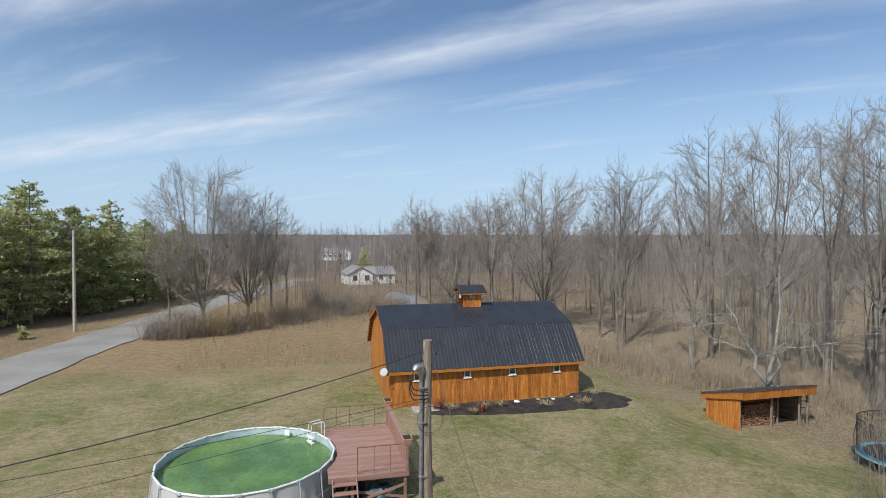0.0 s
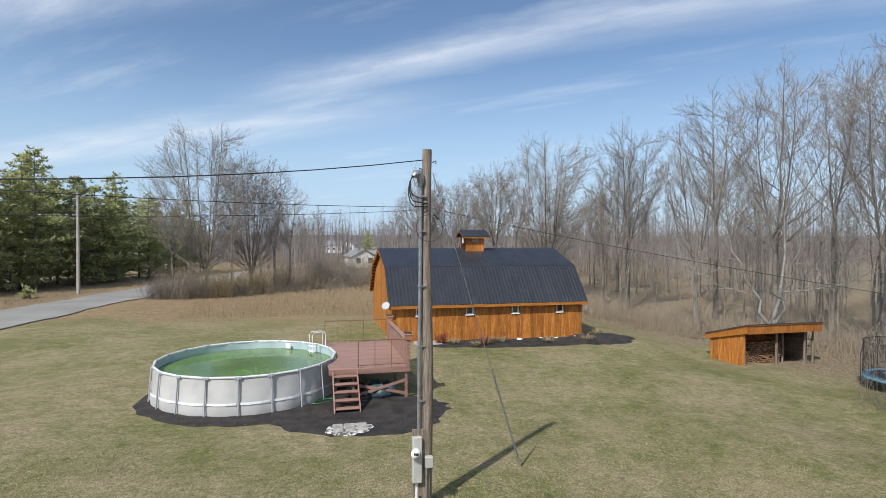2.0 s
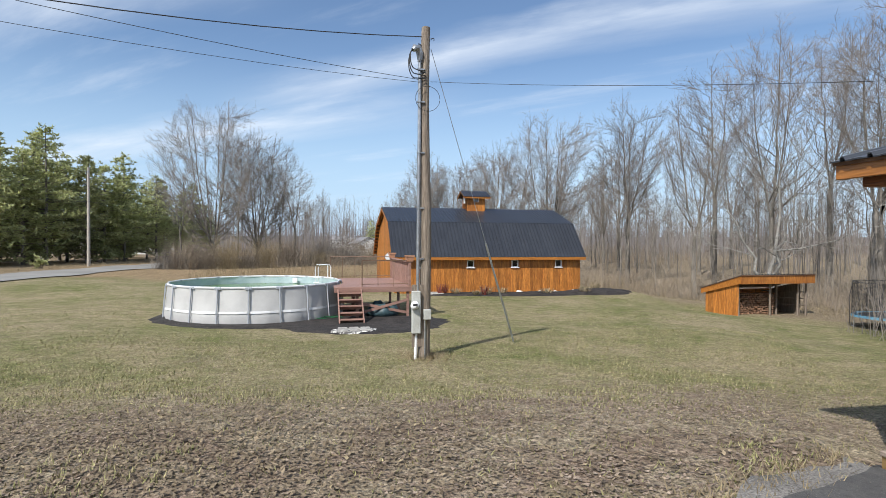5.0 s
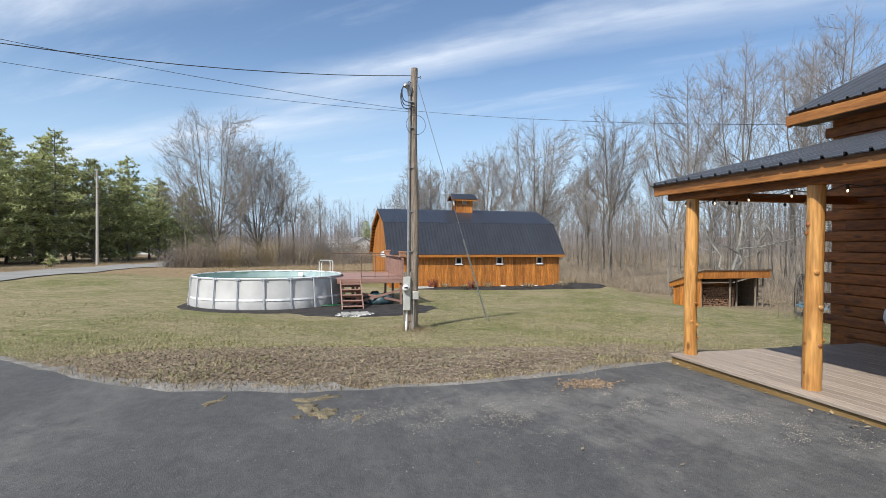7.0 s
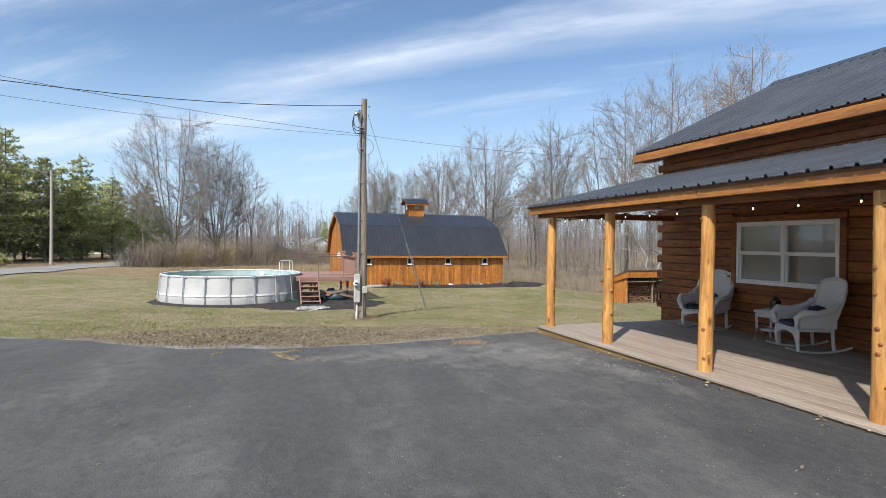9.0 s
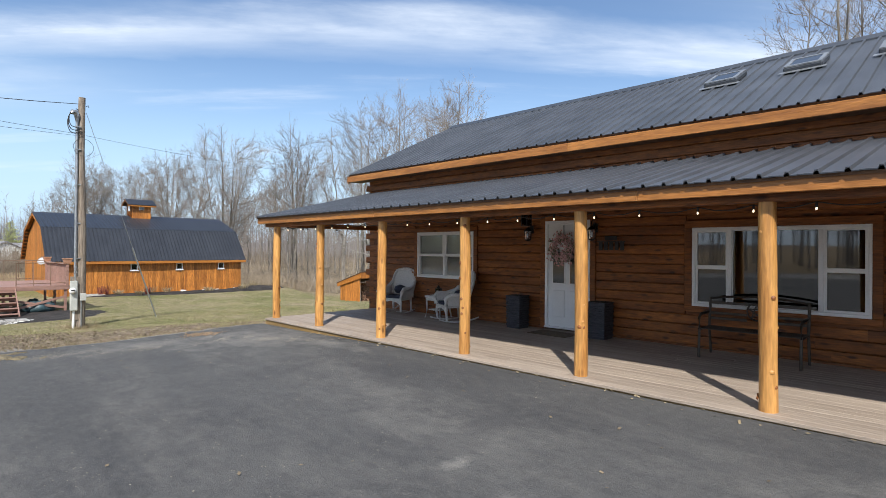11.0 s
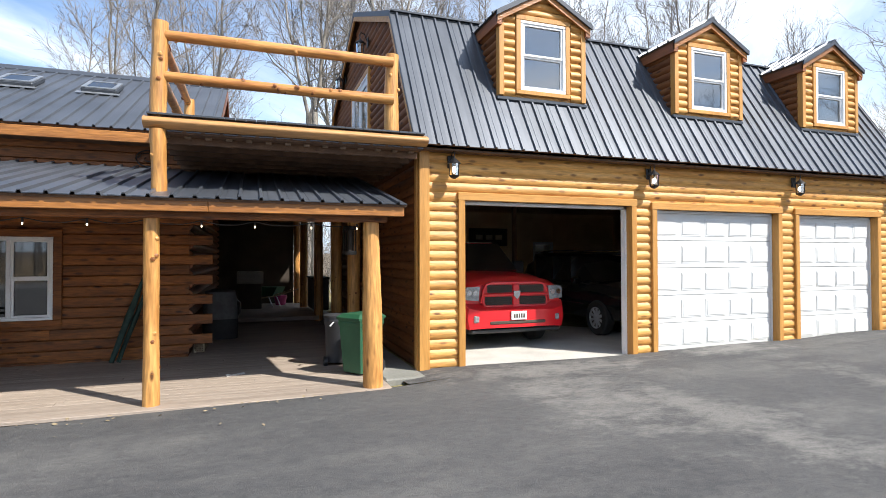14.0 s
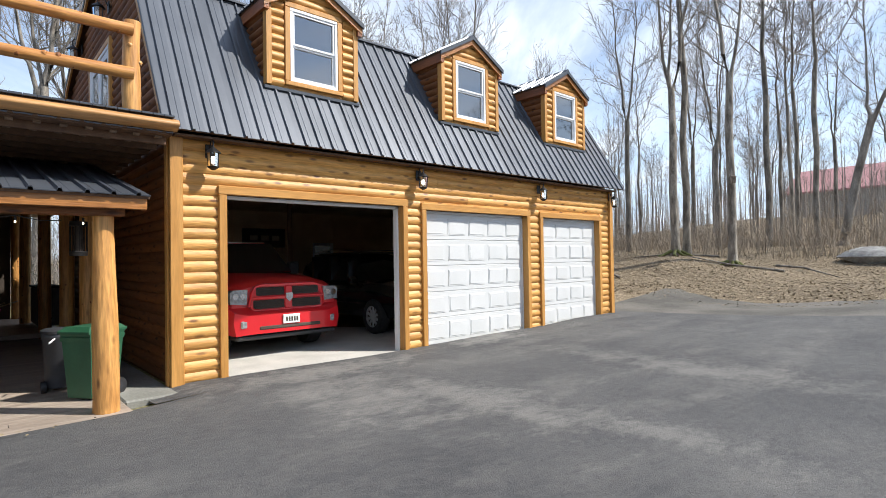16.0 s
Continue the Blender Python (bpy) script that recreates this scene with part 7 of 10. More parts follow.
# ---- porch furniture and fittings
M.update({
    "cushion": mat("navy_cushion", (0.020, 0.024, 0.045), (0.035, 0.04, 0.065), 12, 0.9, fine=0.15, bump=0.3),
    "planter": mat("black_slate_planter", (0.022, 0.024, 0.032), (0.065, 0.069, 0.085), 6, 0.5, bump=0.8, bump_scale=26, stretch=(1, 1, 6), fine=0.3),
    "bench": mat("brown_black_iron", (0.045, 0.036, 0.030), (0.07, 0.056, 0.046), 12, 0.5, metal=0.3, fine=0.2),
    "petal": mat("pink_petals", (0.46, 0.24, 0.25), (0.66, 0.46, 0.44), 14, 0.9, fine=0.2, island=True, vary=0.25),
    "bulb": glow_mat("lit_bulb", (1.0, 0.82, 0.55), 1.5),
    "lamp_glow": glow_mat("lamp_bulb", (1.0, 0.95, 0.85), 2.2),
    "clear": glass_mat("lamp_glass", (0.85, 0.87, 0.88), 0.05),
    "green_bin": mat("green_bin", (0.020, 0.092, 0.045), (0.032, 0.118, 0.060), 3, 0.45, fine=0.06),
    "grey_bin": mat("dark_grey_bin", (0.035, 0.037, 0.042), (0.05, 0.052, 0.058), 3, 0.5, fine=0.08),
    "cover": mat("black_grill_cover", (0.018, 0.018, 0.019), (0.03, 0.03, 0.032), 5, 0.7, bump=0.4, bump_scale=12, fine=0.12),
    "cover2": mat("grey_grill_cover", (0.10, 0.10, 0.103), (0.14, 0.14, 0.143), 5, 0.7, bump=0.4, bump_scale=12, fine=0.12),
    "umbrella": mat("dark_green_canvas", (0.012, 0.035, 0.028), (0.025, 0.055, 0.042), 6, 0.8, fine=0.2),
    "lumber": mat("rough_lumber", (0.30, 0.22, 0.14), (0.42, 0.32, 0.21), 6, 0.8, fine=0.2, island=True, vary=0.2),
})


def rocking_chair(x, y, rz, cushion=True):
    t = thing("rocking_chair", (x, y, DZP), rz, "white wicker rocking chair with a navy cushion", "chair", "rocking chairs on the porch")
    # faces +y in its own space
    t.scale = (1.07, 0.98, 0.96)
    for s in (-1, 1):
        pts = [(s * 0.27, 0.42 - i * 0.105, 0.025 + 0.10 * ((i - 4.2) / 5) ** 2) for i in range(10)]
        part("rocker", Geo().path(pts, 0.018, 6), M["wicker"], t, smooth=60)
        part("front_leg", Geo().path([(s * 0.27, 0.24, 0.04), (s * 0.28, 0.26, 0.22), (s * 0.27, 0.25, 0.40)], [0.024, 0.03, 0.034], 7), M["wicker"], t, smooth=60)
        part("back_leg", Geo().path([(s * 0.25, -0.28, 0.05), (s * 0.25, -0.25, 0.40)], 0.026, 7), M["wicker"], t, smooth=60)
        arm = [(s * 0.29, 0.27, 0.40), (s * 0.33, 0.30, 0.56), (s * 0.34, 0.22, 0.64), (s * 0.34, 0.0, 0.63), (s * 0.33, -0.22, 0.70), (s * 0.30, -0.31, 0.80)]
        part("arm", Geo().path(arm, [0.04, 0.05, 0.055, 0.05, 0.05, 0.04], 8), M["wicker"], t, smooth=60)
        part("side_panel", Geo().prism([(0.25, 0.40), (0.25, 0.60), (-0.28, 0.66), (-0.28, 0.40)], "x", s * 0.30 - 0.012, s * 0.30 + 0.012), M["wicker"], t)
    part("seat", Geo().bev(-0.28, -0.28, 0.34, 0.28, 0.28, 0.40, 0.02), M["wicker"], t)
    apron = [(-0.27, 0.40), (0.27, 0.40), (0.27, 0.22), (0.18, 0.30), (0.0, 0.335), (-0.18, 0.30), (-0.27, 0.22)]
    part("apron", Geo().prism(apron, "y", 0.255, 0.28), M["wicker"], t)
    n = 14
    g = Geo()
    rows = []
    for i in range(7):
        z = 0.40 + 0.70 * i / 6
        half = [0.26, 0.28, 0.30, 0.315, 0.315, 0.30, 0.25][i]
        for j in range(n + 1):
            u = -1 + 2 * j / n
            yy = -0.28 - 0.20 * i / 6 + 0.05 * u * u
            zz = z + (0.05 * (1 - u * u) if i == 6 else 0)
            rows.append((half * u, yy, zz))
    k = n + 1
    fs = [(i * k + j, i * k + j + 1, (i + 1) * k + j + 1, (i + 1) * k + j) for i in range(6) for j in range(n)]
    g.add(rows, fs)
    g.add([(x2, y2 - 0.03, z2) for x2, y2, z2 in rows], [f[::-1] for f in fs])
    part("backrest", g, M["wicker"], t, "woven fan-shaped back", smooth=50)
    rim = [rows[i * k] for i in range(7)] + [rows[6 * k + j] for j in range(1, n)] + [rows[i * k + n] for i in range(6, -1, -1)]
    part("back_rim", Geo().path(rim, 0.03, 7), M["wicker"], t, smooth=60)
    if cushion:
        part("seat_cushion", Geo().bev(-0.25, -0.22, 0.40, 0.25, 0.26, 0.47, 0.03), M["cushion"], t, "navy seat cushion", smooth=40)
        g = Geo(); g.lathe([(0.02, 0.0), (0.11, 0.03), (0.145, 0.09), (0.145, 0.14), (0.11, 0.20), (0.02, 0.235)], 14)
        part("pillow", g, M["cushion"], t, "round dark pillow", smooth=60, m=pose(0.02, -0.2, 0.49, 0, 0, 0))
    return t


rocking_chair(2.47, -1.32, 106)
rocking_chair(2.30, -3.44, 66)
tb = thing("side_table", (2.62, -2.68, DZP), 8, "small white wicker side table", "table")
part("top", Geo().bev(-0.24, -0.24, 0.47, 0.24, 0.24, 0.52, 0.02), M["wicker"], tb)
part("apron", Geo().bev(-0.21, -0.21, 0.40, 0.21, 0.21, 0.47, 0.01), M["wicker"], tb)
part("shelf", Geo().bev(-0.17, -0.17, 0.17, 0.17, 0.17, 0.20, 0.01), M["wicker"], tb)
for sx in (-1, 1):
    for sy in (-1, 1):
        part("leg", Geo().path([(sx * 0.22, sy * 0.22, 0), (sx * 0.19, sy * 0.19, 0.2), (sx * 0.2, sy * 0.2, 0.45)], 0.022, 7), M["wicker"], tb, smooth=60)
lt = thing("lantern", (2.62, -2.68, DZP + 0.52), 0, "small dark metal lantern on the side table", "lantern")
part("base", Geo().bev(-0.06, -0.06, 0, 0.06, 0.06, 0.02, 0.005), M["iron"], lt)
for sx in (-1, 1):
    for sy in (-1, 1):
        part("bar", Geo().box(sx * 0.05 - 0.006, sy * 0.05 - 0.006, 0.02, sx * 0.05 + 0.006, sy * 0.05 + 0.006, 0.16), M["iron"], lt)
part("roof", Geo().lathe([(0.085, 0.16), (0.04, 0.21), (0.012, 0.235)], 4), M["iron"], lt)
part("ring", Geo().path([(0.025 * math.cos(a), 0, 0.255 + 0.025 * math.sin(a)) for a in np.linspace(0, 6.28, 12)[:-1]], 0.004, 4, closed=True), M["iron"], lt)
part("pane", Geo().box(-0.045, -0.045, 0.025, 0.045, 0.045, 0.155), M["clear"], lt)


def planter(x, y):
    t = thing("planter", (x, y, DZP), 0, "tall square black slate-textured planter", "planter", "planters beside the door")
    t.scale = (0.84, 0.84, 0.86)
    for i in range(15):
        z = i * 0.05
        w = 0.19 + 0.012 * i / 14 + 0.012 * (i % 2)
        part("course", Geo().bev(-w, -w, z, w, w, z + 0.05, 0.006), M["planter"], t)
    part("rim", Geo().bev(-0.215, -0.215, 0.75, 0.215, 0.215, 0.775, 0.008), M["planter"], t)
    part("soil", Geo().box(-0.19, -0.19, 0.74, 0.2, 0.2, 0.778), M["mulch"], t)


planter(2.66, -4.98)
planter(2.66, -6.86)
part("doormat_base", Geo().bev(2.2, -6.4, 0.061, 2.72, -5.55, 0.072, 0.004), mat("brown_coir", (0.10, 0.075, 0.05), (0.18, 0.13, 0.08), 30, 0.95, fine=0.3, bump=0.5), thing("doormat", label="brown coir doormat before the door", category="doormat"))

# iron garden bench with a round medallion
bench = thing("garden_bench", (2.42, -9.42, DZP), 0, "dark iron garden bench with a round medallion", "bench")
hw = 0.66
for s in (-1, 1):
    yy = s * hw
    part("leg", Geo().path([(-0.24, yy, 0), (-0.22, yy, 0.42), (-0.22, yy, 0.60), (-0.16, yy, 0.65), (0.16, yy, 0.66)], 0.02, 6), M["bench"], bench, smooth=60)
    part("leg", Geo().path([(0.28, yy, 0), (0.20, yy, 0.42), (0.26, yy, 0.88)], 0.02, 6), M["bench"], bench, smooth=60)
    part("side_bar", Geo().path([(-0.22, yy, 0.42), (0.20, yy, 0.42)], 0.016, 6), M["bench"], bench)
for i in range(6):
    part("slat", Geo().bev(-0.23 + i * 0.075, -hw, 0.43, -0.175 + i * 0.075, hw, 0.445, 0.004), M["bench"], bench)
for z, dx in ((0.54, 0.215), (0.62, 0.225), (0.78, 0.245)):
    for a, b in ((-hw, -0.13), (0.13, hw)):
        part("back_slat", Geo().bev(dx, a, z, dx + 0.014, b, z + 0.04, 0.004), M["bench"], bench)
part("top_rail", Geo().path([(0.265, yy, 0.86 + 0.06 * (1 - (yy / hw) ** 2)) for yy in np.linspace(-hw, hw, 13)], 0.018, 6), M["bench"], bench, smooth=60)
part("medallion", Geo().path([(0.235, 0.13 * math.cos(a), 0.70 + 0.13 * math.sin(a)) for a in np.linspace(0, 6.283, 21)[:-1]], 0.014, 6, closed=True), M["bench"], bench, "round cast medallion", smooth=60)
for j in range(5):
    a = math.pi / 2 + j * 2 * math.pi / 5
    b = a + 4 * math.pi / 5
    part("star_bar", Geo().tube((0.235, 0.12 * math.cos(a), 0.70 + 0.12 * math.sin(a)), (0.235, 0.12 * math.cos(b), 0.70 + 0.12 * math.sin(b)), 0.01, n=5), M["bench"], bench)

# wreath on the door
wreath = thing("door_wreath", (WX - 0.06, -5.93, 1.70), label="wreath of pale pink flowers on the door", category="wreath")
g, gt, rnd = Geo(), Geo(), random.Random(17)
for i in range(330):
    a, r = rnd.uniform(0, 6.283), rnd.gauss(0.20, 0.055)
    c = Vector((-0.03 - rnd.random() * 0.08, r * math.cos(a), r * math.sin(a) * 1.05))
    for k in range(3):
        t = rnd.uniform(0, 6.28)
        u = Vector((rnd.uniform(-.5, .5), math.cos(t), math.sin(t))) * 0.026
        w = Vector((rnd.uniform(-.6, .6), -math.sin(t), math.cos(t))) * 0.018
        (g if rnd.random() < 0.75 else gt).quad(c, c + u + w, c + u * 1.7, c + u - w)
tagged(part("flower_ring", g, M["petal"], wreath), kind="stuff")
part("leaves", gt, mat("dusty_green", (0.10, 0.11, 0.07), (0.18, 0.19, 0.13), 9, 0.9), wreath)
part("ring", Geo().path([(-0.02, 0.2 * math.cos(a), 0.2 * math.sin(a)) for a in np.linspace(0, 6.283, 21)[:-1]], 0.025, 6, closed=True), M["grey_wood"], wreath)
part("hanger", Geo().box(-0.006, -0.012, 0.2, 0.004, 0.012, 0.46), M["steel"], wreath)
# cut-out sign beside the door: an emblem and a row of letter-sized bars
sign = thing("wall_sign", (WX - 0.09, -6.95, 1.80), label="black cut-out metal sign on the log wall", category="sign")
for i in range(5):
    part("bar", Geo().bev(-0.006, -0.26 + i * 0.106, -0.13, 0.006, -0.185 + i * 0.106, 0.02, 0.003), M["iron"], sign)
part("bar", Geo().bev(-0.004, -0.12, 0.05, 0.006, 0.12, 0.13, 0.003), M["iron"], sign)
part("strip", Geo().box(-0.003, -0.28, 0.02, 0.005, 0.28, 0.035), M["iron"], sign)


def wall_lantern(x, y, z, out, name="wall_lantern", s=1.0, lit=True, label="dark metal wall lantern with a clear shade", group="lanterns"):
    """out: degrees, the way it faces; 180 is towards -x."""
    t = thing(name, (x, y, z), out, label, "lantern", group)
    part("plate", Geo().bev(0, -0.055 * s, -0.06 * s, 0.02, 0.055 * s, 0.12 * s, 0.006), M["iron"], t)
    part("arm", Geo().path([(0.02, 0, 0.05 * s), (0.06 * s, 0, 0.16 * s), (0.12 * s, 0, 0.19 * s), (0.15 * s, 0, 0.14 * s), (0.14 * s, 0, 0.06 * s)], 0.009 * s, 6), M["iron"], t, smooth=60)
    part("cap", Geo().lathe([(0.10 * s, 0.0), (0.075 * s, 0.03 * s), (0.03 * s, 0.065 * s), (0.012 * s, 0.085 * s)], 12, (0.14 * s, 0, -0.01 * s)), M["iron"], t, smooth=40)
    part("shade", Geo().lathe([(0.072 * s, 0.0), (0.062 * s, -0.17 * s)], 8, (0.14 * s, 0, -0.012 * s)), M["clear"], t, "clear glass shade")
    for j in range(4):
        a = math.pi / 4 + j * math.pi / 2
        part("rib", Geo().tube((0.14 * s + 0.076 * s * math.cos(a), 0.076 * s * math.sin(a), -0.01 * s), (0.14 * s + 0.066 * s * math.cos(a), 0.066 * s * math.sin(a), -0.19 * s), 0.006 * s, n=4), M["iron"], t)
    part("base", Geo().lathe([(0.075 * s, 0.0), (0.06 * s, -0.02 * s), (0.02 * s, -0.045 * s)], 12, (0.14 * s, 0, -0.185 * s)), M["iron"], t, smooth=40)
    part("bulb", Geo().lathe([(0.015 * s, -0.05 * s), (0.034 * s, -0.085 * s), (0.034 * s, -0.115 * s), (0.012 * s, -0.15 * s)], 10, (0.14 * s, 0, 0)), M["lamp_glow"] if lit else M["white"], t, smooth=60)
    return t


wall_lantern(WX - 0.06, -5.16, 2.06, 180, s=0.95, lit=False, group="lanterns by the front door")
wall_lantern(WX - 0.06, -6.62, 2.06, 180, s=0.95, lit=False, group="lanterns by the front door")
for yy in (-16.46, -20.06, -23.46, -26.34):
    wall_lantern(GX0 - 0.03, yy, 3.10, 180, s=1.02, group="lanterns on the garage front")
wall_lantern(4.12, GY0 + 0.03, 6.2, 90, s=1.2, lit=False, group="lanterns by the balcony door")
wall_lantern(6.95, GY0 + 0.03, 6.3, 90, s=1.2, lit=False, group="lanterns by the balcony door")
pend = thing("pendant_lantern", (1.35, -6.15, 2.18), label="square dark pendant lantern under the porch roof", category="lantern")
part("chain", Geo().tube((0, 0, 0.2), (0, 0, 0.62), 0.006, n=4), M["iron"], pend)
part("cap", Geo().lathe([(0.10, 0.12), (0.05, 0.17), (0.01, 0.2)], 4), M["iron"], pend)
for sx in (-1, 1):
    for sy in (-1, 1):
        part("bar", Geo().box(sx * 0.06 - 0.007, sy * 0.06 - 0.007, -0.08, sx * 0.06 + 0.007, sy * 0.06 + 0.007, 0.125), M["iron"], pend)
part("shade", Geo().box(-0.055, -0.055, -0.075, 0.055, 0.055, 0.12), M["clear"], pend)
part("base", Geo().bev(-0.07, -0.07, -0.1, 0.07, 0.07, -0.08, 0.005), M["iron"], pend)

# string of bulbs along the header beam
lights = thing("string_lights", label="string of lit bulbs along the porch beam", category="string lights")
rnd = random.Random(31)
pts = []
y = 0.1
while y > -15.0:
    pts.append(y)
    y -= rnd.uniform(0.55, 0.68)
line = []
for a, b in zip(pts, pts[1:]):
    line += [(-0.07, a + (b - a) * t, 2.155 - 0.05 * math.sin(math.pi * t)) for t in (0, 0.33, 0.66)]
part("cord", Geo().path(line, 0.006, 4), M["wire"], lights)
for y in pts:
    part("socket", Geo().lathe([(0.012, 0.0), (0.014, -0.035), (0.012, -0.045)], 8), M["black"], lights, m=pose(-0.07, y, 2.15))
    part("bulb", Geo().lathe([(0.006, 0.0), (0.010, -0.012), (0.010, -0.020), (0.004, -0.03)], 8), M["bulb"], lights, "small lit bulb", smooth=60, m=pose(-0.07, y, 2.105))
for x in (0.35, 0.62, 0.75, 1.6):
    part("bulb", Geo().lathe([(0.010, 0.0), (0.022, -0.022), (0.022, -0.036), (0.006, -0.055)], 8), M["black"], lights, smooth=60, m=pose(x, 0.06, 2.17))

# breezeway things
def wheelie_bin(x, y, rz, material, name, label, w=0.25, d=0.30, h=0.96):
    t = thing(name, (x, y, DZP), rz, label, "bin")
    g = Geo()
    for (w0, d0, z0), (w1, d1, z1) in (((w * 0.82, d * 0.75, 0.03), (w, d * 0.93, h * 0.80)), ((w * 1.04, d * 0.97, h * 0.80), (w * 1.06, d, h * 0.86)), ((w * 1.02, d * 0.95, h * 0.86), (w * 1.08, d * 1.02, h * 0.91))):
        pts = [(sx * ww, sy * dd, zz) for ww, dd, zz in ((w0, d0, z0), (w1, d1, z1)) for sx, sy in ((-1, -1), (1, -1), (1, 1), (-1, 1))]
        g.add(pts, [(3, 2, 1, 0), (0, 1, 5, 4), (1, 2, 6, 5), (2, 3, 7, 6), (3, 0, 4, 7), (4, 5, 6, 7)])
    part("body", g, material, t)
    g = Geo()
    pts = [(sx * w * k, sy * d * k, z) for k, z in ((1.1, h * 0.91), (1.1, h * 0.94), (0.85, h)) for sx, sy in ((-1, -1), (1, -1), (1, 1), (-1, 1))]
    g.add(pts, [(0, 1, 5, 4), (1, 2, 6, 5), (2, 3, 7, 6), (3, 0, 4, 7), (4, 5, 9, 8), (5, 6, 10, 9), (6, 7, 11, 10), (7, 4, 8, 11), (8, 9, 10, 11)])
    part("lid", g, material, t)
    part("handle", Geo().path([(-w * 0.8, d * 1.05, h * 0.88), (-w * 0.8, d * 1.2, h * 0.9), (w * 0.8, d * 1.2, h * 0.9), (w * 0.8, d * 1.05, h * 0.88)], 0.016, 6), material, t)
    for s in (-1, 1):
        wh = part("wheel", Geo().tube((s * w * 0.80, d * 0.74, 0.10), (s * w * 1.02, d * 0.74, 0.10), 0.10, n=16), M["black"], t, smooth=40)
        part("hub", Geo().tube((s * w * 1.0, d * 0.74, 0.10), (s * w * 1.05, d * 0.74, 0.10), 0.04, n=10), M["grey_bin"], wh)


wheelie_bin(0.70, -15.16, 215, M["green_bin"], "recycling_bin", "tall green wheeled bin behind the log post", 0.205, 0.25, 0.86)
bb = thing("rubbish_bin", (1.45, -14.92, DZP), 0, "dark grey round wheeled rubbish bin", "bin")
bb.scale = (0.88, 0.88, 0.92)
part("body", Geo().lathe([(0.17, 0.05), (0.185, 0.10), (0.215, 0.70), (0.228, 0.72), (0.228, 0.77), (0.22, 0.79)], 20), M["grey_bin"], bb, smooth=40)
part("rim", Geo().lathe([(0.235, 0.79), (0.24, 0.83), (0.21, 0.85)], 20), M["grey_bin"], bb, smooth=40)
part("strap", Geo().path([(-0.3, 0.1, 0.74), (-0.45, 0.18, 0.70)], 0.012, 5), M["white"], bb)
for s in (-1, 1):
    part("wheel", Geo().tube((-0.10, s * 0.18, 0.08), (-0.10, s * 0.24, 0.08), 0.08, n=14), M["black"], bb, smooth=40)
gc = thing("covered_grill", (5.0, -13.06, DZP), 4, "gas grill under a black fabric cover", "grill")
g = Geo()
prof = [(0.33, 0.30, 0.02), (0.34, 0.31, 0.42), (0.31, 0.30, 0.86), (0.29, 0.27, 0.97), (0.14, 0.14, 1.02)]
n = 20
for w, d, z in prof:
    for j in range(n):
        a = 2 * math.pi * j / n
        f = 1 / max(abs(math.cos(a)), abs(math.sin(a))) ** 0.92
        g.v.append((d * f * math.cos(a) + 0.02 * noise.noise((a * 2, z * 5, 1)), w * f * math.sin(a), z))
g.f = [(i * n + j, i * n + (j + 1) % n, (i + 1) * n + (j + 1) % n, (i + 1) * n + j) for i in range(4) for j in range(n)] + [tuple(range(4 * n, 5 * n))]
g.c = [0 if i < n else 1 for i in range(len(g.f))]
part("cover", g, [M["cover"], M["cover2"]], gc, smooth=50)
lb = thing("lumber_bundle", (3.35, -12.80, DZP), 0, "short bundle of pale lumber strips on the deck", "lumber")
for i in range(5):
    for j in range(5):
        part("strip", Geo().bev(0, -0.09 + i * 0.036, j * 0.036, 0.9, -0.057 + i * 0.036, 0.033 + j * 0.036, 0.002), M["lumber"], lb)
um = thing("folded_umbrella", (2.78, -11.7, DZP), 0, "folded dark green umbrella and poles leaning on the wall", "umbrella")
for k, (a, b, r) in enumerate((((-0.12, 0.10, 0.02), (0.04, -0.36, 1.45), 0.045), ((-0.05, 0.02, 0.02), (0.06, -0.42, 1.30), 0.035), ((-0.14, -0.02, 0.02), (0.02, -0.50, 1.62), 0.018), ((-0.02, -0.40, 0.0), (0.06, -0.46, 1.55), 0.014))):
    part("canopy" if r > 0.03 else "pole", Geo().path([a, tuple(Vector(a).lerp(Vector(b), 0.5)), b], [r * 0.8, r * 1.2, r * 0.5], 8), M["umbrella"] if r > 0.016 else M["steel"], um, smooth=60)
hz = thing("hanging_heater", (1.31, -15.10, 1.99), 0, "dark cylindrical caged lamp hanging from the beam", "lamp")
part("body", Geo().lathe([(0.10, 0.21), (0.105, 0.16), (0.095, 0.15)], 14), M["iron"], hz, smooth=40)
part("core", Geo().lathe([(0.05, -0.18), (0.05, 0.15)], 10), M["bench"], hz, smooth=40)
part("base", Geo().lathe([(0.095, -0.17), (0.105, -0.18), (0.10, -0.23)], 14), M["iron"], hz, smooth=40)
for j in range(14):
    a = 2 * math.pi * j / 14
    part("bar", Geo().tube((0.095 * math.cos(a), 0.095 * math.sin(a), -0.18), (0.095 * math.cos(a), 0.095 * math.sin(a), 0.16), 0.005, n=4), M["iron"], hz)
part("hook", Geo().tube((0, 0, 0.2), (0, 0, 0.66), 0.006, n=4), M["iron"], hz)
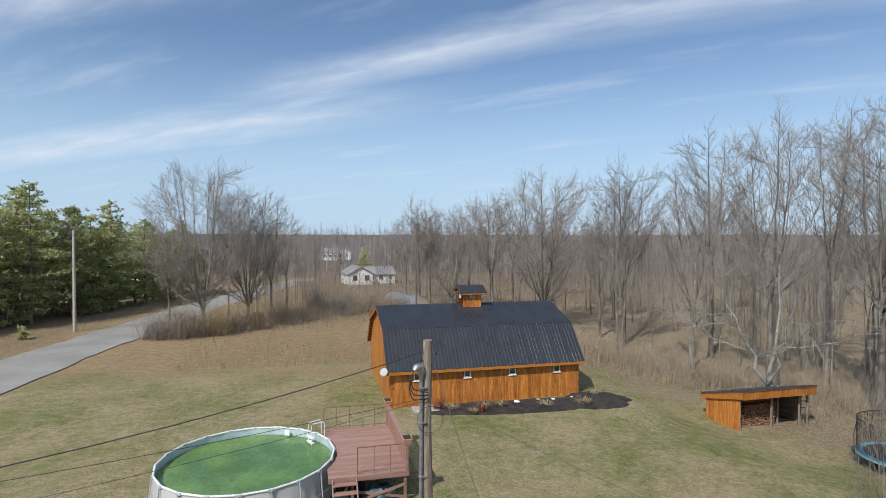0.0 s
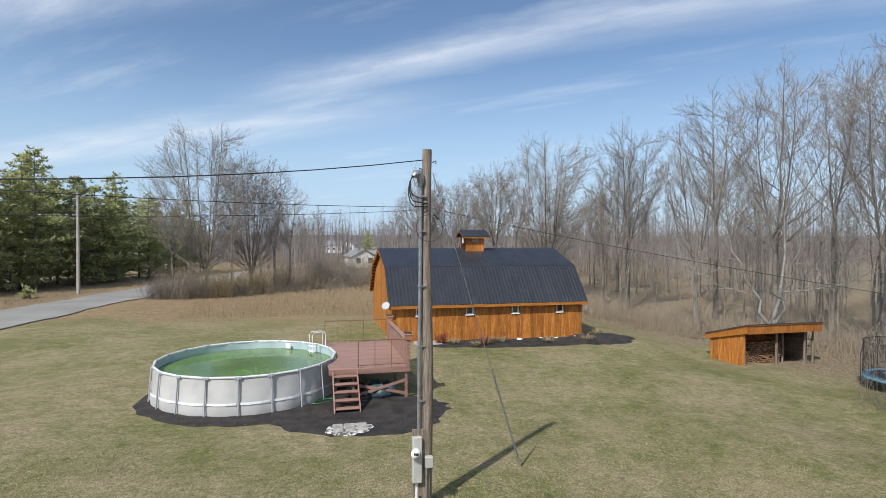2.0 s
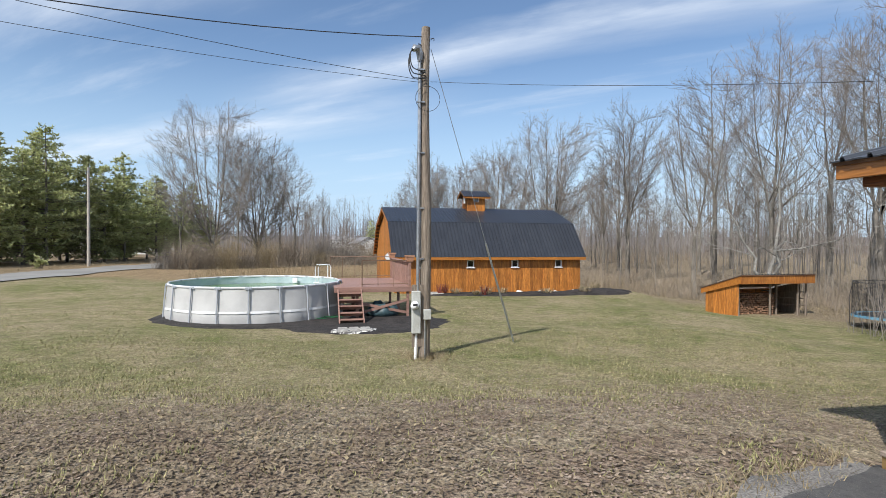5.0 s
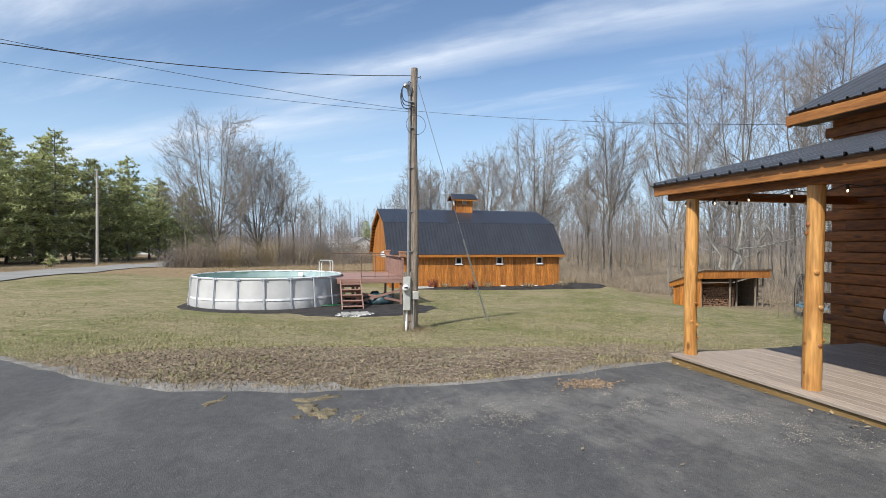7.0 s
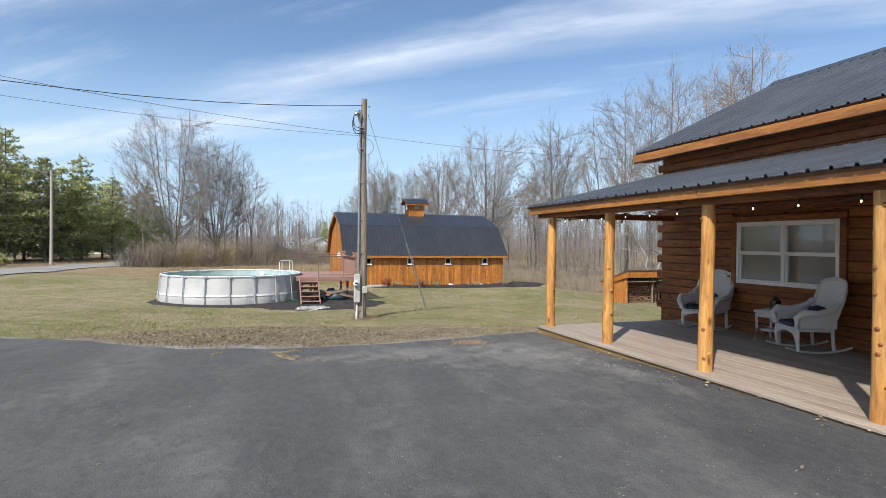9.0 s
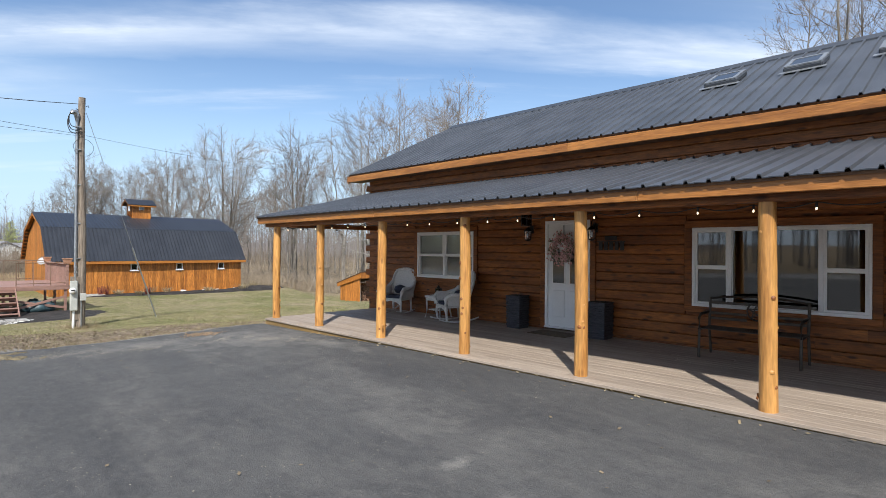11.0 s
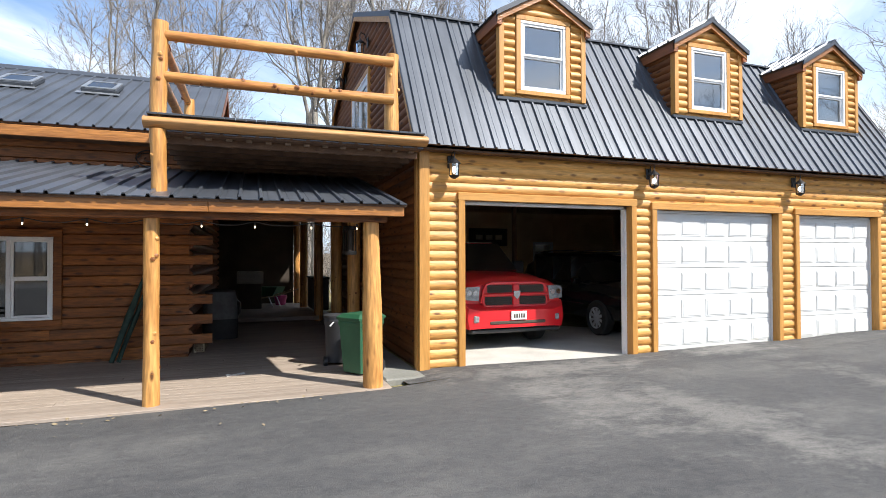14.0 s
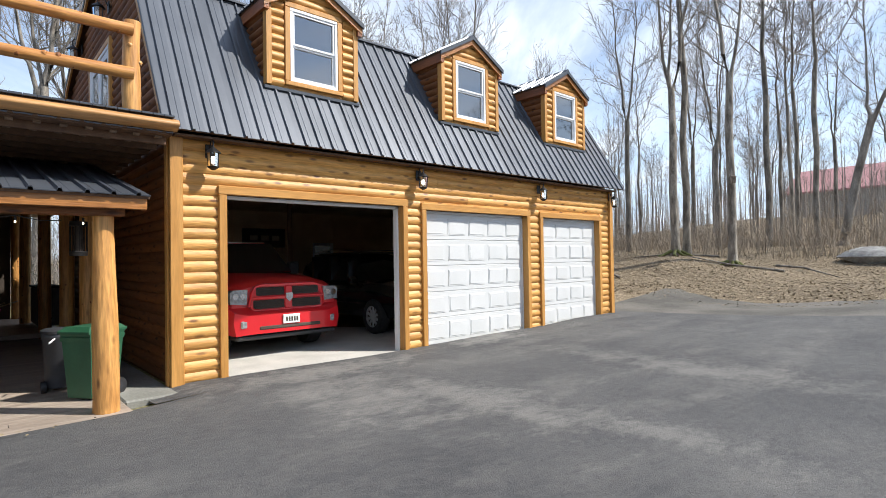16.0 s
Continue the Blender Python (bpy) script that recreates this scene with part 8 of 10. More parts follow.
# dim store at the back of the breezeway
fr = thing("cooler_box", (10.2, -13.55, 0.20), 0, "pale storage box on a dark stand", "box")
part("box", Geo().bev(-0.2, -0.45, 0.75, 0.3, 0.3, 1.12, 0.02), M["concrete"], fr)
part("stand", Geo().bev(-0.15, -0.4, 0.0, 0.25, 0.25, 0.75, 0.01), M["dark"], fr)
solo("pink_tub", Geo().lathe([(0.15, 0), (0.21, 0.30), (0.225, 0.31), (0.20, 0.31)], 16), mat("pink_plastic", (0.42, 0.03, 0.16), (0.5, 0.05, 0.2), 4, 0.5), "small pink plastic tub on the floor", "tub", smooth=40, m=pose(11.3, -14.55, 0.2))
sb = thing("storage_bench", (9.2, -15.5, 0.2), 0, "dark low storage bench between the posts", "bench")
part("chest", Geo().bev(-0.8, -0.22, 0.05, 0.8, 0.22, 0.92, 0.02), M["cover2"], sb)
part("lid", Geo().bev(-0.84, -0.25, 0.92, 0.84, 0.25, 0.97, 0.015), M["umbrella"], sb)
wb = thing("wheelbarrow", (10.7, -14.1, 0.2), 60, "dark green wheelbarrow with pale handles", "wheelbarrow")
part("tray", Geo().prism([(-0.35, 0.35), (0.45, 0.35), (0.6, 0.62), (-0.5, 0.62)], "y", -0.28, 0.28), M["green_bin"], wb)
part("wheel", Geo().tube((0.6, -0.05, 0.2), (0.6, 0.05, 0.2), 0.2, n=16), M["black"], wb)
for s in (-1, 1):
    part("handle", Geo().path([(0.6, s * 0.08, 0.2), (-0.3, s * 0.25, 0.34), (-0.95, s * 0.28, 0.55)], 0.02, 6), M["lumber"], wb)
    part("leg", Geo().path([(-0.2, s * 0.24, 0.34), (-0.35, s * 0.24, 0.0)], 0.016, 6), M["steel"], wb)
for k, (x, y) in enumerate(((7.4, -13.0), (7.9, -13.15))):
    g = Geo(); g.lathe([(0.18, 0.0), (0.26, 0.12), (0.24, 0.36), (0.13, 0.52), (0.05, 0.60)], 12)
    g.v = [(px * (1 + 0.3 * noise.noise((px * 6, py * 6, pz * 6 + k))), py * (1 + 0.3 * noise.noise((px * 6, py * 6, pz * 6 + 3 + k))), pz) for px, py, pz in g.v]
    solo("rubbish_bag", g, mat("black_bag", (0.012, 0.012, 0.013), (0.02, 0.02, 0.022), 6, 0.3, bump=0.6, bump_scale=18), "full black rubbish bag", "bag", "rubbish bags", smooth=60, m=pose(x, y, 0.06 if x < 7.45 else 0.2))
solo("paper_scrap", Geo().add([(0, 0, 0), (0.42, -0.05, 0.004), (0.45, 0.06, 0.02), (0.15, 0.10, 0.005), (0.02, 0.12, 0.03)], [(0, 1, 2, 3), (0, 3, 4)]), M["plaster"], "torn pale paper lying on the deck", "paper", m=pose(1.05, -13.35, 0.063, 0, 0, -62) @ Matrix.Diagonal((0.6, 0.6, 1, 1)))

# ---- vehicles in the garage
M.update({
    "red": mat("red_car_paint", (0.62, 0.012, 0.018), (0.66, 0.015, 0.022), 2, 0.28, fine=0.02, coat=1.0),
    "black_paint": mat("black_car_paint", (0.010, 0.010, 0.012), (0.014, 0.014, 0.016), 2, 0.2, fine=0.02, coat=1.0),
    "chrome": mat("chrome", (0.6, 0.6, 0.62), (0.66, 0.66, 0.68), 3, 0.15, metal=1.0, fine=0.02),
    "tyre": mat("tyre_rubber", (0.018, 0.018, 0.018), (0.028, 0.027, 0.026), 10, 0.85, fine=0.15, bump=0.3),
    "lamp_lens": mat("lamp_lens", (0.26, 0.27, 0.28), (0.46, 0.48, 0.49), 16, 0.15, metal=0.4, fine=0.15),
    "plate": mat("plate_white", (0.66, 0.70, 0.68), (0.74, 0.77, 0.75), 5, 0.4),
    "car_glass": mat("dark_car_glass", (0.010, 0.012, 0.013), (0.016, 0.018, 0.02), 2, 0.08, fine=0.02),
})


def wheel(parent, x, y, r, w, side, spokes, rim_mat):
    prof = [(r * 0.62, -w / 2), (r * 0.9, -w / 2), (r, -w * 0.36), (r, w * 0.36), (r * 0.9, w / 2), (r * 0.62, w / 2)]
    m = pose(x, y, r, 90 * side, 0, 0)
    wh = part("wheel", Geo().lathe([(r * 0.60, -w * 0.3), (r * 0.60, w * 0.30)], 20), M["dark"], parent, m=m, smooth=40)
    part("tyre", Geo().lathe(prof, 26, capped=False), M["tyre"], wh, "black tyre", smooth=40)
    part("rim", Geo().lathe([(r * 0.63, w * 0.36), (r * 0.64, w * 0.47), (r * 0.58, w * 0.45), (r * 0.57, w * 0.32)], 26, capped=False), rim_mat, wh, "alloy rim", smooth=40)
    for j in range(spokes):
        a = 2 * math.pi * j / spokes
        part("spoke", Geo().bev(-0.028, 0.03, w * 0.33, 0.028, r * 0.6, w * 0.43, 0.006, m=pose(0, 0, 0, 0, 0, math.degrees(a))), rim_mat, wh)
    part("hub", Geo().lathe([(0.07, w * 0.34), (0.07, w * 0.45), (0.04, w * 0.47)], 14), rim_mat, wh, smooth=40)


def loft(sections):
    """Skin between sections; each is x and a list of (y, z) from the sill over the top to the other sill."""
    g = Geo()
    k = len(sections[0][1])
    for x, pts in sections:
        g.v += [(x, y, z) for y, z in pts]
    n = len(sections)
    g.f = [(i * k + j, i * k + j + 1, (i + 1) * k + j + 1, (i + 1) * k + j) for i in range(n - 1) for j in range(k - 1)]
    g.f += [tuple(range(k))[::-1], tuple(range((n - 1) * k, n * k))]
    g.c = [0] * len(g.f)
    return g


def hull(hw, z0, zs, zt, crown=0.05, tuck=0.06):
    """A body section: half width, sill height, shoulder height, top height."""
    side = [(hw - tuck, z0), (hw, z0 + 0.22), (hw + 0.01, (z0 + zs) / 2 + 0.1), (hw - 0.02, zs), (hw - 0.12, zt - 0.03), (hw - 0.32, zt), (hw * 0.45, zt + crown * 0.8), (0, zt + crown)]
    return [(-y, z) for y, z in side] + [(y, z) for y, z in side[-2::-1]]


# pickup, its nose to the open door; local x runs from the nose backwards
truck = thing("pickup_truck", (1.70, -18.20, 0.06), 0, "bright red pickup truck parked nose out in the garage", "truck")
def nose(hw, z0, zs, zt, dome=0.0):
    """A truck section: as hull, with a raised middle to the hood."""
    side = [(hw - 0.06, z0), (hw, z0 + 0.24), (hw + 0.015, (z0 + zs) / 2 + 0.12), (hw - 0.015, zs), (hw - 0.06, zs + 0.05), (hw - 0.17, zt - 0.035), (hw - 0.34, zt), (hw - 0.42, zt + dome), (hw * 0.3, zt + dome + 0.02), (0, zt + dome + 0.02)]
    return [(-y, z) for y, z in side] + [(y, z) for y, z in side[-2::-1]]


body = loft([(0.17, nose(0.93, 0.52, 1.00, 1.17, 0.005)), (0.26, nose(0.985, 0.48, 1.06, 1.225, 0.015)), (0.45, nose(1.01, 0.46, 1.12, 1.265, 0.03)), (0.80, nose(1.02, 0.45, 1.17, 1.30, 0.045)), (1.30, nose(1.02, 0.45, 1.20, 1.335, 0.045)), (1.68, nose(1.01, 0.45, 1.21, 1.345, 0.03)),
             (1.80, nose(1.0, 0.45, 1.21, 1.28, 0.0)), (4.1, nose(1.0, 0.45, 1.22, 1.28, 0.0)), (4.2, nose(1.0, 0.48, 1.32, 1.46, 0.0)), (5.75, nose(0.99, 0.52, 1.32, 1.46, 0.0))])
tbody = part("body", body, M["red"], truck, "glossy red body", smooth=32)
cab = loft([(1.60, [(-0.88, 1.22), (-0.86, 1.28), (-0.80, 1.32), (0, 1.36), (0.80, 1.32), (0.86, 1.28), (0.88, 1.22)]), (2.42, [(-0.92, 1.22), (-0.82, 1.68), (-0.70, 1.92), (0, 1.97), (0.70, 1.92), (0.82, 1.68), (0.92, 1.22)]),
            (3.6, [(-0.92, 1.22), (-0.82, 1.68), (-0.70, 1.94), (0, 1.99), (0.70, 1.94), (0.82, 1.68), (0.92, 1.22)]), (4.1, [(-0.92, 1.22), (-0.84, 1.6), (-0.72, 1.88), (0, 1.92), (0.72, 1.88), (0.84, 1.6), (0.92, 1.22)])])
part("cab", cab, M["red"], truck, "red cab", smooth=35)
part("windscreen", Geo().add([(1.625, -0.78, 1.375), (1.625, 0.78, 1.375), (2.34, 0.67, 1.925), (2.34, -0.67, 1.925), (1.560, -0.78, 1.39), (1.560, 0.78, 1.39), (2.285, 0.67, 1.955), (2.285, -0.67, 1.955)], [(3, 2, 1, 0), (4, 5, 6, 7), (0, 1, 5, 4), (1, 2, 6, 5), (2, 3, 7, 6), (3, 0, 4, 7)]), M["car_glass"], truck, "dark windscreen")
part("roof_rail", Geo().bev(2.42, -0.6, 1.965, 2.5, 0.6, 1.995, 0.012), M["chrome"], truck, "bright roof strip")
for s in (-1, 1):
    part("side_glass", Geo().prism([(2.40, 1.33), (3.75, 1.33), (3.6, 1.84), (2.60, 1.84)], "y", s * 0.835 - 0.03, s * 0.835 + 0.035), M["car_glass"], truck)
    mir = part("mirror", Geo().bev(1.98, s * 1.05 - 0.13, 1.30, 2.12, s * 1.05 + 0.13, 1.58, 0.04), M["black"], truck, "black door mirror", smooth=40)
    part("wiper", Geo().tube((1.63, s * 0.1, 1.39), (1.86, s * 0.1 - 0.45, 1.56), 0.01, n=4), M["black"], truck)
# grille: a red rounded surround with a cross, dark mesh in four openings
surround = [(-0.62, 0.78), (-0.70, 0.84), (-0.66, 1.08), (-0.60, 1.17), (-0.50, 1.205), (0.50, 1.205), (0.60, 1.17), (0.66, 1.08), (0.70, 0.84), (0.62, 0.78), (0.48, 0.755), (-0.48, 0.755)]
gr = part("grille", Geo().prism(surround, "x", 0.10, 0.24), M["red"], truck, "red grille surround", smooth=30)
part("surround_edge", Geo().path([(0.10, y * 0.975, 0.98 + (z - 0.98) * 0.955) for y, z in surround], 0.026, 8, closed=True), M["red"], gr, smooth=60)
for sy in (-1, 1):
    for z0, z1, ya, yb in ((0.80, 0.945, 0.075, 0.615), (1.02, 1.155, 0.075, 0.57)):
        y0, y1 = sorted((sy * ya, sy * yb))
        part("opening", Geo().bev(0.085, y0, z0, 0.13, y1, z1, 0.014), M["dark"], gr, "dark grille opening")
        mesh_g = Geo()
        nx_, nz_ = 12, 4
        for i in range(nx_):
            for j in range(nz_):
                cy = y0 + (i + 0.5 + 0.5 * (j % 2)) * (y1 - y0) / (nx_ + 0.5)
                cz = z0 + (j + 0.5) * (z1 - z0) / nz_
                rr = 0.020
                mesh_g.path([(0.081, cy + rr * math.cos(a), cz + rr * math.sin(a)) for a in np.linspace(0, 2 * math.pi, 7)[:-1]], 0.0035, 3, closed=True)
        part("mesh", mesh_g, M["iron"], gr, "black honeycomb mesh")
part("cross_bar", Geo().bev(0.07, -0.66, 0.955, 0.12, 0.66, 1.012, 0.018), M["red"], gr, smooth=40)
part("cross_bar", Geo().bev(0.068, -0.07, 0.78, 0.12, 0.07, 1.18, 0.018), M["red"], gr, smooth=40)
part("emblem", Geo().prism([(-0.065, 1.05), (0.065, 1.05), (0.06, 0.96), (0, 0.895), (-0.06, 0.96)], "x", 0.045, 0.075), M["chrome"], gr, "plain silver shield")
for s in (-1, 1):
    hl = part("headlight", Geo().prism([(s * 0.715, 0.875), (s * 0.985, 0.90), (s * 0.985, 1.085), (s * 0.93, 1.125), (s * 0.695, 1.13)], "x", 0.135, 0.34), M["lamp_lens"], truck, "clear headlight")
    for yy in (0.78, 0.90):
        part("reflector", Geo().lathe([(0.02, 0), (0.05, 0.012)], 14), M["chrome"], hl, m=pose(0.13, s * yy, 1.02, 0, -90, 0))
    part("fog_light", Geo().bev(0.0, s * 0.80 - 0.055, 0.50, 0.12, s * 0.80 + 0.055, 0.625, 0.02), M["lamp_lens"], truck, "square fog light")
bp = loft([(0.0, [(-0.70, 0.40), (-0.74, 0.58), (-0.72, 0.70), (0.72, 0.70), (0.74, 0.58), (0.70, 0.40)]), (0.05, [(-0.92, 0.38), (-0.96, 0.58), (-0.94, 0.755), (0.94, 0.755), (0.96, 0.58), (0.92, 0.38)]), (0.22, [(-1.01, 0.40), (-1.03, 0.58), (-1.02, 0.86), (1.02, 0.86), (1.03, 0.58), (1.01, 0.40)]), (0.5, [(-1.02, 0.45), (-1.03, 0.6), (-1.025, 0.80), (1.025, 0.80), (1.03, 0.6), (1.02, 0.45)])])
part("bumper", bp, M["red"], truck, "red front bumper", smooth=35)
part("air_slot", Geo().bev(-0.012, -0.56, 0.455, 0.05, 0.56, 0.525, 0.018), M["dark"], truck, "dark lower air slot")
part("valance", Geo().bev(0.05, -0.90, 0.30, 0.4, 0.90, 0.39, 0.03), M["black"], truck, "black valance")
pl = part("number_plate", Geo().bev(-0.03, -0.155, 0.535, -0.012, 0.155, 0.69, 0.006), M["plate"], truck, "white plate with plain bars")
for i in range(5):
    part("bar", Geo().box(-0.0325, -0.115 + i * 0.047, 0.57, -0.0305, -0.085 + i * 0.047, 0.645), M["dark"], pl)
for x in (1.05, 4.75):
    for s in (-1, 1):
        wheel(truck, x, s * 0.86, 0.395, 0.27, -s, 5, M["chrome"])
part("underbody", Geo().box(0.4, -0.8, 0.25, 5.6, 0.8, 0.46), M["black"], truck)

silver_rim = mat("silver_wheel_paint", (0.42, 0.43, 0.44), (0.50, 0.51, 0.52), 3, 0.35, metal=0.2, fine=0.05)
suv = thing("black_suv", (1.72, -21.57, 0.06), 0, "black sport utility vehicle parked in the garage", "car")
body = loft([(0.05, hull(0.80, 0.40, 0.78, 0.92, 0.03)), (0.3, hull(0.93, 0.36, 0.90, 1.02, 0.05)), (1.2, hull(0.96, 0.34, 0.98, 1.12, 0.06)), (1.5, hull(0.96, 0.34, 1.0, 1.14, 0.03)), (4.3, hull(0.96, 0.34, 1.04, 1.14, 0.02)), (4.75, hull(0.92, 0.40, 1.0, 1.12, 0.0))])
part("body", body, M["black_paint"], suv, smooth=35)
cab = loft([(1.35, [(-0.80, 1.06), (-0.76, 1.12), (0, 1.18), (0.76, 1.12), (0.80, 1.06)]), (2.15, [(-0.84, 1.06), (-0.66, 1.66), (0, 1.74), (0.66, 1.66), (0.84, 1.06)]), (3.9, [(-0.84, 1.06), (-0.66, 1.70), (0, 1.77), (0.66, 1.70), (0.84, 1.06)]), (4.65, [(-0.82, 1.06), (-0.66, 1.45), (0, 1.55), (0.66, 1.45), (0.82, 1.06)])])
part("cab", cab, M["car_glass"], suv, "dark glass house", smooth=35)
part("roof", Geo().bev(2.1, -0.62, 1.71, 4.0, 0.62, 1.77, 0.02), M["black_paint"], suv)
for s in (-1, 1):
    for x0, x1 in ((2.2, 2.25), (3.0, 3.07), (3.85, 3.95)):
        part("pillar", Geo().prism([(x0, 1.08), (x1, 1.08), (x1, 1.68), (x0, 1.68)], "y", s * 0.76 - 0.08, s * 0.76 + 0.08), M["black_paint"], suv)
    part("roof_rack", Geo().path([(2.2, s * 0.6, 1.78), (2.4, s * 0.6, 1.82), (3.8, s * 0.6, 1.83), (4.0, s * 0.6, 1.79)], 0.015, 6), M["chrome"], suv)
    part("mirror", Geo().bev(1.72, s * 0.98 - 0.1, 1.06, 1.86, s * 0.98 + 0.1, 1.22, 0.03), M["black_paint"], suv, smooth=40)
    part("trim_line", Geo().box(1.5, s * 0.968 - 0.006, 0.62, 4.2, s * 0.968 + 0.006, 0.64), M["chrome"], suv)
    part("headlight", Geo().bev(0.06, s * 0.68 - 0.16, 0.70, 0.3, s * 0.68 + 0.16, 0.85, 0.03), M["lamp_lens"], suv)
    for x in (1.0, 3.75):
        wheel(suv, x, s * 0.90, 0.37, 0.24, -s, 10, silver_rim)
# wall shelf with helmets and a framed sign, dim at the back of the garage
sh = thing("wall_shelf", (9.6, -18.6, 2.25), 0, "dim wall shelf with helmets in the garage", "shelf")
part("board", Geo().bev(-0.3, -1.6, -0.03, 0.1, 1.2, 0.0, 0.004), M["ceiling"], sh)
for k, yy in enumerate((-1.1, -0.4, 0.3, 0.85)):
    part("helmet", Geo().lathe([(0.11, 0.0), (0.15, 0.08), (0.14, 0.2), (0.07, 0.28), (0.01, 0.3)], 14, (-0.1, yy, 0)), M["black" if k % 2 else "steel"], sh, smooth=60)
fb = thing("framed_sign", (9.70, -21.2, 2.4), 0, "dark framed panel on the garage wall", "sign")
part("frame", Geo().bev(-0.05, -0.7, -0.3, 0.02, 0.7, 0.3, 0.01), M["black"], fb)
for k in range(3):
    part("bar", Geo().box(-0.056, -0.5 + 0.36 * k, -0.08, -0.051, -0.25 + 0.36 * k, 0.08), M["tan_wall"], fb)
st = thing("support_post", (5.2, -19.9, 0.06), 0, "steel support post in the garage", "post")
part("post", Geo().tube((0, 0, 0), (0, 0, 3.19), 0.06, n=10), M["ceiling"], st)

# ---- bare trees, pines, brush and far woods
def grow(seed, height, r0, reach, base=0.35, leaders=3, split=0.35, lean=(0, 0), fine=1.0, gnarl=1.0, limbs=9, lift=(0.24, 0.56), stout=(0.42, 0.60)):
    """A bare tree: trunk, leaders and limbs in one mesh, twigs in another, filling a rounded crown."""
    rnd = random.Random(seed)
    wood, twig = Geo(), Geo()
    zb = base * height

    def env(z):
        u = (z - zb) / (height - zb)
        return reach * math.sqrt(max(0.03, 1 - ((u - 0.42) / 0.60) ** 2))

    def axis(z):
        return Vector((lean[0] * z, lean[1] * z, 0))

    def spike(p, q, r):
        a = rnd.uniform(0, 6.283)
        w = (q - p).cross(Vector((math.cos(a), math.sin(a), rnd.uniform(-0.6, 0.6))))
        w = w.normalized() * r
        twig.add([p - w, p + w, q], [(0, 1, 2)])

    def bend(p, c, q, n, jit):
        pts = []
        for i in range(n + 1):
            t = i / n
            o = p * (1 - t) ** 2 + c * (2 * t * (1 - t)) + q * t * t
            if 0 < i < n:
                o = o + Vector((rnd.gauss(0, jit), rnd.gauss(0, jit), rnd.gauss(0, jit)))
            pts.append(o)
        return pts

    def at(pts, rs, t):
        k = min(int(t * (len(pts) - 1)), len(pts) - 2)
        f = t * (len(pts) - 1) - k
        return pts[k].lerp(pts[k + 1], f), (pts[k + 1] - pts[k]).normalized(), rs[k] + (rs[k + 1] - rs[k]) * f

    def cone(p, q, r):
        d = q - p
        a = d.cross(Vector((0.3, 0.8, 0.5))).normalized() * r
        b = d.cross(a).normalized() * r
        twig.add([p + a, p - a * 0.5 + b * 0.87, p - a * 0.5 - b * 0.87, q], [(0, 1, 3), (1, 2, 3), (2, 0, 3)])

    def fork(d, open_, up):
        """A direction that leaves d sideways, turned a little upwards."""
        w = d.cross(Vector((rnd.gauss(0, 1), rnd.gauss(0, 1), rnd.gauss(0, 1))))
        return (d * 0.85 + w.normalized() * open_ + Vector((0, 0, up))).normalized()

    def bough(pts, rs, L):
        """Side branches at even steps along a limb, each with its own twigs."""
        count = int(5 + L * 2.6)
        for j in range(count):
            t = 0.14 + 0.86 * (j + rnd.random()) / count
            q, d, r = at(pts, rs, min(t, 0.999))
            e = fork(d, rnd.uniform(0.45, 0.8), 0.22)
            l2 = min(L * 0.5, rnd.uniform(0.9, 2.3)) * (1.12 - 0.45 * t)
            end = q + e * l2
            cone(q, end, max(min(r * 0.5, 0.022), 0.013))
            n3 = int(3 + l2 * 2.6 * fine)
            for k in range(n3):
                o = q.lerp(end, 0.12 + 0.88 * (k + rnd.random()) / n3)
                f = fork(e, rnd.uniform(0.4, 0.75), 0.2)
                l3 = rnd.uniform(0.3, 0.8) * min(1.0, l2)
                spike(o, o + f * l3, 0.010)
                o2 = o + f * l3 * rnd.uniform(0.25, 0.6)
                spike(o2, o2 + fork(f, 0.6, 0.2) * l3 * rnd.uniform(0.4, 0.7), 0.008)

    zs = split * height
    trunk = [Vector((0, 0, -0.4)), Vector((0, 0, 0.1)), axis(0.6) + Vector((0, 0, 0.6))]
    rs = [r0 * 1.5, r0 * 1.25, r0]
    n = max(2, int(zs / 2.2))
    for i in range(1, n + 1):
        z = 0.6 + (zs - 0.6) * i / n
        trunk.append(axis(z) + Vector((rnd.gauss(0, 0.03 * gnarl), rnd.gauss(0, 0.03 * gnarl), z)))
        rs.append(r0 * (1 - 0.25 * i / n))
    wood.path(trunk, rs, 9)
    top, rt = trunk[-1], rs[-1]
    for k in range(leaders):
        az0 = 6.283 * k / leaders + rnd.uniform(-0.5, 0.5)
        out = reach * (rnd.uniform(0.22, 0.5) if leaders > 1 else 0.06)
        zt = height * (0.97 if k == 0 else rnd.uniform(0.82, 0.95))
        end = axis(zt) + Vector((math.cos(az0) * out, math.sin(az0) * out, zt))
        c = top.lerp(end, 0.4) + Vector((math.cos(az0), math.sin(az0), 0)) * out * 0.35
        lp = bend(top - Vector((0, 0, 0.3)), c, end, 8, 0.05 * gnarl)
        ra = rt * (0.92 if leaders == 1 else 0.72 if k == 0 else 0.56)
        lr = [ra * (1 - 0.88 * (i / 8) ** 0.85) for i in range(9)]
        wood.path(lp, lr, 7)
        for i in range(limbs):
            t = 0.04 + 0.92 * (i + rnd.random()) / limbs
            p, d, r = at(lp, lr, t)
            if p.z < zb * 0.8:
                continue
            az = az0 + rnd.gauss(0, 1.0) if leaders > 1 else i * 2.4 + rnd.uniform(-0.4, 0.4)
            rise = (height * 1.0 - p.z) * rnd.uniform(*lift)
            zt2 = p.z + max(rise, 0.6)
            rad = env(zt2) * rnd.uniform(0.68, 1.0)
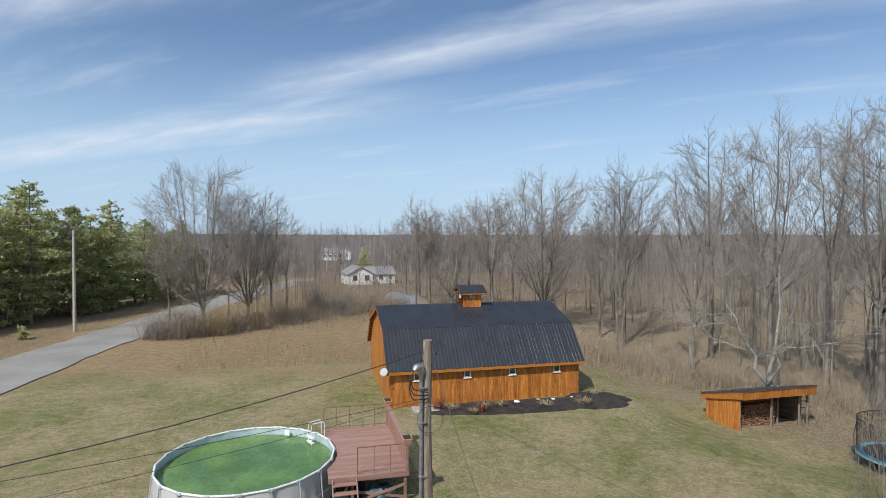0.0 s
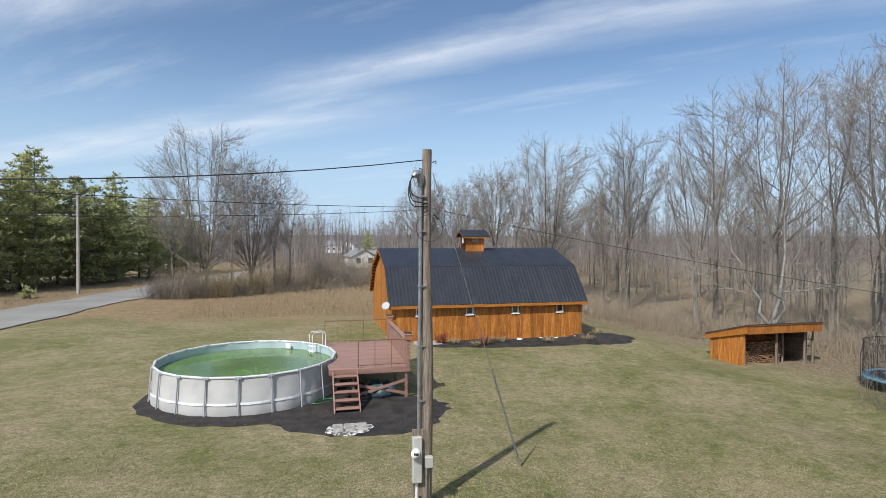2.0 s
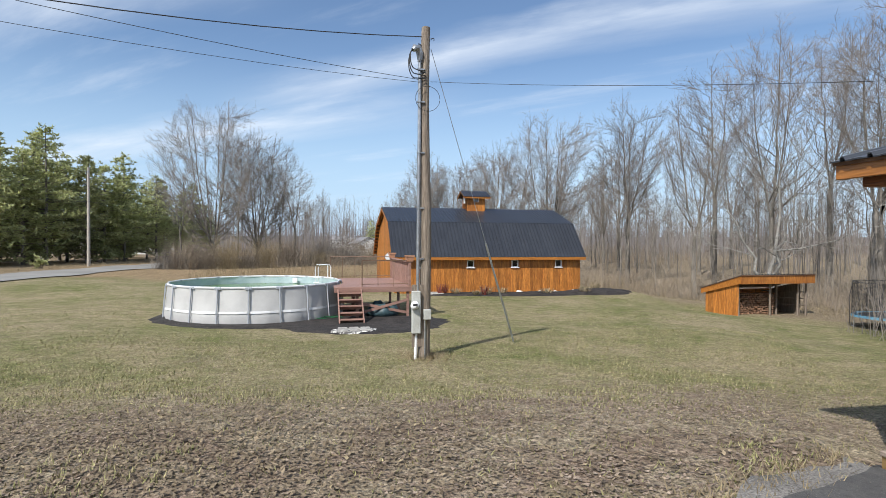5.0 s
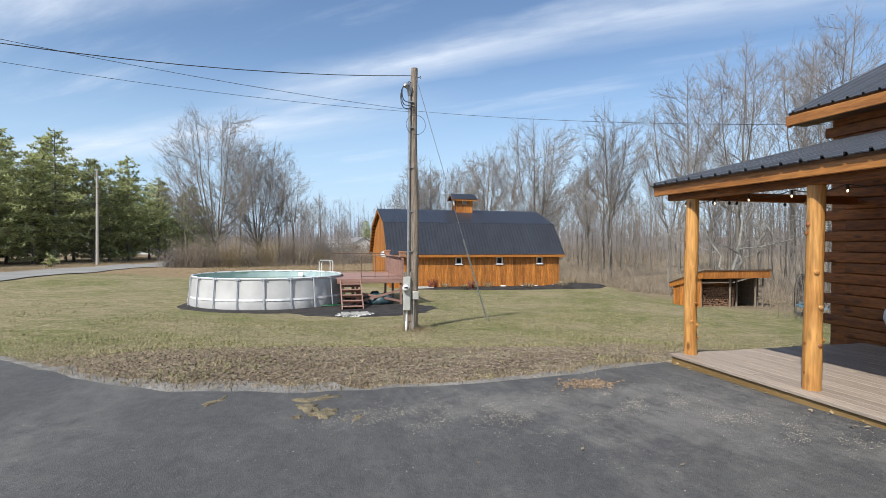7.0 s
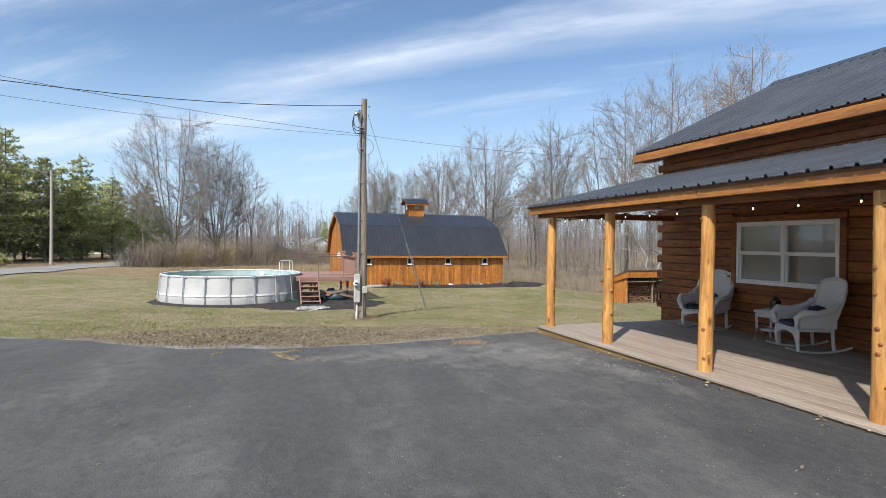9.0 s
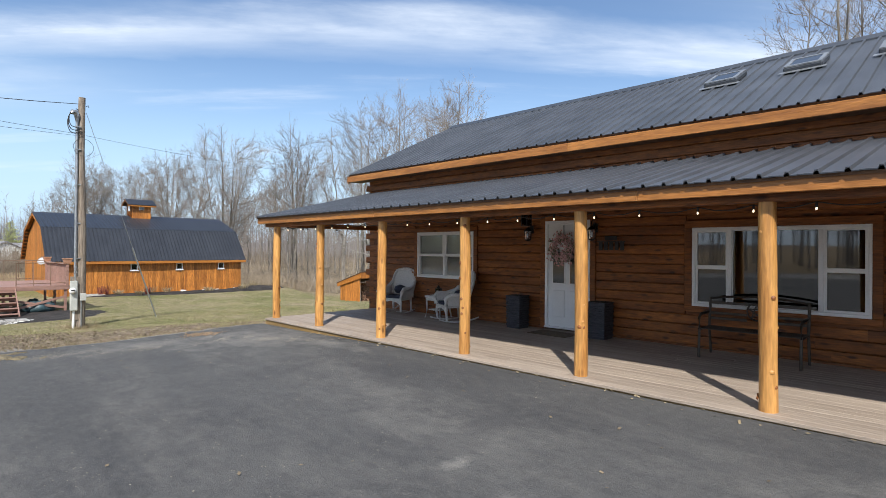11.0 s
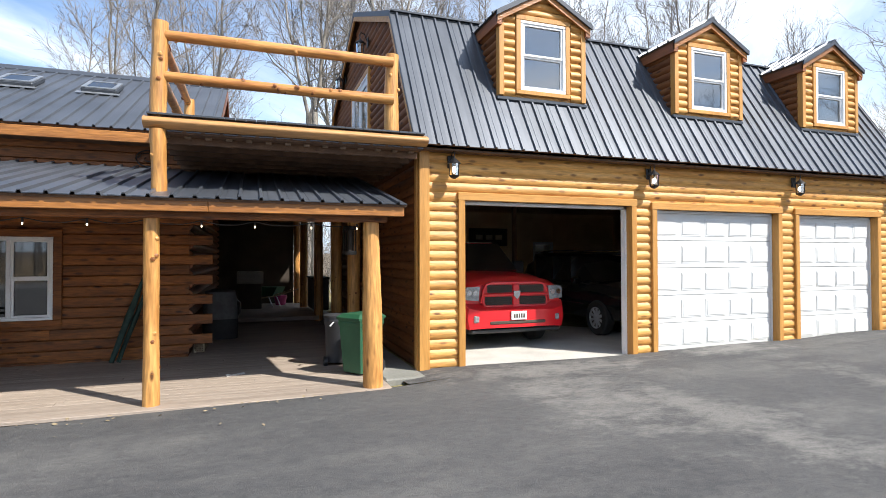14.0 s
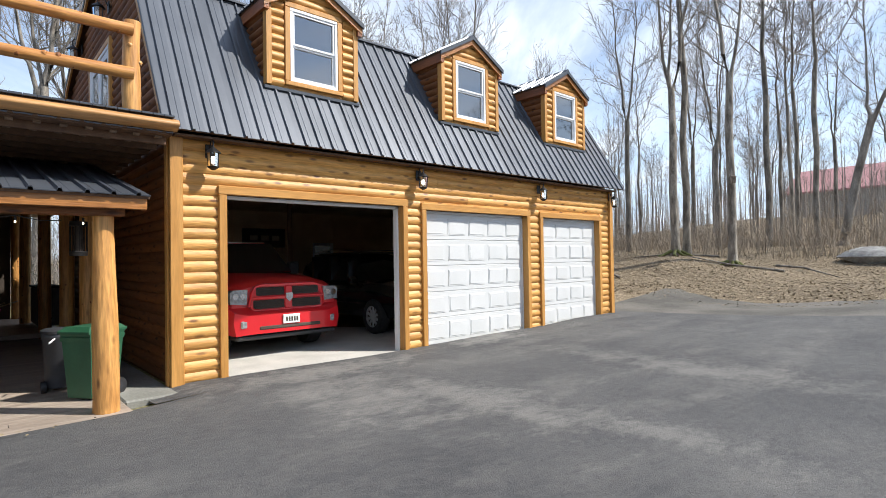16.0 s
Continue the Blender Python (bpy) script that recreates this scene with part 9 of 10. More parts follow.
            tip = axis(zt2) + Vector((math.cos(az) * rad, math.sin(az) * rad, zt2))
            c = p + Vector(((tip.x - p.x) * 0.6, (tip.y - p.y) * 0.6, (tip.z - p.z) * 0.32))
            L = (tip - p).length
            ps = bend(p, c, tip, 5, 0.013 * L * gnarl)
            rb = max(r * rnd.uniform(*stout), 0.022)
            rl = [rb * (1 - 0.82 * q / 5) for q in range(6)]
            wood.path(ps, rl, 5)
            bough(ps, rl, L)
        bough(lp[4:], lr[4:], (lp[-1] - lp[4]).length)
    return wood.mesh("trunk", M["bark"], smooth=60), twig.mesh("crown", M["twig"])


def plant_tree(meshes, x, y, rz=0.0, s=1.0, label="tall bare deciduous tree with grey bark", group="bare trees", name="tree", sink=0.0):
    t = thing(name, (x, y, gz(x, y) - sink), rz, label, "tree", group)
    t.scale = (s, s, s)
    part("trunk", meshes[0], None, t)
    part("crown", meshes[1], None, t)
    return t


BIG = [grow(101, 22, 0.24, 4.6, 0.36, 2, 0.40, fine=0.9, limbs=16), grow(102, 22, 0.25, 4.2, 0.34, 3, 0.30, fine=0.9, limbs=15), grow(103, 20, 0.25, 5.0, 0.30, 3, 0.34, fine=0.9, limbs=14), grow(104, 19, 0.22, 3.8, 0.36, 2, 0.28, fine=0.9, limbs=15)]
SLIM = [grow(111, 17, 0.12, 2.6, 0.34, 2, 0.38, fine=0.7, limbs=9, gnarl=2.0), grow(112, 15, 0.10, 2.2, 0.34, 1, 0.36, fine=0.7, limbs=13, gnarl=2.2), grow(113, 16, 0.13, 2.9, 0.34, 2, 0.30, fine=0.7, limbs=8, gnarl=2.2), grow(114, 12, 0.08, 2.2, 0.28, 1, 0.30, fine=0.7, limbs=11, gnarl=2.0)]
OLD = grow(121, 8.5, 0.19, 5.6, 0.12, 3, 0.16, gnarl=3.0, limbs=4, fine=0.4, lift=(-0.05, 0.4))
M["lichen"] = mat("lichen_bark", (0.17, 0.162, 0.145), (0.31, 0.30, 0.27), 3.0, 0.9, bump=0.8, bump_scale=18, fine=0.3)
for me in OLD:
    me.materials[0] = M["lichen"]
LEAN = grow(122, 15, 0.20, 3.4, 0.40, 2, 0.40, lean=(0.22, 0.0), gnarl=1.4, limbs=6, fine=0.5, stout=(0.3, 0.45))
ROUND = grow(123, 19, 0.26, 6.9, 0.14, 6, 0.10, fine=1.0, limbs=15, lift=(0.08, 0.62))
TALL = [grow(131, 20, 0.19, 3.0, 0.26, 2, 0.42, fine=0.45, limbs=9, gnarl=1.3, stout=(0.24, 0.40)), grow(132, 18, 0.15, 2.8, 0.24, 1, 0.50, fine=0.45, limbs=17, gnarl=1.3, stout=(0.22, 0.36)), grow(133, 19, 0.17, 3.2, 0.22, 3, 0.36, fine=0.45, limbs=7, gnarl=1.4, stout=(0.26, 0.42)), grow(134, 15, 0.10, 2.2, 0.22, 1, 0.46, fine=0.45, limbs=14, gnarl=1.4, stout=(0.24, 0.40))]
M["wood_bark"] = mat("brown_grey_bark", (0.115, 0.099, 0.080), (0.300, 0.270, 0.225), 2.2, 0.9, bump=0.9, bump_scale=18, stretch=(3, 3, 0.8), fine=0.4, vary=0.2)
for wood_, twigs_ in TALL:
    wood_.materials[0] = M["wood_bark"]

# the trees that stand out
plant_tree(BIG[1], 29.2, 30.8, 20, 1.0)
plant_tree(BIG[0], 32.9, 41.2, 75, 1.04)
plant_tree(BIG[3], 27.5, 37.2, 140, 0.95)
plant_tree(BIG[2], 27.3, 47.1, 200, 0.98)
plant_tree(OLD, 25.0, 26.6, 30, 1.4, "gnarled old bare tree with lichen-grey boughs")
plant_tree(BIG[3], 30.3, 23.5, 250, 1.05)
plant_tree(BIG[1], 33.0, 26.0, 300, 1.0)
plant_tree(BIG[0], 35.5, 31.5, 10, 1.02)
plant_tree(ROUND, -15.0, 58.9, 0, 0.97, "broad many-stemmed bare tree by the road")
plant_tree(ROUND, -11.0, 63.5, 120, 0.84, "broad many-stemmed bare tree by the road")
plant_tree(BIG[3], -8.6, 66.0, 60, 0.78)
plant_tree(BIG[2], -7.0, 72.0, 10, 0.66)
plant_tree(SLIM[2], -17.6, 55.5, 20, 0.75)
plant_tree(SLIM[0], -12.2, 56.0, 80, 0.8)
plant_tree(SLIM[2], -9.8, 60.0, 10, 0.85)
plant_tree(ROUND, 22.4, 56.0, 210, 1.0, "broad rounded bare tree behind the barn")
plant_tree(BIG[2], 17.5, 61.0, 30, 0.80)
plant_tree(ROUND, 14.5, 68.0, 330, 0.76, "broad rounded bare tree behind the barn")
plant_tree(BIG[2], 19.6, 66.0, 300, 0.8)
plant_tree(BIG[0], 10.5, 80.0, 120, 0.62)
# south wood beyond the drive
plant_tree(TALL[0], 1.72, -37.7, 10, 0.95, "tall bare tree with mossy roots")
plant_tree(TALL[2], 4.15, -37.8, 200, 1.1, "tall bare tree with mossy roots")
plant_tree(TALL[1], 3.95, -38.5, 100, 1.1, "tall bare tree with mossy roots")
plant_tree(TALL[1], 2.85, -45.8, 0, 1.1)
plant_tree(TALL[3], 2.95, -50.0, 70, 1.2)
plant_tree(TALL[3], 1.9, -47.2, 130, 1.2)
plant_tree(TALL[1], 0.9, -46.6, 190, 1.0)
plant_tree(TALL[2], 5.9, -47.0, 50, 0.9)
plant_tree(LEAN, -0.35, -45.6, 175, 1.0, "leaning bare tree beside a boulder")
plant_tree(TALL[3], -3.8, -46.5, 50, 1.1)
plant_tree(TALL[0], 9.3, -43.0, 0, 0.9)

M["moss"] = mat("green_moss", (0.075, 0.085, 0.022), (0.16, 0.165, 0.055), 9, 0.95, bump=0.8, bump_scale=40, fine=0.35)
for mx, my, mr, seed in ((1.72, -37.7, 0.30, 3), (4.15, -37.8, 0.36, 5)):
    g, rr = Geo(), random.Random(seed)
    for i in range(7):
        a, reach = i * 0.9 + rr.uniform(-0.2, 0.2), mr * rr.uniform(1.6, 2.8)
        root = [(mx + math.cos(a) * mr * 0.45, my + math.sin(a) * mr * 0.45, 0.24), (mx + math.cos(a) * reach * 0.6, my + math.sin(a) * reach * 0.6, 0.07), (mx + math.cos(a + 0.2) * reach, my + math.sin(a + 0.2) * reach, -0.02)]
        g.path([(px_, py_, gz(px_, py_) + h_) for px_, py_, h_ in root], [0.075, 0.06, 0.02], 7)
    tagged(solo("mossy_roots", g, M["moss"], "green moss on the spreading roots of a bare tree", "moss", smooth=60), kind="stuff")

rnd = random.Random(77)
spots = []


def scatter(count, area, kinds, smin, smax, gap, keep=lambda x, y: True):
    made = tries = 0
    while made < count and tries < count * 60:
        tries += 1
        x, y = rnd.uniform(area[0], area[1]), rnd.uniform(area[2], area[3])
        if keep(x, y) and all((x - a) ** 2 + (y - b) ** 2 > gap * gap for a, b in spots):
            spots.append((x, y))
            plant_tree(rnd.choice(kinds), x, y, rnd.uniform(0, 360), rnd.uniform(smin, smax))
            made += 1


east = lambda x, y: x + 0.22 * y > 33.5 and not (12 < x < 26 and y < 30)
scatter(9, (23, 60, 8, 62), BIG, 0.75, 0.95, 4.0, east)
scatter(34, (23, 60, 8, 66), SLIM, 0.7, 1.0, 2.2, east)
scatter(8, (8, 42, 60, 92), BIG, 0.62, 0.8, 4.0, lambda x, y: x + y > 78)
scatter(22, (6, 42, 56, 92), SLIM, 0.7, 0.95, 2.5, lambda x, y: x + y > 74)
behind = lambda x, y: x > 16.5 and not (16 < x < 26 and y > 3)
scatter(5, (17, 30, -34, -6), BIG[:2], 0.95, 1.15, 4.0, behind)
scatter(13, (17, 40, -40, -4), TALL, 0.85, 1.1, 2.8, behind)
scatter(16, (14, 34, -46, -16), TALL, 0.8, 1.05, 2.4)
scatter(10, (-14, 26, -64, -43), TALL, 0.75, 1.0, 3.4, lambda x, y: y < -50 or x > 6)
scatter(24, (-14, 30, -82, -54), TALL[1:], 0.5, 0.8, 2.0, lambda x, y: x > 4 or y < -62)
scatter(9, (-34, -9, -66, -38), SLIM, 0.8, 1.05, 3.0)
scatter(12, (-40, -20, -40, 6), BIG[:1] + SLIM, 0.8, 1.0, 4.0, lambda x, y: x < -34)
scatter(12, (-7, 10, 74, 110), SLIM, 0.5, 0.75, 3.5)


def pine(seed, height, r, base=0.16):
    """A pine: a straight trunk, whorls of boughs, needle tufts on them."""
    rnd = random.Random(seed)
    wood, needles = Geo(), Geo()
    wood.path([(0, 0, -0.3), (0.04, 0.02, height * 0.5), (0, 0, height)], [0.22, 0.14, 0.03], 8)
    z = height * base
    while z < height * 0.98:
        t = (z / height - base) / (1 - base)
        reach = r * (1 - t) ** 0.6 * (0.6 + 0.4 * min(1, t * 4)) * rnd.uniform(0.78, 1.12) + 0.3
        for k in range(rnd.randint(4, 7)):
            if rnd.random() < 0.14:
                continue
            a = rnd.uniform(0, 6.283)
            L = reach * rnd.uniform(0.6, 1.15)
            d = Vector((math.cos(a), math.sin(a), 0))
            p = Vector((0, 0, z))
            tip = p + d * L + Vector((0, 0, L * rnd.uniform(-0.05, 0.35)))
            wood.path([p, p.lerp(tip, 0.5) - Vector((0, 0, 0.05 * L)), tip], [0.04, 0.025, 0.01], 3)
            m = max(4, int(L * 5.0))
            for i in range(m):
                f = rnd.uniform(0.25, 1.03)
                c = p.lerp(tip, f) + Vector((rnd.gauss(0, 0.13 * L * f), rnd.gauss(0, 0.13 * L * f), rnd.gauss(0.05, 0.12)))
                for j in range(5):
                    e = Vector((rnd.gauss(0, 1) + d.x * 0.6, rnd.gauss(0, 1) + d.y * 0.6, rnd.gauss(0.35, 0.8))).normalized() * rnd.uniform(0.28, 0.52)
                    w = e.cross(Vector((rnd.gauss(0, 1), rnd.gauss(0, 1), rnd.gauss(0, 1)))).normalized() * 0.075
                    needles.add([c - w, c + w, c + e], [(0, 1, 2)])
        z += rnd.uniform(0.32, 0.52)
    return wood.mesh("trunk", M["bark"], smooth=60), needles.mesh("crown", M["needle"])


PINES = [pine(201, 15.5, 4.3, 0.05), pine(202, 14.5, 4.1, 0.08), pine(203, 13.5, 4.0, 0.04)]
for k, (x, y, s) in enumerate(((-33.6, 65.8, 1.0), (-37, 60.5, 1.02), (-31.6, 71.5, 0.96), (-36.2, 69, 0.98), (-41, 64, 1.03), (-40, 55.5, 1.0), (-29.0, 76.5, 0.92), (-33.5, 77.5, 0.95), (-44.5, 58, 1.05), (-43.5, 50, 1.0), (-38.5, 74, 1.0),
                               (-27.0, 88.0, 0.82), (-23.6, 92, 0.78), (-31, 84, 0.85), (-47, 66, 1.05), (-48.5, 53, 1.05), (-46.5, 45.5, 1.0), (-51, 47, 1.0), (-29.5, 95, 0.8), (-52, 60, 1.05), (-35, 64, 0.9), (-39, 67, 0.95), (-34.5, 73.5, 0.9), (-30.5, 79.5, 0.85), (-42, 70, 1.0), (-37.5, 79, 0.9), (-45, 62, 0.95), (-41.5, 59, 0.9), (-26, 97, 0.75), (-33, 90, 0.8), (-26.5, 82, 0.78), (-28.4, 84.5, 0.8), (-30.6, 74.2, 0.9), (-24.6, 88.5, 0.66), (-22.2, 96, 0.62))):
    plant_tree(PINES[k % 3], x, y, 67 * k, s, "dark green pine beside the road", "pines beside the road", "pine_tree")
for k, (x, y) in enumerate(((8.6, 122.0),)):
    plant_tree(PINES[k], x, y, 0, 0.5, "small dark evergreen among the far brush", "far evergreens", "pine_tree")
plant_tree(pine(211, 1.2, 0.5, 0.05), -29.8, 55.5, 0, 1.0, "knee-high pine sapling by the road", "pines beside the road", "pine_tree")


def thicket(name, count, place, hmin, hmax, material, label, r=0.012, fan=0.35, seed=1, sticks=4):
    """Many thin bare stems, each with a few side twigs."""
    rnd = random.Random(seed)
    g = Geo()
    V, F = g.v, g.f
    for i in range(count):
        x, y = place(rnd)
        z, h = gz(x, y) - 0.05, rnd.uniform(hmin, hmax)
        p = Vector((x, y, z))
        q = p + Vector((rnd.gauss(0, fan) * h, rnd.gauss(0, fan) * h, h))
        stems = [(p, q, r)]
        for k in range(sticks):
            s = p.lerp(q, rnd.uniform(0.15, 0.9))
            stems.append((s, s + Vector((rnd.gauss(0, 0.28) * h, rnd.gauss(0, 0.28) * h, rnd.uniform(0.1, 0.45) * h)), r * 0.6))
        for a, b, rr in stems:
            t = rnd.uniform(0, 6.28)
            w = Vector((math.cos(t), math.sin(t), 0)) * rr
            k = len(V)
            V.extend(((*(a - w),), (*(a + w),), (*b,)))
            F.append((k, k + 1, k + 2))
    g.c = [0] * len(F)
    return solo(name, g, material, label, "brush", kind="stuff")


def along(pts, width):
    """A random place along a line of points, scattered to both sides."""
    pts = [Vector(p) for p in pts]
    ls = [(b - a).length for a, b in zip(pts, pts[1:])]
    def pick(rnd):
        t = rnd.uniform(0, sum(ls))
        for a, b, l in zip(pts, pts[1:], ls):
            if t <= l:
                p = a.lerp(b, t / l)
                return p.x + rnd.gauss(0, width), p.y + rnd.gauss(0, width)
            t -= l
        return pts[-1].x, pts[-1].y
    return pick


thicket("brush", 2200, along([(-9, 58), (-4, 64), (2, 68), (9, 66)], 3.2), 0.3, 1.7, M["twig_tan"], "bare shrubs at the field edge", 0.014, 0.3, 15, 5)
CLUMPS = [(-18.2, 53.2, 1.0), (-16.6, 53.0, 1.3), (-14.8, 54.2, 1.2), (-13.0, 54.4, 1.0), (-11.4, 56.6, 1.3), (-9.6, 57.4, 0.8), (-16.2, 56.4, 1.0), (-7.2, 60.5, 1.1), (-4.0, 63.0, 0.9), (0.0, 66.0, 1.2), (3.0, 69.0, 1.4), (6.0, 67.0, 1.1), (8.5, 70.0, 1.3), (1.0, 74.0, 1.5), (5.0, 77.0, 1.5), (-3.0, 70.0, 1.4)]
for k, (cx, cy, cr) in enumerate(CLUMPS):
    thicket("shrub", 430, lambda r: (cx + r.gauss(0, cr * 0.55), cy + r.gauss(0, cr * 0.55)), 0.4, (1.6, 2.9, 2.2, 3.4)[k % 4] + cr * 0.5, M["straw" if k in (3, 5, 8) else "twig_tan" if k % 3 else "twig"], "dense bare shrub at the foot of the roadside trees", 0.012, 0.34, 30 + k, 6)
thicket("brush", 4200, along([(14, 52), (18.5, 44), (23.5, 38), (27, 33), (30, 29), (31, 20), (34, 8)], 2.4), 0.5, 2.6, M["twig_tan"], "bare brush along the wood edge", 0.013, 0.25, 6, 5)
thicket("brush", 5000, lambda r: (r.uniform(-14, 18), -40 - abs(r.gauss(0, 9))), 0.8, 2.2, M["twig_tan"], "bare brush on the wood floor", 0.012, 0.3, 7, 4)
thicket("brush", 6000, lambda r: (r.uniform(-14, 60), r.uniform(66, 116)), 0.6, 3.6, M["twig_tan"], "bare brush in the far field", 0.022, 0.25, 8, 4)
thicket("brush", 6500, lambda r: (15.5 + abs(r.gauss(0, 9)), r.uniform(-36, 14)), 1.2, 4.8, M["twig"], "bare brush behind the house", 0.014, 0.25, 9, 4)
thicket("dry_weeds", 9000, lambda r: (r.uniform(-14, 28), 40 + abs(r.gauss(0, 8))), 0.25, 0.75, M["straw"], "dry weeds in the field behind the lawn", 0.012, 0.3, 10, 1)
thicket("dry_weeds", 3000, along([(-30, 38), (-29.5, 50), (-28, 62), (-25, 75), (-21, 90)], 1.6), 0.15, 0.45, M["straw"], "dry verge grass beside the road", 0.012, 0.4, 11, 1)


def far_woods(name, count, place, hmin, hmax, material, seed, label, twigs=42, thin=1.0, side=2):
    """Distant bare trees, cheap: a tapered stem and a brush of twigs each, all one mesh."""
    rnd = random.Random(seed)
    g = Geo()
    V, F = g.v, g.f
    for i in range(count):
        x, y = place(rnd)
        z, h = gz(x, y) - 0.3, rnd.uniform(hmin, hmax)
        r = h * 0.0085 * thin
        lean = Vector((rnd.gauss(0, 0.03) * h, rnd.gauss(0, 0.03) * h, 0))
        p, q = Vector((x, y, z)), Vector((x, y, z + h)) + lean
        k = len(V)
        for c, rr in ((p, r), (p.lerp(q, 0.5), r * 0.7)):
            for j in range(3):
                a = 2.094 * j + i
                V.append((c.x + rr * math.cos(a), c.y + rr * math.sin(a), c.z))
        V.append((*q,))
        for j in range(3):
            j2 = (j + 1) % 3
            F.extend(((k + j, k + j2, k + 3 + j2, k + 3 + j), (k + 3 + j, k + 3 + j2, k + 6)))
        for t in range(twigs):
            f = rnd.uniform(0.25, 1.0)
            s = p.lerp(q, f)
            L = h * rnd.uniform(0.10, 0.26) * (1.15 - 0.6 * f)
            az = rnd.uniform(0, 6.283)
            e = s + Vector((math.cos(az) * L * 0.65, math.sin(az) * L * 0.65, L * rnd.uniform(0.4, 1.0)))
            w = Vector((-math.sin(az), math.cos(az), 0.5)) * r * rnd.uniform(0.14, 0.32)
            k = len(V)
            V.extend(((*(s - w),), (*(s + w),), (*e,)))
            F.append((k, k + 1, k + 2))
            for u in range(side):
                o = s.lerp(e, rnd.uniform(0.25, 0.9))
                o2 = o + Vector((rnd.gauss(0, 0.3), rnd.gauss(0, 0.3), rnd.uniform(0.1, 0.6))) * L * 0.6
                k = len(V)
                V.extend(((*(o - w * 0.6),), (*(o + w * 0.6),), (*o2,)))
                F.append((k, k + 1, k + 2))
    g.c = [0] * len(F)
    return solo(name, g, material, label, "woods", kind="stuff")


# twigs of the distant woods, with the haze of distance put into the colour
M["haze_twig"] = mat("haze_paled_twigs", (0.20, 0.185, 0.185), (0.28, 0.26, 0.255), 0.05, 0.9, fine=0.1)
far_woods("far_woods", 900, lambda r: (r.uniform(34, 100), r.uniform(-10, 110)), 7, 13.0, M["twig"], 1, "grey bare woods east of the yard", 44, 0.6, 2)
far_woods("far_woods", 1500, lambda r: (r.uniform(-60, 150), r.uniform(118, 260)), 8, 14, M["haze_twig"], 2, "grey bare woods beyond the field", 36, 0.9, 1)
far_woods("brush", 520, lambda r: (r.uniform(-34, 30), r.uniform(-66, -47)), 2.0, 4.5, M["twig_tan"], 8, "tangled bare brush under the trees", 44, 0.8, 2)
far_woods("far_woods", 1100, lambda r: (r.uniform(-40, 90), -50 - abs(r.gauss(0, 22))), 4.0, 8.5, M["twig"], 3, "grey bare woods behind the drive", 40, 0.7, 2)
far_woods("far_woods", 120, lambda r: (r.uniform(32, 80), r.uniform(-60, 2)), 9, 14, M["twig"], 4, "grey bare woods behind the house", 40, 0.55, 2)
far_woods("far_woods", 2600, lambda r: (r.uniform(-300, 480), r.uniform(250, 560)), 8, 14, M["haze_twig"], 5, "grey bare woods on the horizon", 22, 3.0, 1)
far_woods("far_woods", 260, lambda r: (r.uniform(-110, -38), r.uniform(50, 160)), 9, 14, M["twig"], 6, "grey bare woods behind the pines", 34, 1.2, 1)

far_woods("far_woods", 300, lambda r: (r.uniform(-95, -42), r.uniform(-90, 40)), 10, 17, M["twig"], 7, "grey bare woods across the road", 40, 1.2, 2)

# far houses
def far_house(x, y, w, d, h, rise, rz, wall, roof, label, windows=3):
    t = thing("far_house", (x, y, gz(x, y)), rz, label, "house", "houses in the distance")
    g = Geo(); g.prism([(-d / 2, -0.5), (d / 2, -0.5), (d / 2, h), (0, h + rise), (-d / 2, h)], "x", -w / 2, w / 2)
    part("wall", g, wall, t)
    for s in (1, -1):
        g = Geo(); g.prism([(s * (d / 2 + 0.3), h - 0.12), (0, h + rise + 0.05), (0, h + rise + 0.2), (s * (d / 2 + 0.3), h + 0.05)], "x", -w / 2 - 0.3, w / 2 + 0.3)
        part("roof", g, roof, t)
    for i in range(windows):
        xx = -w / 2 + w * (i + 0.5) / windows
        wn_ = part("window", Geo().box(xx - 0.5, -d / 2 - 0.05, h * 0.4, xx + 0.5, -d / 2 + 0.02, h * 0.4 + 1.1), M["white"], t)
        part("pane", Geo().box(xx - 0.4, -d / 2 - 0.07, h * 0.4 + 0.1, xx + 0.4, -d / 2 - 0.05, h * 0.4 + 1.0), M["dark"], wn_)
    for yy in (-d / 4, d / 4):
        wn_ = part("window", Geo().box(-w / 2 - 0.05, yy - 0.45, h * 0.4, -w / 2 + 0.02, yy + 0.45, h * 0.4 + 1.1), M["dark"], t)


far_house(10.5, 114, 6.0, 6.5, 2.0, 1.3, 8, M["white_siding"], M["grey_roof"], "white house with a grey roof beyond the brush")
far_house(6.0, 112, 7.5, 5.0, 2.2, 1.4, 98, M["white_siding"], M["grey_roof"], "white gabled house beyond the brush")
far_house(6.5, 235, 7, 6, 3.2, 1.8, -5, M["white_siding"], M["grey_roof"], "two-storey white house in the distance")
far_house(13.0, 240, 7, 6, 3.2, 1.8, 75, M["white_siding"], M["grey_roof"], "two-storey white house in the distance")
far_house(-36, 118, 12, 8, 4.0, 2.4, 10, M["white_siding"], M["grey_roof"], "white house seen between the pines")
far_house(-1.5, -84.0, 26, 9, 2.4, 2.6, -4, M["tan_wall"], M["red_roof"], "long building with a faded red metal roof", 6)
qh = Geo(); qh.prism([(1.5 * math.cos(math.pi * i / 14), -0.3 + 2.3 * math.sin(math.pi * i / 14)) for i in range(15)], "y", -4, 4)
qt = thing("arched_shed", (9.0, 72.0, gz(9.0, 72)), 20, "grey arched metal shed behind the barn", "shed")
part("shell", qh, M["steel"], qt, smooth=40)
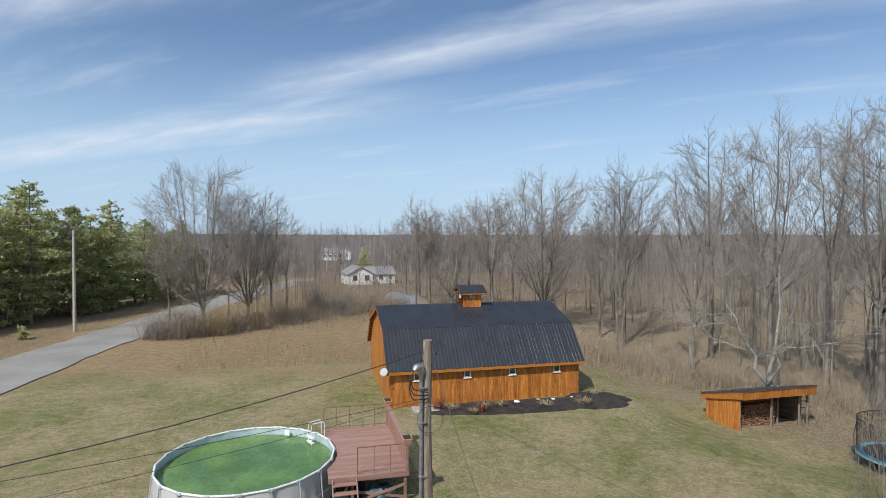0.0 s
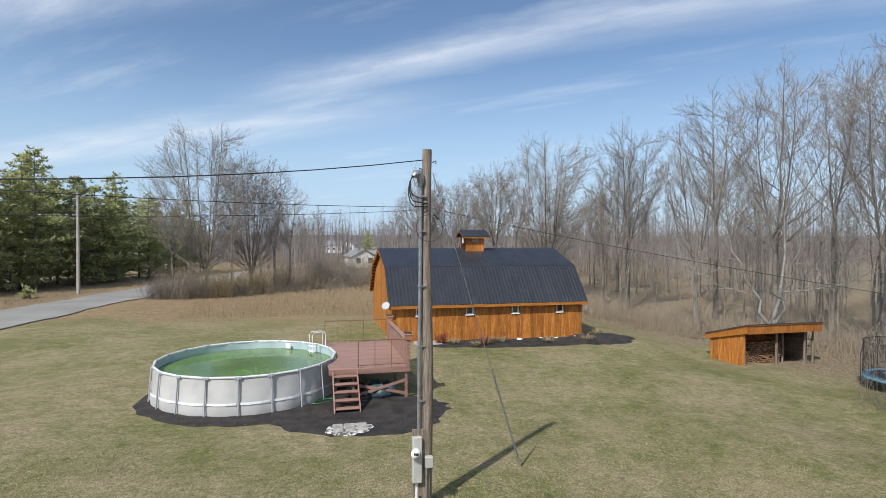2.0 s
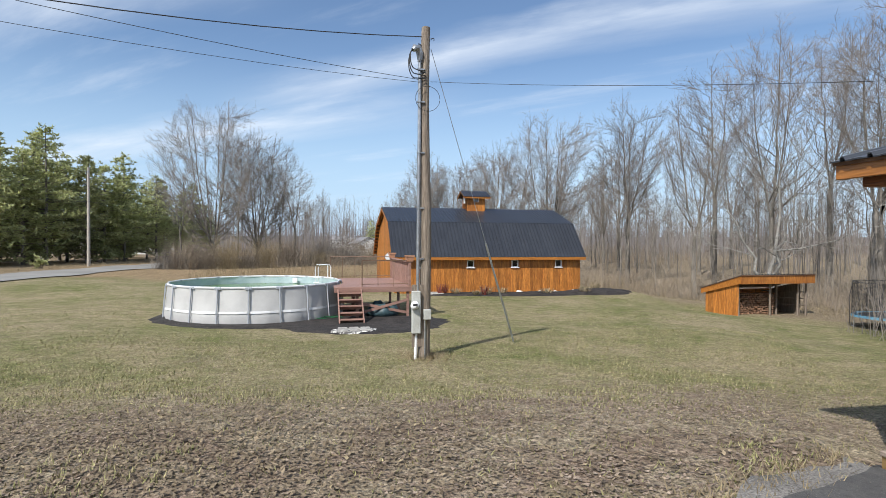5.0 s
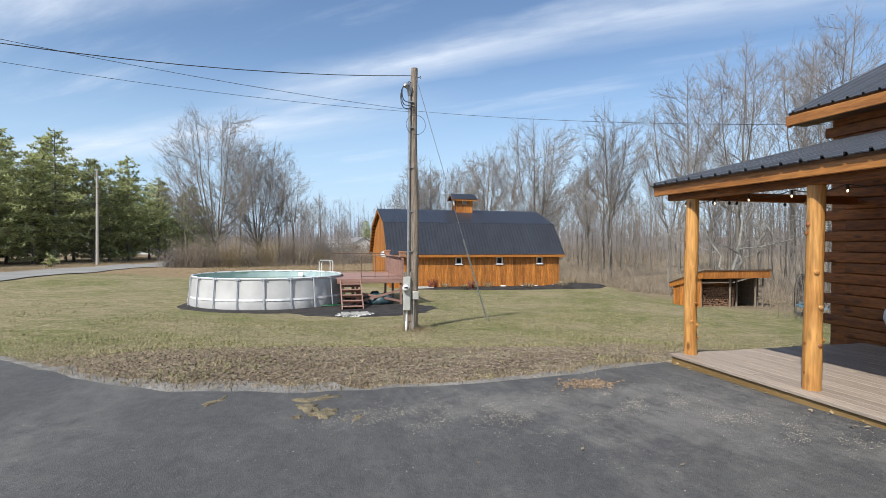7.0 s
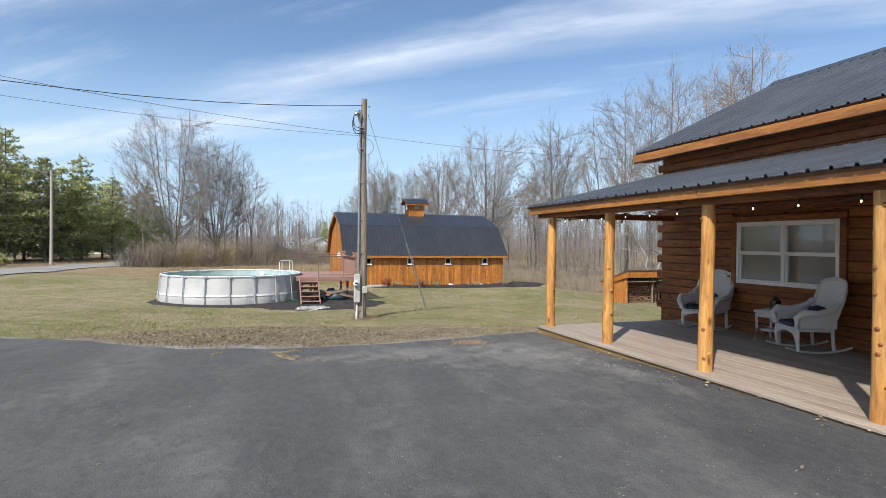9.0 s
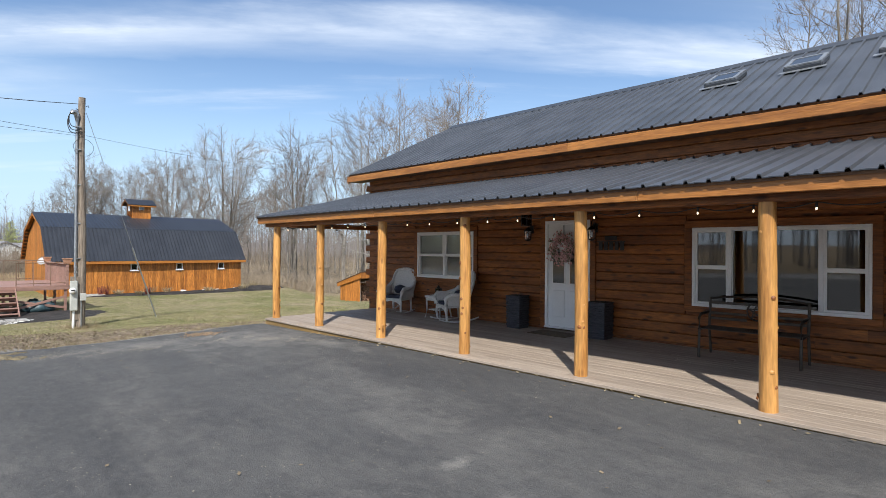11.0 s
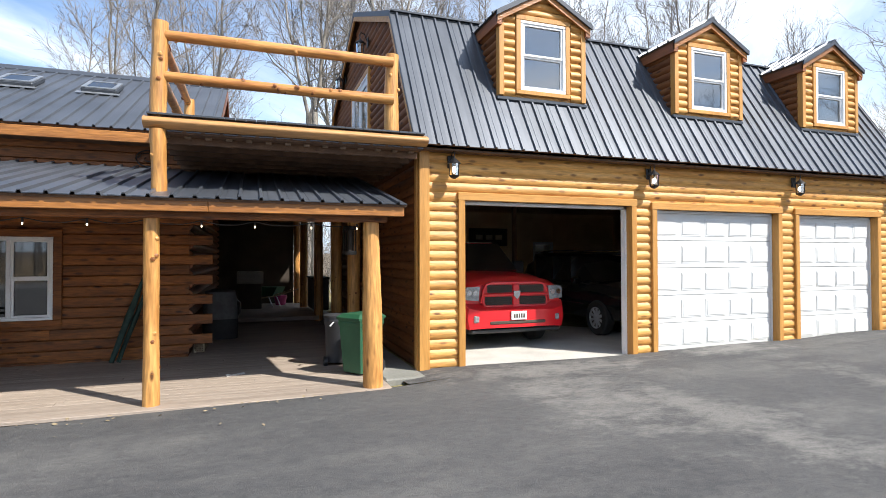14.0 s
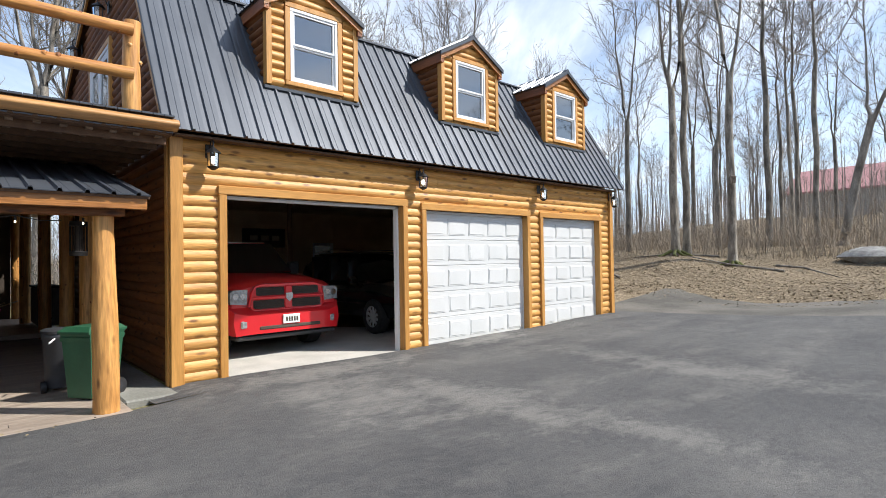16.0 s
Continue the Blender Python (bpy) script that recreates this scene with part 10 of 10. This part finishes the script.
part("front", Geo().prism([(1.4 * math.cos(math.pi * i / 14), -0.3 + 2.15 * math.sin(math.pi * i / 14)) for i in range(15)], "y", -4.04, -4.0), M["tan_wall"], qt)

boulder(-2.6, -40.6, 1.3, 71, M["stone"], "large grey boulder at the wood edge", squash=0.32)
bh = thing("birdhouse", (1.54, -37.42, gz(1.72, -37.7) + 3.4), 30, "small grey birdhouse on a tree trunk", "birdhouse")
part("box", Geo().bev(-0.09, 0.0, 0, 0.09, 0.16, 0.24, 0.008), M["grey_wood"], bh)
part("roof", Geo().bev(-0.12, -0.03, 0.24, 0.12, 0.2, 0.27, 0.006), M["grey_wood"], bh)
part("hole", Geo().tube((0, 0.158, 0.15), (0, 0.166, 0.15), 0.025, n=10), M["dark"], bh)
for k, (x0, y0, x1, y1) in enumerate(((-0.5, -36.4, 3.2, -36.9), (0.2, -37.9, -2.0, -37.2), (3.0, -39.6, 6.5, -38.4), (6.0, -34.2, 8.2, -35.8), (4.5, -33.6, 6.0, -34.6))):
    solo("fallen_branch", Geo().path([(x0, y0, gz(x0, y0) + 0.06), ((x0 + x1) / 2, (y0 + y1) / 2 + 0.3, gz((x0 + x1) / 2, (y0 + y1) / 2) + 0.12), (x1, y1, gz(x1, y1) + 0.05)], [0.05, 0.04, 0.015], 7), M["bark"], "fallen branch lying in the leaves", "branch", "fallen branches", smooth=60)

# ---- leaves and grass on the ground
def litter(name, count, place, smin, smax, material, label, lift=0.012, seed=2):
    rnd = random.Random(seed)
    g = Geo()
    V, F = g.v, g.f
    for i in range(count):
        x, y = place(rnd)
        c = Vector((x, y, gz(x, y) + lift + rnd.random() * 0.015))
        s, t = rnd.uniform(smin, smax), rnd.uniform(0, 6.28)
        u = Vector((math.cos(t), math.sin(t), rnd.gauss(0, 0.25))) * s
        w = Vector((-math.sin(t), math.cos(t), rnd.gauss(0, 0.3))) * s * 0.6
        k = len(V)
        V.extend(((*(c - u),), (*(c - w),), (*(c + u),), (*(c + w),)))
        F.append((k, k + 1, k + 2, k + 3))
    g.c = [0] * len(F)
    return solo(name, g, material, label, "leaves", kind="stuff")


def blades(name, count, place, hmin, hmax, material, label, seed=3, w=0.006):
    rnd = random.Random(seed)
    g = Geo()
    V, F = g.v, g.f
    for i in range(count):
        x, y = place(rnd)
        z, h, t = gz(x, y), rnd.uniform(hmin, hmax), rnd.uniform(0, 6.28)
        k = len(V)
        dx, dy = math.cos(t) * w, math.sin(t) * w
        V.extend(((x - dx, y - dy, z), (x + dx, y + dy, z), (x + rnd.gauss(0, 0.5) * h, y + rnd.gauss(0, 0.5) * h, z + h)))
        F.append((k, k + 1, k + 2))
    g.c = [0] * len(F)
    return solo(name, g, material, label, "grass", kind="stuff")


M["litter"] = mat("tan_leaf_litter", (0.10, 0.074, 0.045), (0.26, 0.205, 0.135), 4, 0.9, fine=0.2, island=True, vary=0.3)
M["grass"] = mat("short_lawn_grass", (0.17, 0.165, 0.068), (0.30, 0.285, 0.13), 0.5, 0.9, fine=0.2, island=True, vary=0.3)


def near_drive(r):
    x = max(-10.5, min(0.3, r.gauss(-6.2, 1.8) if r.random() < 0.75 else r.uniform(-10.5, 0.3)))
    return x, north_edge(x) + 0.35 + abs(r.gauss(1.3, 1.6))


litter("leaf_litter", 13000, near_drive, 0.012, 0.028, M["litter"], "brown leaves along the drive edge", seed=4)
litter("leaf_litter", 26000, lambda r: (r.uniform(-12, 9), -30.0 - abs(r.gauss(0, 7))), 0.018, 0.05, M["litter"], "brown leaves on the bank", seed=5)
litter("leaf_litter", 16000, lambda r: ((t := r.random()), 14 + 17 * t + r.gauss(1.0, 2.2), 50 - 32 * t + r.gauss(1.0, 2.2))[1:], 0.03, 0.07, M["straw"], "pale leaves along the edge of the east wood", seed=23)
blades("lawn_grass", 20000, lambda r: (r.uniform(-11, 7), r.uniform(-0.2, 1) ** 1.0 * 11 + 1.2), 0.02, 0.055, M["grass"], "short patchy lawn grass", 6)
blades("dry_grass", 14000, lambda r: (r.uniform(-11, 7), r.uniform(0.6, 12)), 0.015, 0.05, M["straw"], "short dead grass in the lawn", 7)
blades("edge_grass", 1500, lambda r: ((x := r.uniform(-8.5, -0.3)), north_edge(x) + r.gauss(0.25, 0.12))[0:2], 0.03, 0.10, M["straw"], "dead grass at the asphalt edge", 8)
MATS = ((-5.23, -0.75, 0.30, 0.10), (-5.26, -1.05, 0.12, 0.20), (-5.10, -1.29, 0.20, 0.13), (-4.83, -1.47, 0.15, 0.08), (-5.36, -1.33, 0.07, 0.05), (-6.17, -0.61, 0.16, 0.06))
M["dead_mat"] = mat("dead_grass_mat", (0.115, 0.092, 0.055), (0.23, 0.19, 0.115), 9, 0.95, bump=1.0, bump_scale=60, fine=0.45)
for k, (mx, my, ma, mb) in enumerate(MATS):
    patch("grass_mat", (mx, my), ma, mb, 0.047, M["dead_mat"], "low mat of dead grass growing through the asphalt", rz=12 * k, wob=1.1, n=40, rings=4, dome=0.012)


def on_mats(r):
    mx, my, ma, mb = MATS[min(int(r.random() * 5.6), 5)]
    return mx + r.gauss(0, ma * 0.55), my + r.gauss(0, mb * 0.55)


blades("drive_grass", 5200, on_mats, 0.008, 0.030, M["straw"], "dead grass growing through the asphalt", 9, 0.004)
litter("drive_leaves", 110, lambda r: (r.uniform(-9, -0.3), r.uniform(-14, -0.6)), 0.012, 0.026, M["litter"], "scattered leaves on the asphalt", 0.046, 10)
litter("lawn_leaves", 22000, lambda r: (r.uniform(-14, 30), r.uniform(0.5, 40)), 0.012, 0.03, M["straw"], "scattered pale leaves on the lawn", seed=21)
litter("deck_litter", 160, lambda r: (r.uniform(-0.75, -0.46), r.uniform(-15, 0)), 0.012, 0.03, M["straw"], "chips and straw along the deck edge", 0.05, 11)


# ---- dead leaves and short grass on the lawn beside the drive
def free_spots(count, seed, far):
    """Random places on the lawn, thinning with the distance from the drive."""
    rng = np.random.default_rng(seed)
    y = -0.4 + far * rng.random(count) ** 1.9
    x = -5.0 + (rng.random(count) - 0.5) * (12 + 1.5 * (y + 0.4))
    edge = np.array([north_edge(v) for v in x]) + 0.3
    ok = (y > edge) & ((x < -0.6) | (y > 0.4)) & (np.hypot(x + 6.5, y - 18.9) > 4.7) & (np.hypot(x + 2.9, y - 15.6) > 3.0) & (x < 14)
    return x[ok], y[ok], ground(x[ok], y[ok]), rng


def scatter_leaves():
    x, y, z, rng = free_spots(44000, 71, 9.0)
    clump = np.array([noise.noise((a * 0.6, b * 0.6, 2.0)) + 0.6 * noise.noise((a * 2.1, b * 2.1, 5.0)) for a, b in zip(x, y)])
    keep = clump + np.where(y < 4.0 + clump * 1.5, 0.22, -0.2) > rng.random(len(x)) * 0.6
    x, y, z = x[keep], y[keep], z[keep]
    k = len(x)
    a, size = rng.random(k) * math.tau, 0.012 + 0.020 * rng.random(k)
    ux, uy = np.cos(a) * size, np.sin(a) * size
    up = rng.random((k, 4)) * size[:, None] * 0.5 + 0.006
    g = Geo()
    pts = np.stack([np.stack([x - ux, y - uy, z + up[:, 0]], 1), np.stack([x + 0.6 * uy, y - 0.6 * ux, z + up[:, 1] * 0.5], 1),
                    np.stack([x + ux, y + uy, z + up[:, 2]], 1), np.stack([x - 0.6 * uy, y + 0.6 * ux, z + up[:, 3] * 0.5], 1)], 1)
    g.v = list(map(tuple, pts.reshape(-1, 3)))
    g.f = [f for i in range(0, 4 * k, 4) for f in ((i, i + 1, i + 3), (i + 1, i + 2, i + 3))]
    g.c = [0] * len(g.f)
    solo("leaf_litter", g, mat("dry_brown_leaves", (0.15, 0.108, 0.080), (0.34, 0.27, 0.205), 6, 0.85, fine=0.2, island=True, vary=0.3), "dead brown leaves strewn over the lawn's edge", "leaves", kind="stuff")


def scatter_grass():
    x, y, z, rng = free_spots(30000, 72, 20.0)
    clump = np.array([noise.noise((a * 0.45, b * 0.45, 9.0)) for a, b in zip(x, y)])
    keep = clump + np.where(y < 3.6, -0.22, 0.3) > rng.random(len(x)) * 0.5
    x, y, z = x[keep], y[keep], z[keep]
    k, g = len(x), Geo()
    pts = []
    for _ in range(4):
        a, h = rng.random(k) * math.tau, 0.025 + 0.04 * rng.random(k)
        bx, by = x + (rng.random(k) - 0.5) * 0.1, y + (rng.random(k) - 0.5) * 0.1
        lean = 0.3 + 0.9 * rng.random(k)
        ca, sa, w = np.cos(a), np.sin(a), 0.007
        pts.append(np.stack([np.stack([bx - sa * w, by + ca * w, z], 1), np.stack([bx + sa * w, by - ca * w, z], 1), np.stack([bx + ca * h * lean, by + sa * h * lean, z + h], 1)], 1))
    p = np.concatenate(pts).reshape(-1, 3)
    g.v = list(map(tuple, p))
    g.f = [(i, i + 1, i + 2) for i in range(0, len(p), 3)]
    g.c = [0] * len(g.f)
    solo("grass", g, mat("short_spring_grass", (0.13, 0.145, 0.045), (0.40, 0.35, 0.19), 1.5, 0.8, fine=0.2, island=True, vary=0.3), "short spring grass, half green and half straw", "grass", kind="stuff")


scatter_leaves()
scatter_grass()


# ---- grit washed over the drive beside the porch, and a heap of leaves on it
def flecks(name, x, y, size, lift, rng, material, label, category):
    """Small three-sided chips lying on the drive."""
    k = len(x)
    z = ground(x, y) + lift
    a = rng.random(k) * math.tau
    ring = [np.stack([x + np.cos(a + i * 2.1) * size, y + np.sin(a + i * 2.1) * size, z], 1) for i in range(3)]
    p = np.stack(ring + [np.stack([x, y, z + size * 0.6], 1)], 1).reshape(-1, 3)
    g = Geo()
    g.v = list(map(tuple, p))
    g.f = [f for i in range(0, 4 * k, 4) for f in ((i, i + 1, i + 3), (i + 1, i + 2, i + 3), (i + 2, i, i + 3))]
    g.c = [0] * len(g.f)
    return solo(name, g, material, label, category, kind="stuff")


def drive_grit():
    rng = np.random.default_rng(74)
    k = 9000
    t = rng.random(k)
    x = np.interp(t, [0, 0.3, 0.6, 0.8, 1], [-5.2, -3.6, -2.1, -1.5, -0.9]) + rng.normal(0, 0.22, k)
    y = np.interp(t, [0, 0.3, 0.6, 0.8, 1], [-1.2, -1.75, -1.6, -2.2, -3.9]) + rng.normal(0, 0.30, k)
    wide = 5000
    x = np.concatenate([x, -8.5 + 8.0 * rng.random(wide)]); y = np.concatenate([y, -9.0 + 8.3 * rng.random(wide)])
    streak = np.array([noise.noise((a * 0.9 + b * 0.9, (b - a) * 3.0, 4.0)) for a, b in zip(x, y)])
    keep = (streak + 0.2 > rng.random(len(x)) * 0.5) & (x < -0.35) & (y < -0.75)
    x, y = x[keep], y[keep]
    flecks("grit", x, y, 0.003 + 0.006 * rng.random(len(x)) ** 2, 0.041, rng, mat("pale_grit", (0.20, 0.18, 0.145), (0.36, 0.325, 0.26), 8, 0.95, fine=0.2, island=True, vary=0.25), "pale grit washed over the asphalt", "gravel")
    x, y = -2.2 + rng.normal(0, 0.16, 260), -0.98 + rng.normal(0, 0.09, 260)
    flecks("dead_leaves", x, y, 0.012 + 0.02 * rng.random(260), 0.042, rng, mat("heaped_dead_leaves", (0.12, 0.08, 0.05), (0.25, 0.18, 0.115), 8, 0.9, fine=0.2, island=True, vary=0.3), "small heap of dead leaves on the asphalt", "leaves")


drive_grit()


def wood_litter():
    rng = np.random.default_rng(76)
    k = 14000
    x, y = -16 + 30 * rng.random(k), -29.2 - 12 * rng.random(k) ** 1.6
    lumps = np.array([noise.noise((a * 0.5, b * 0.5, 1.0)) for a, b in zip(x, y)])
    keep = lumps + 0.35 > rng.random(k) * 0.7
    x, y = x[keep], y[keep]
    flecks("leaf_litter", x, y, 0.018 + 0.03 * rng.random(len(x)), 0.004, rng, mat("wood_floor_leaves", (0.19, 0.14, 0.092), (0.40, 0.32, 0.225), 6, 0.9, fine=0.2, island=True, vary=0.3), "dead leaves on the floor of the woods", "leaves")


wood_litter()
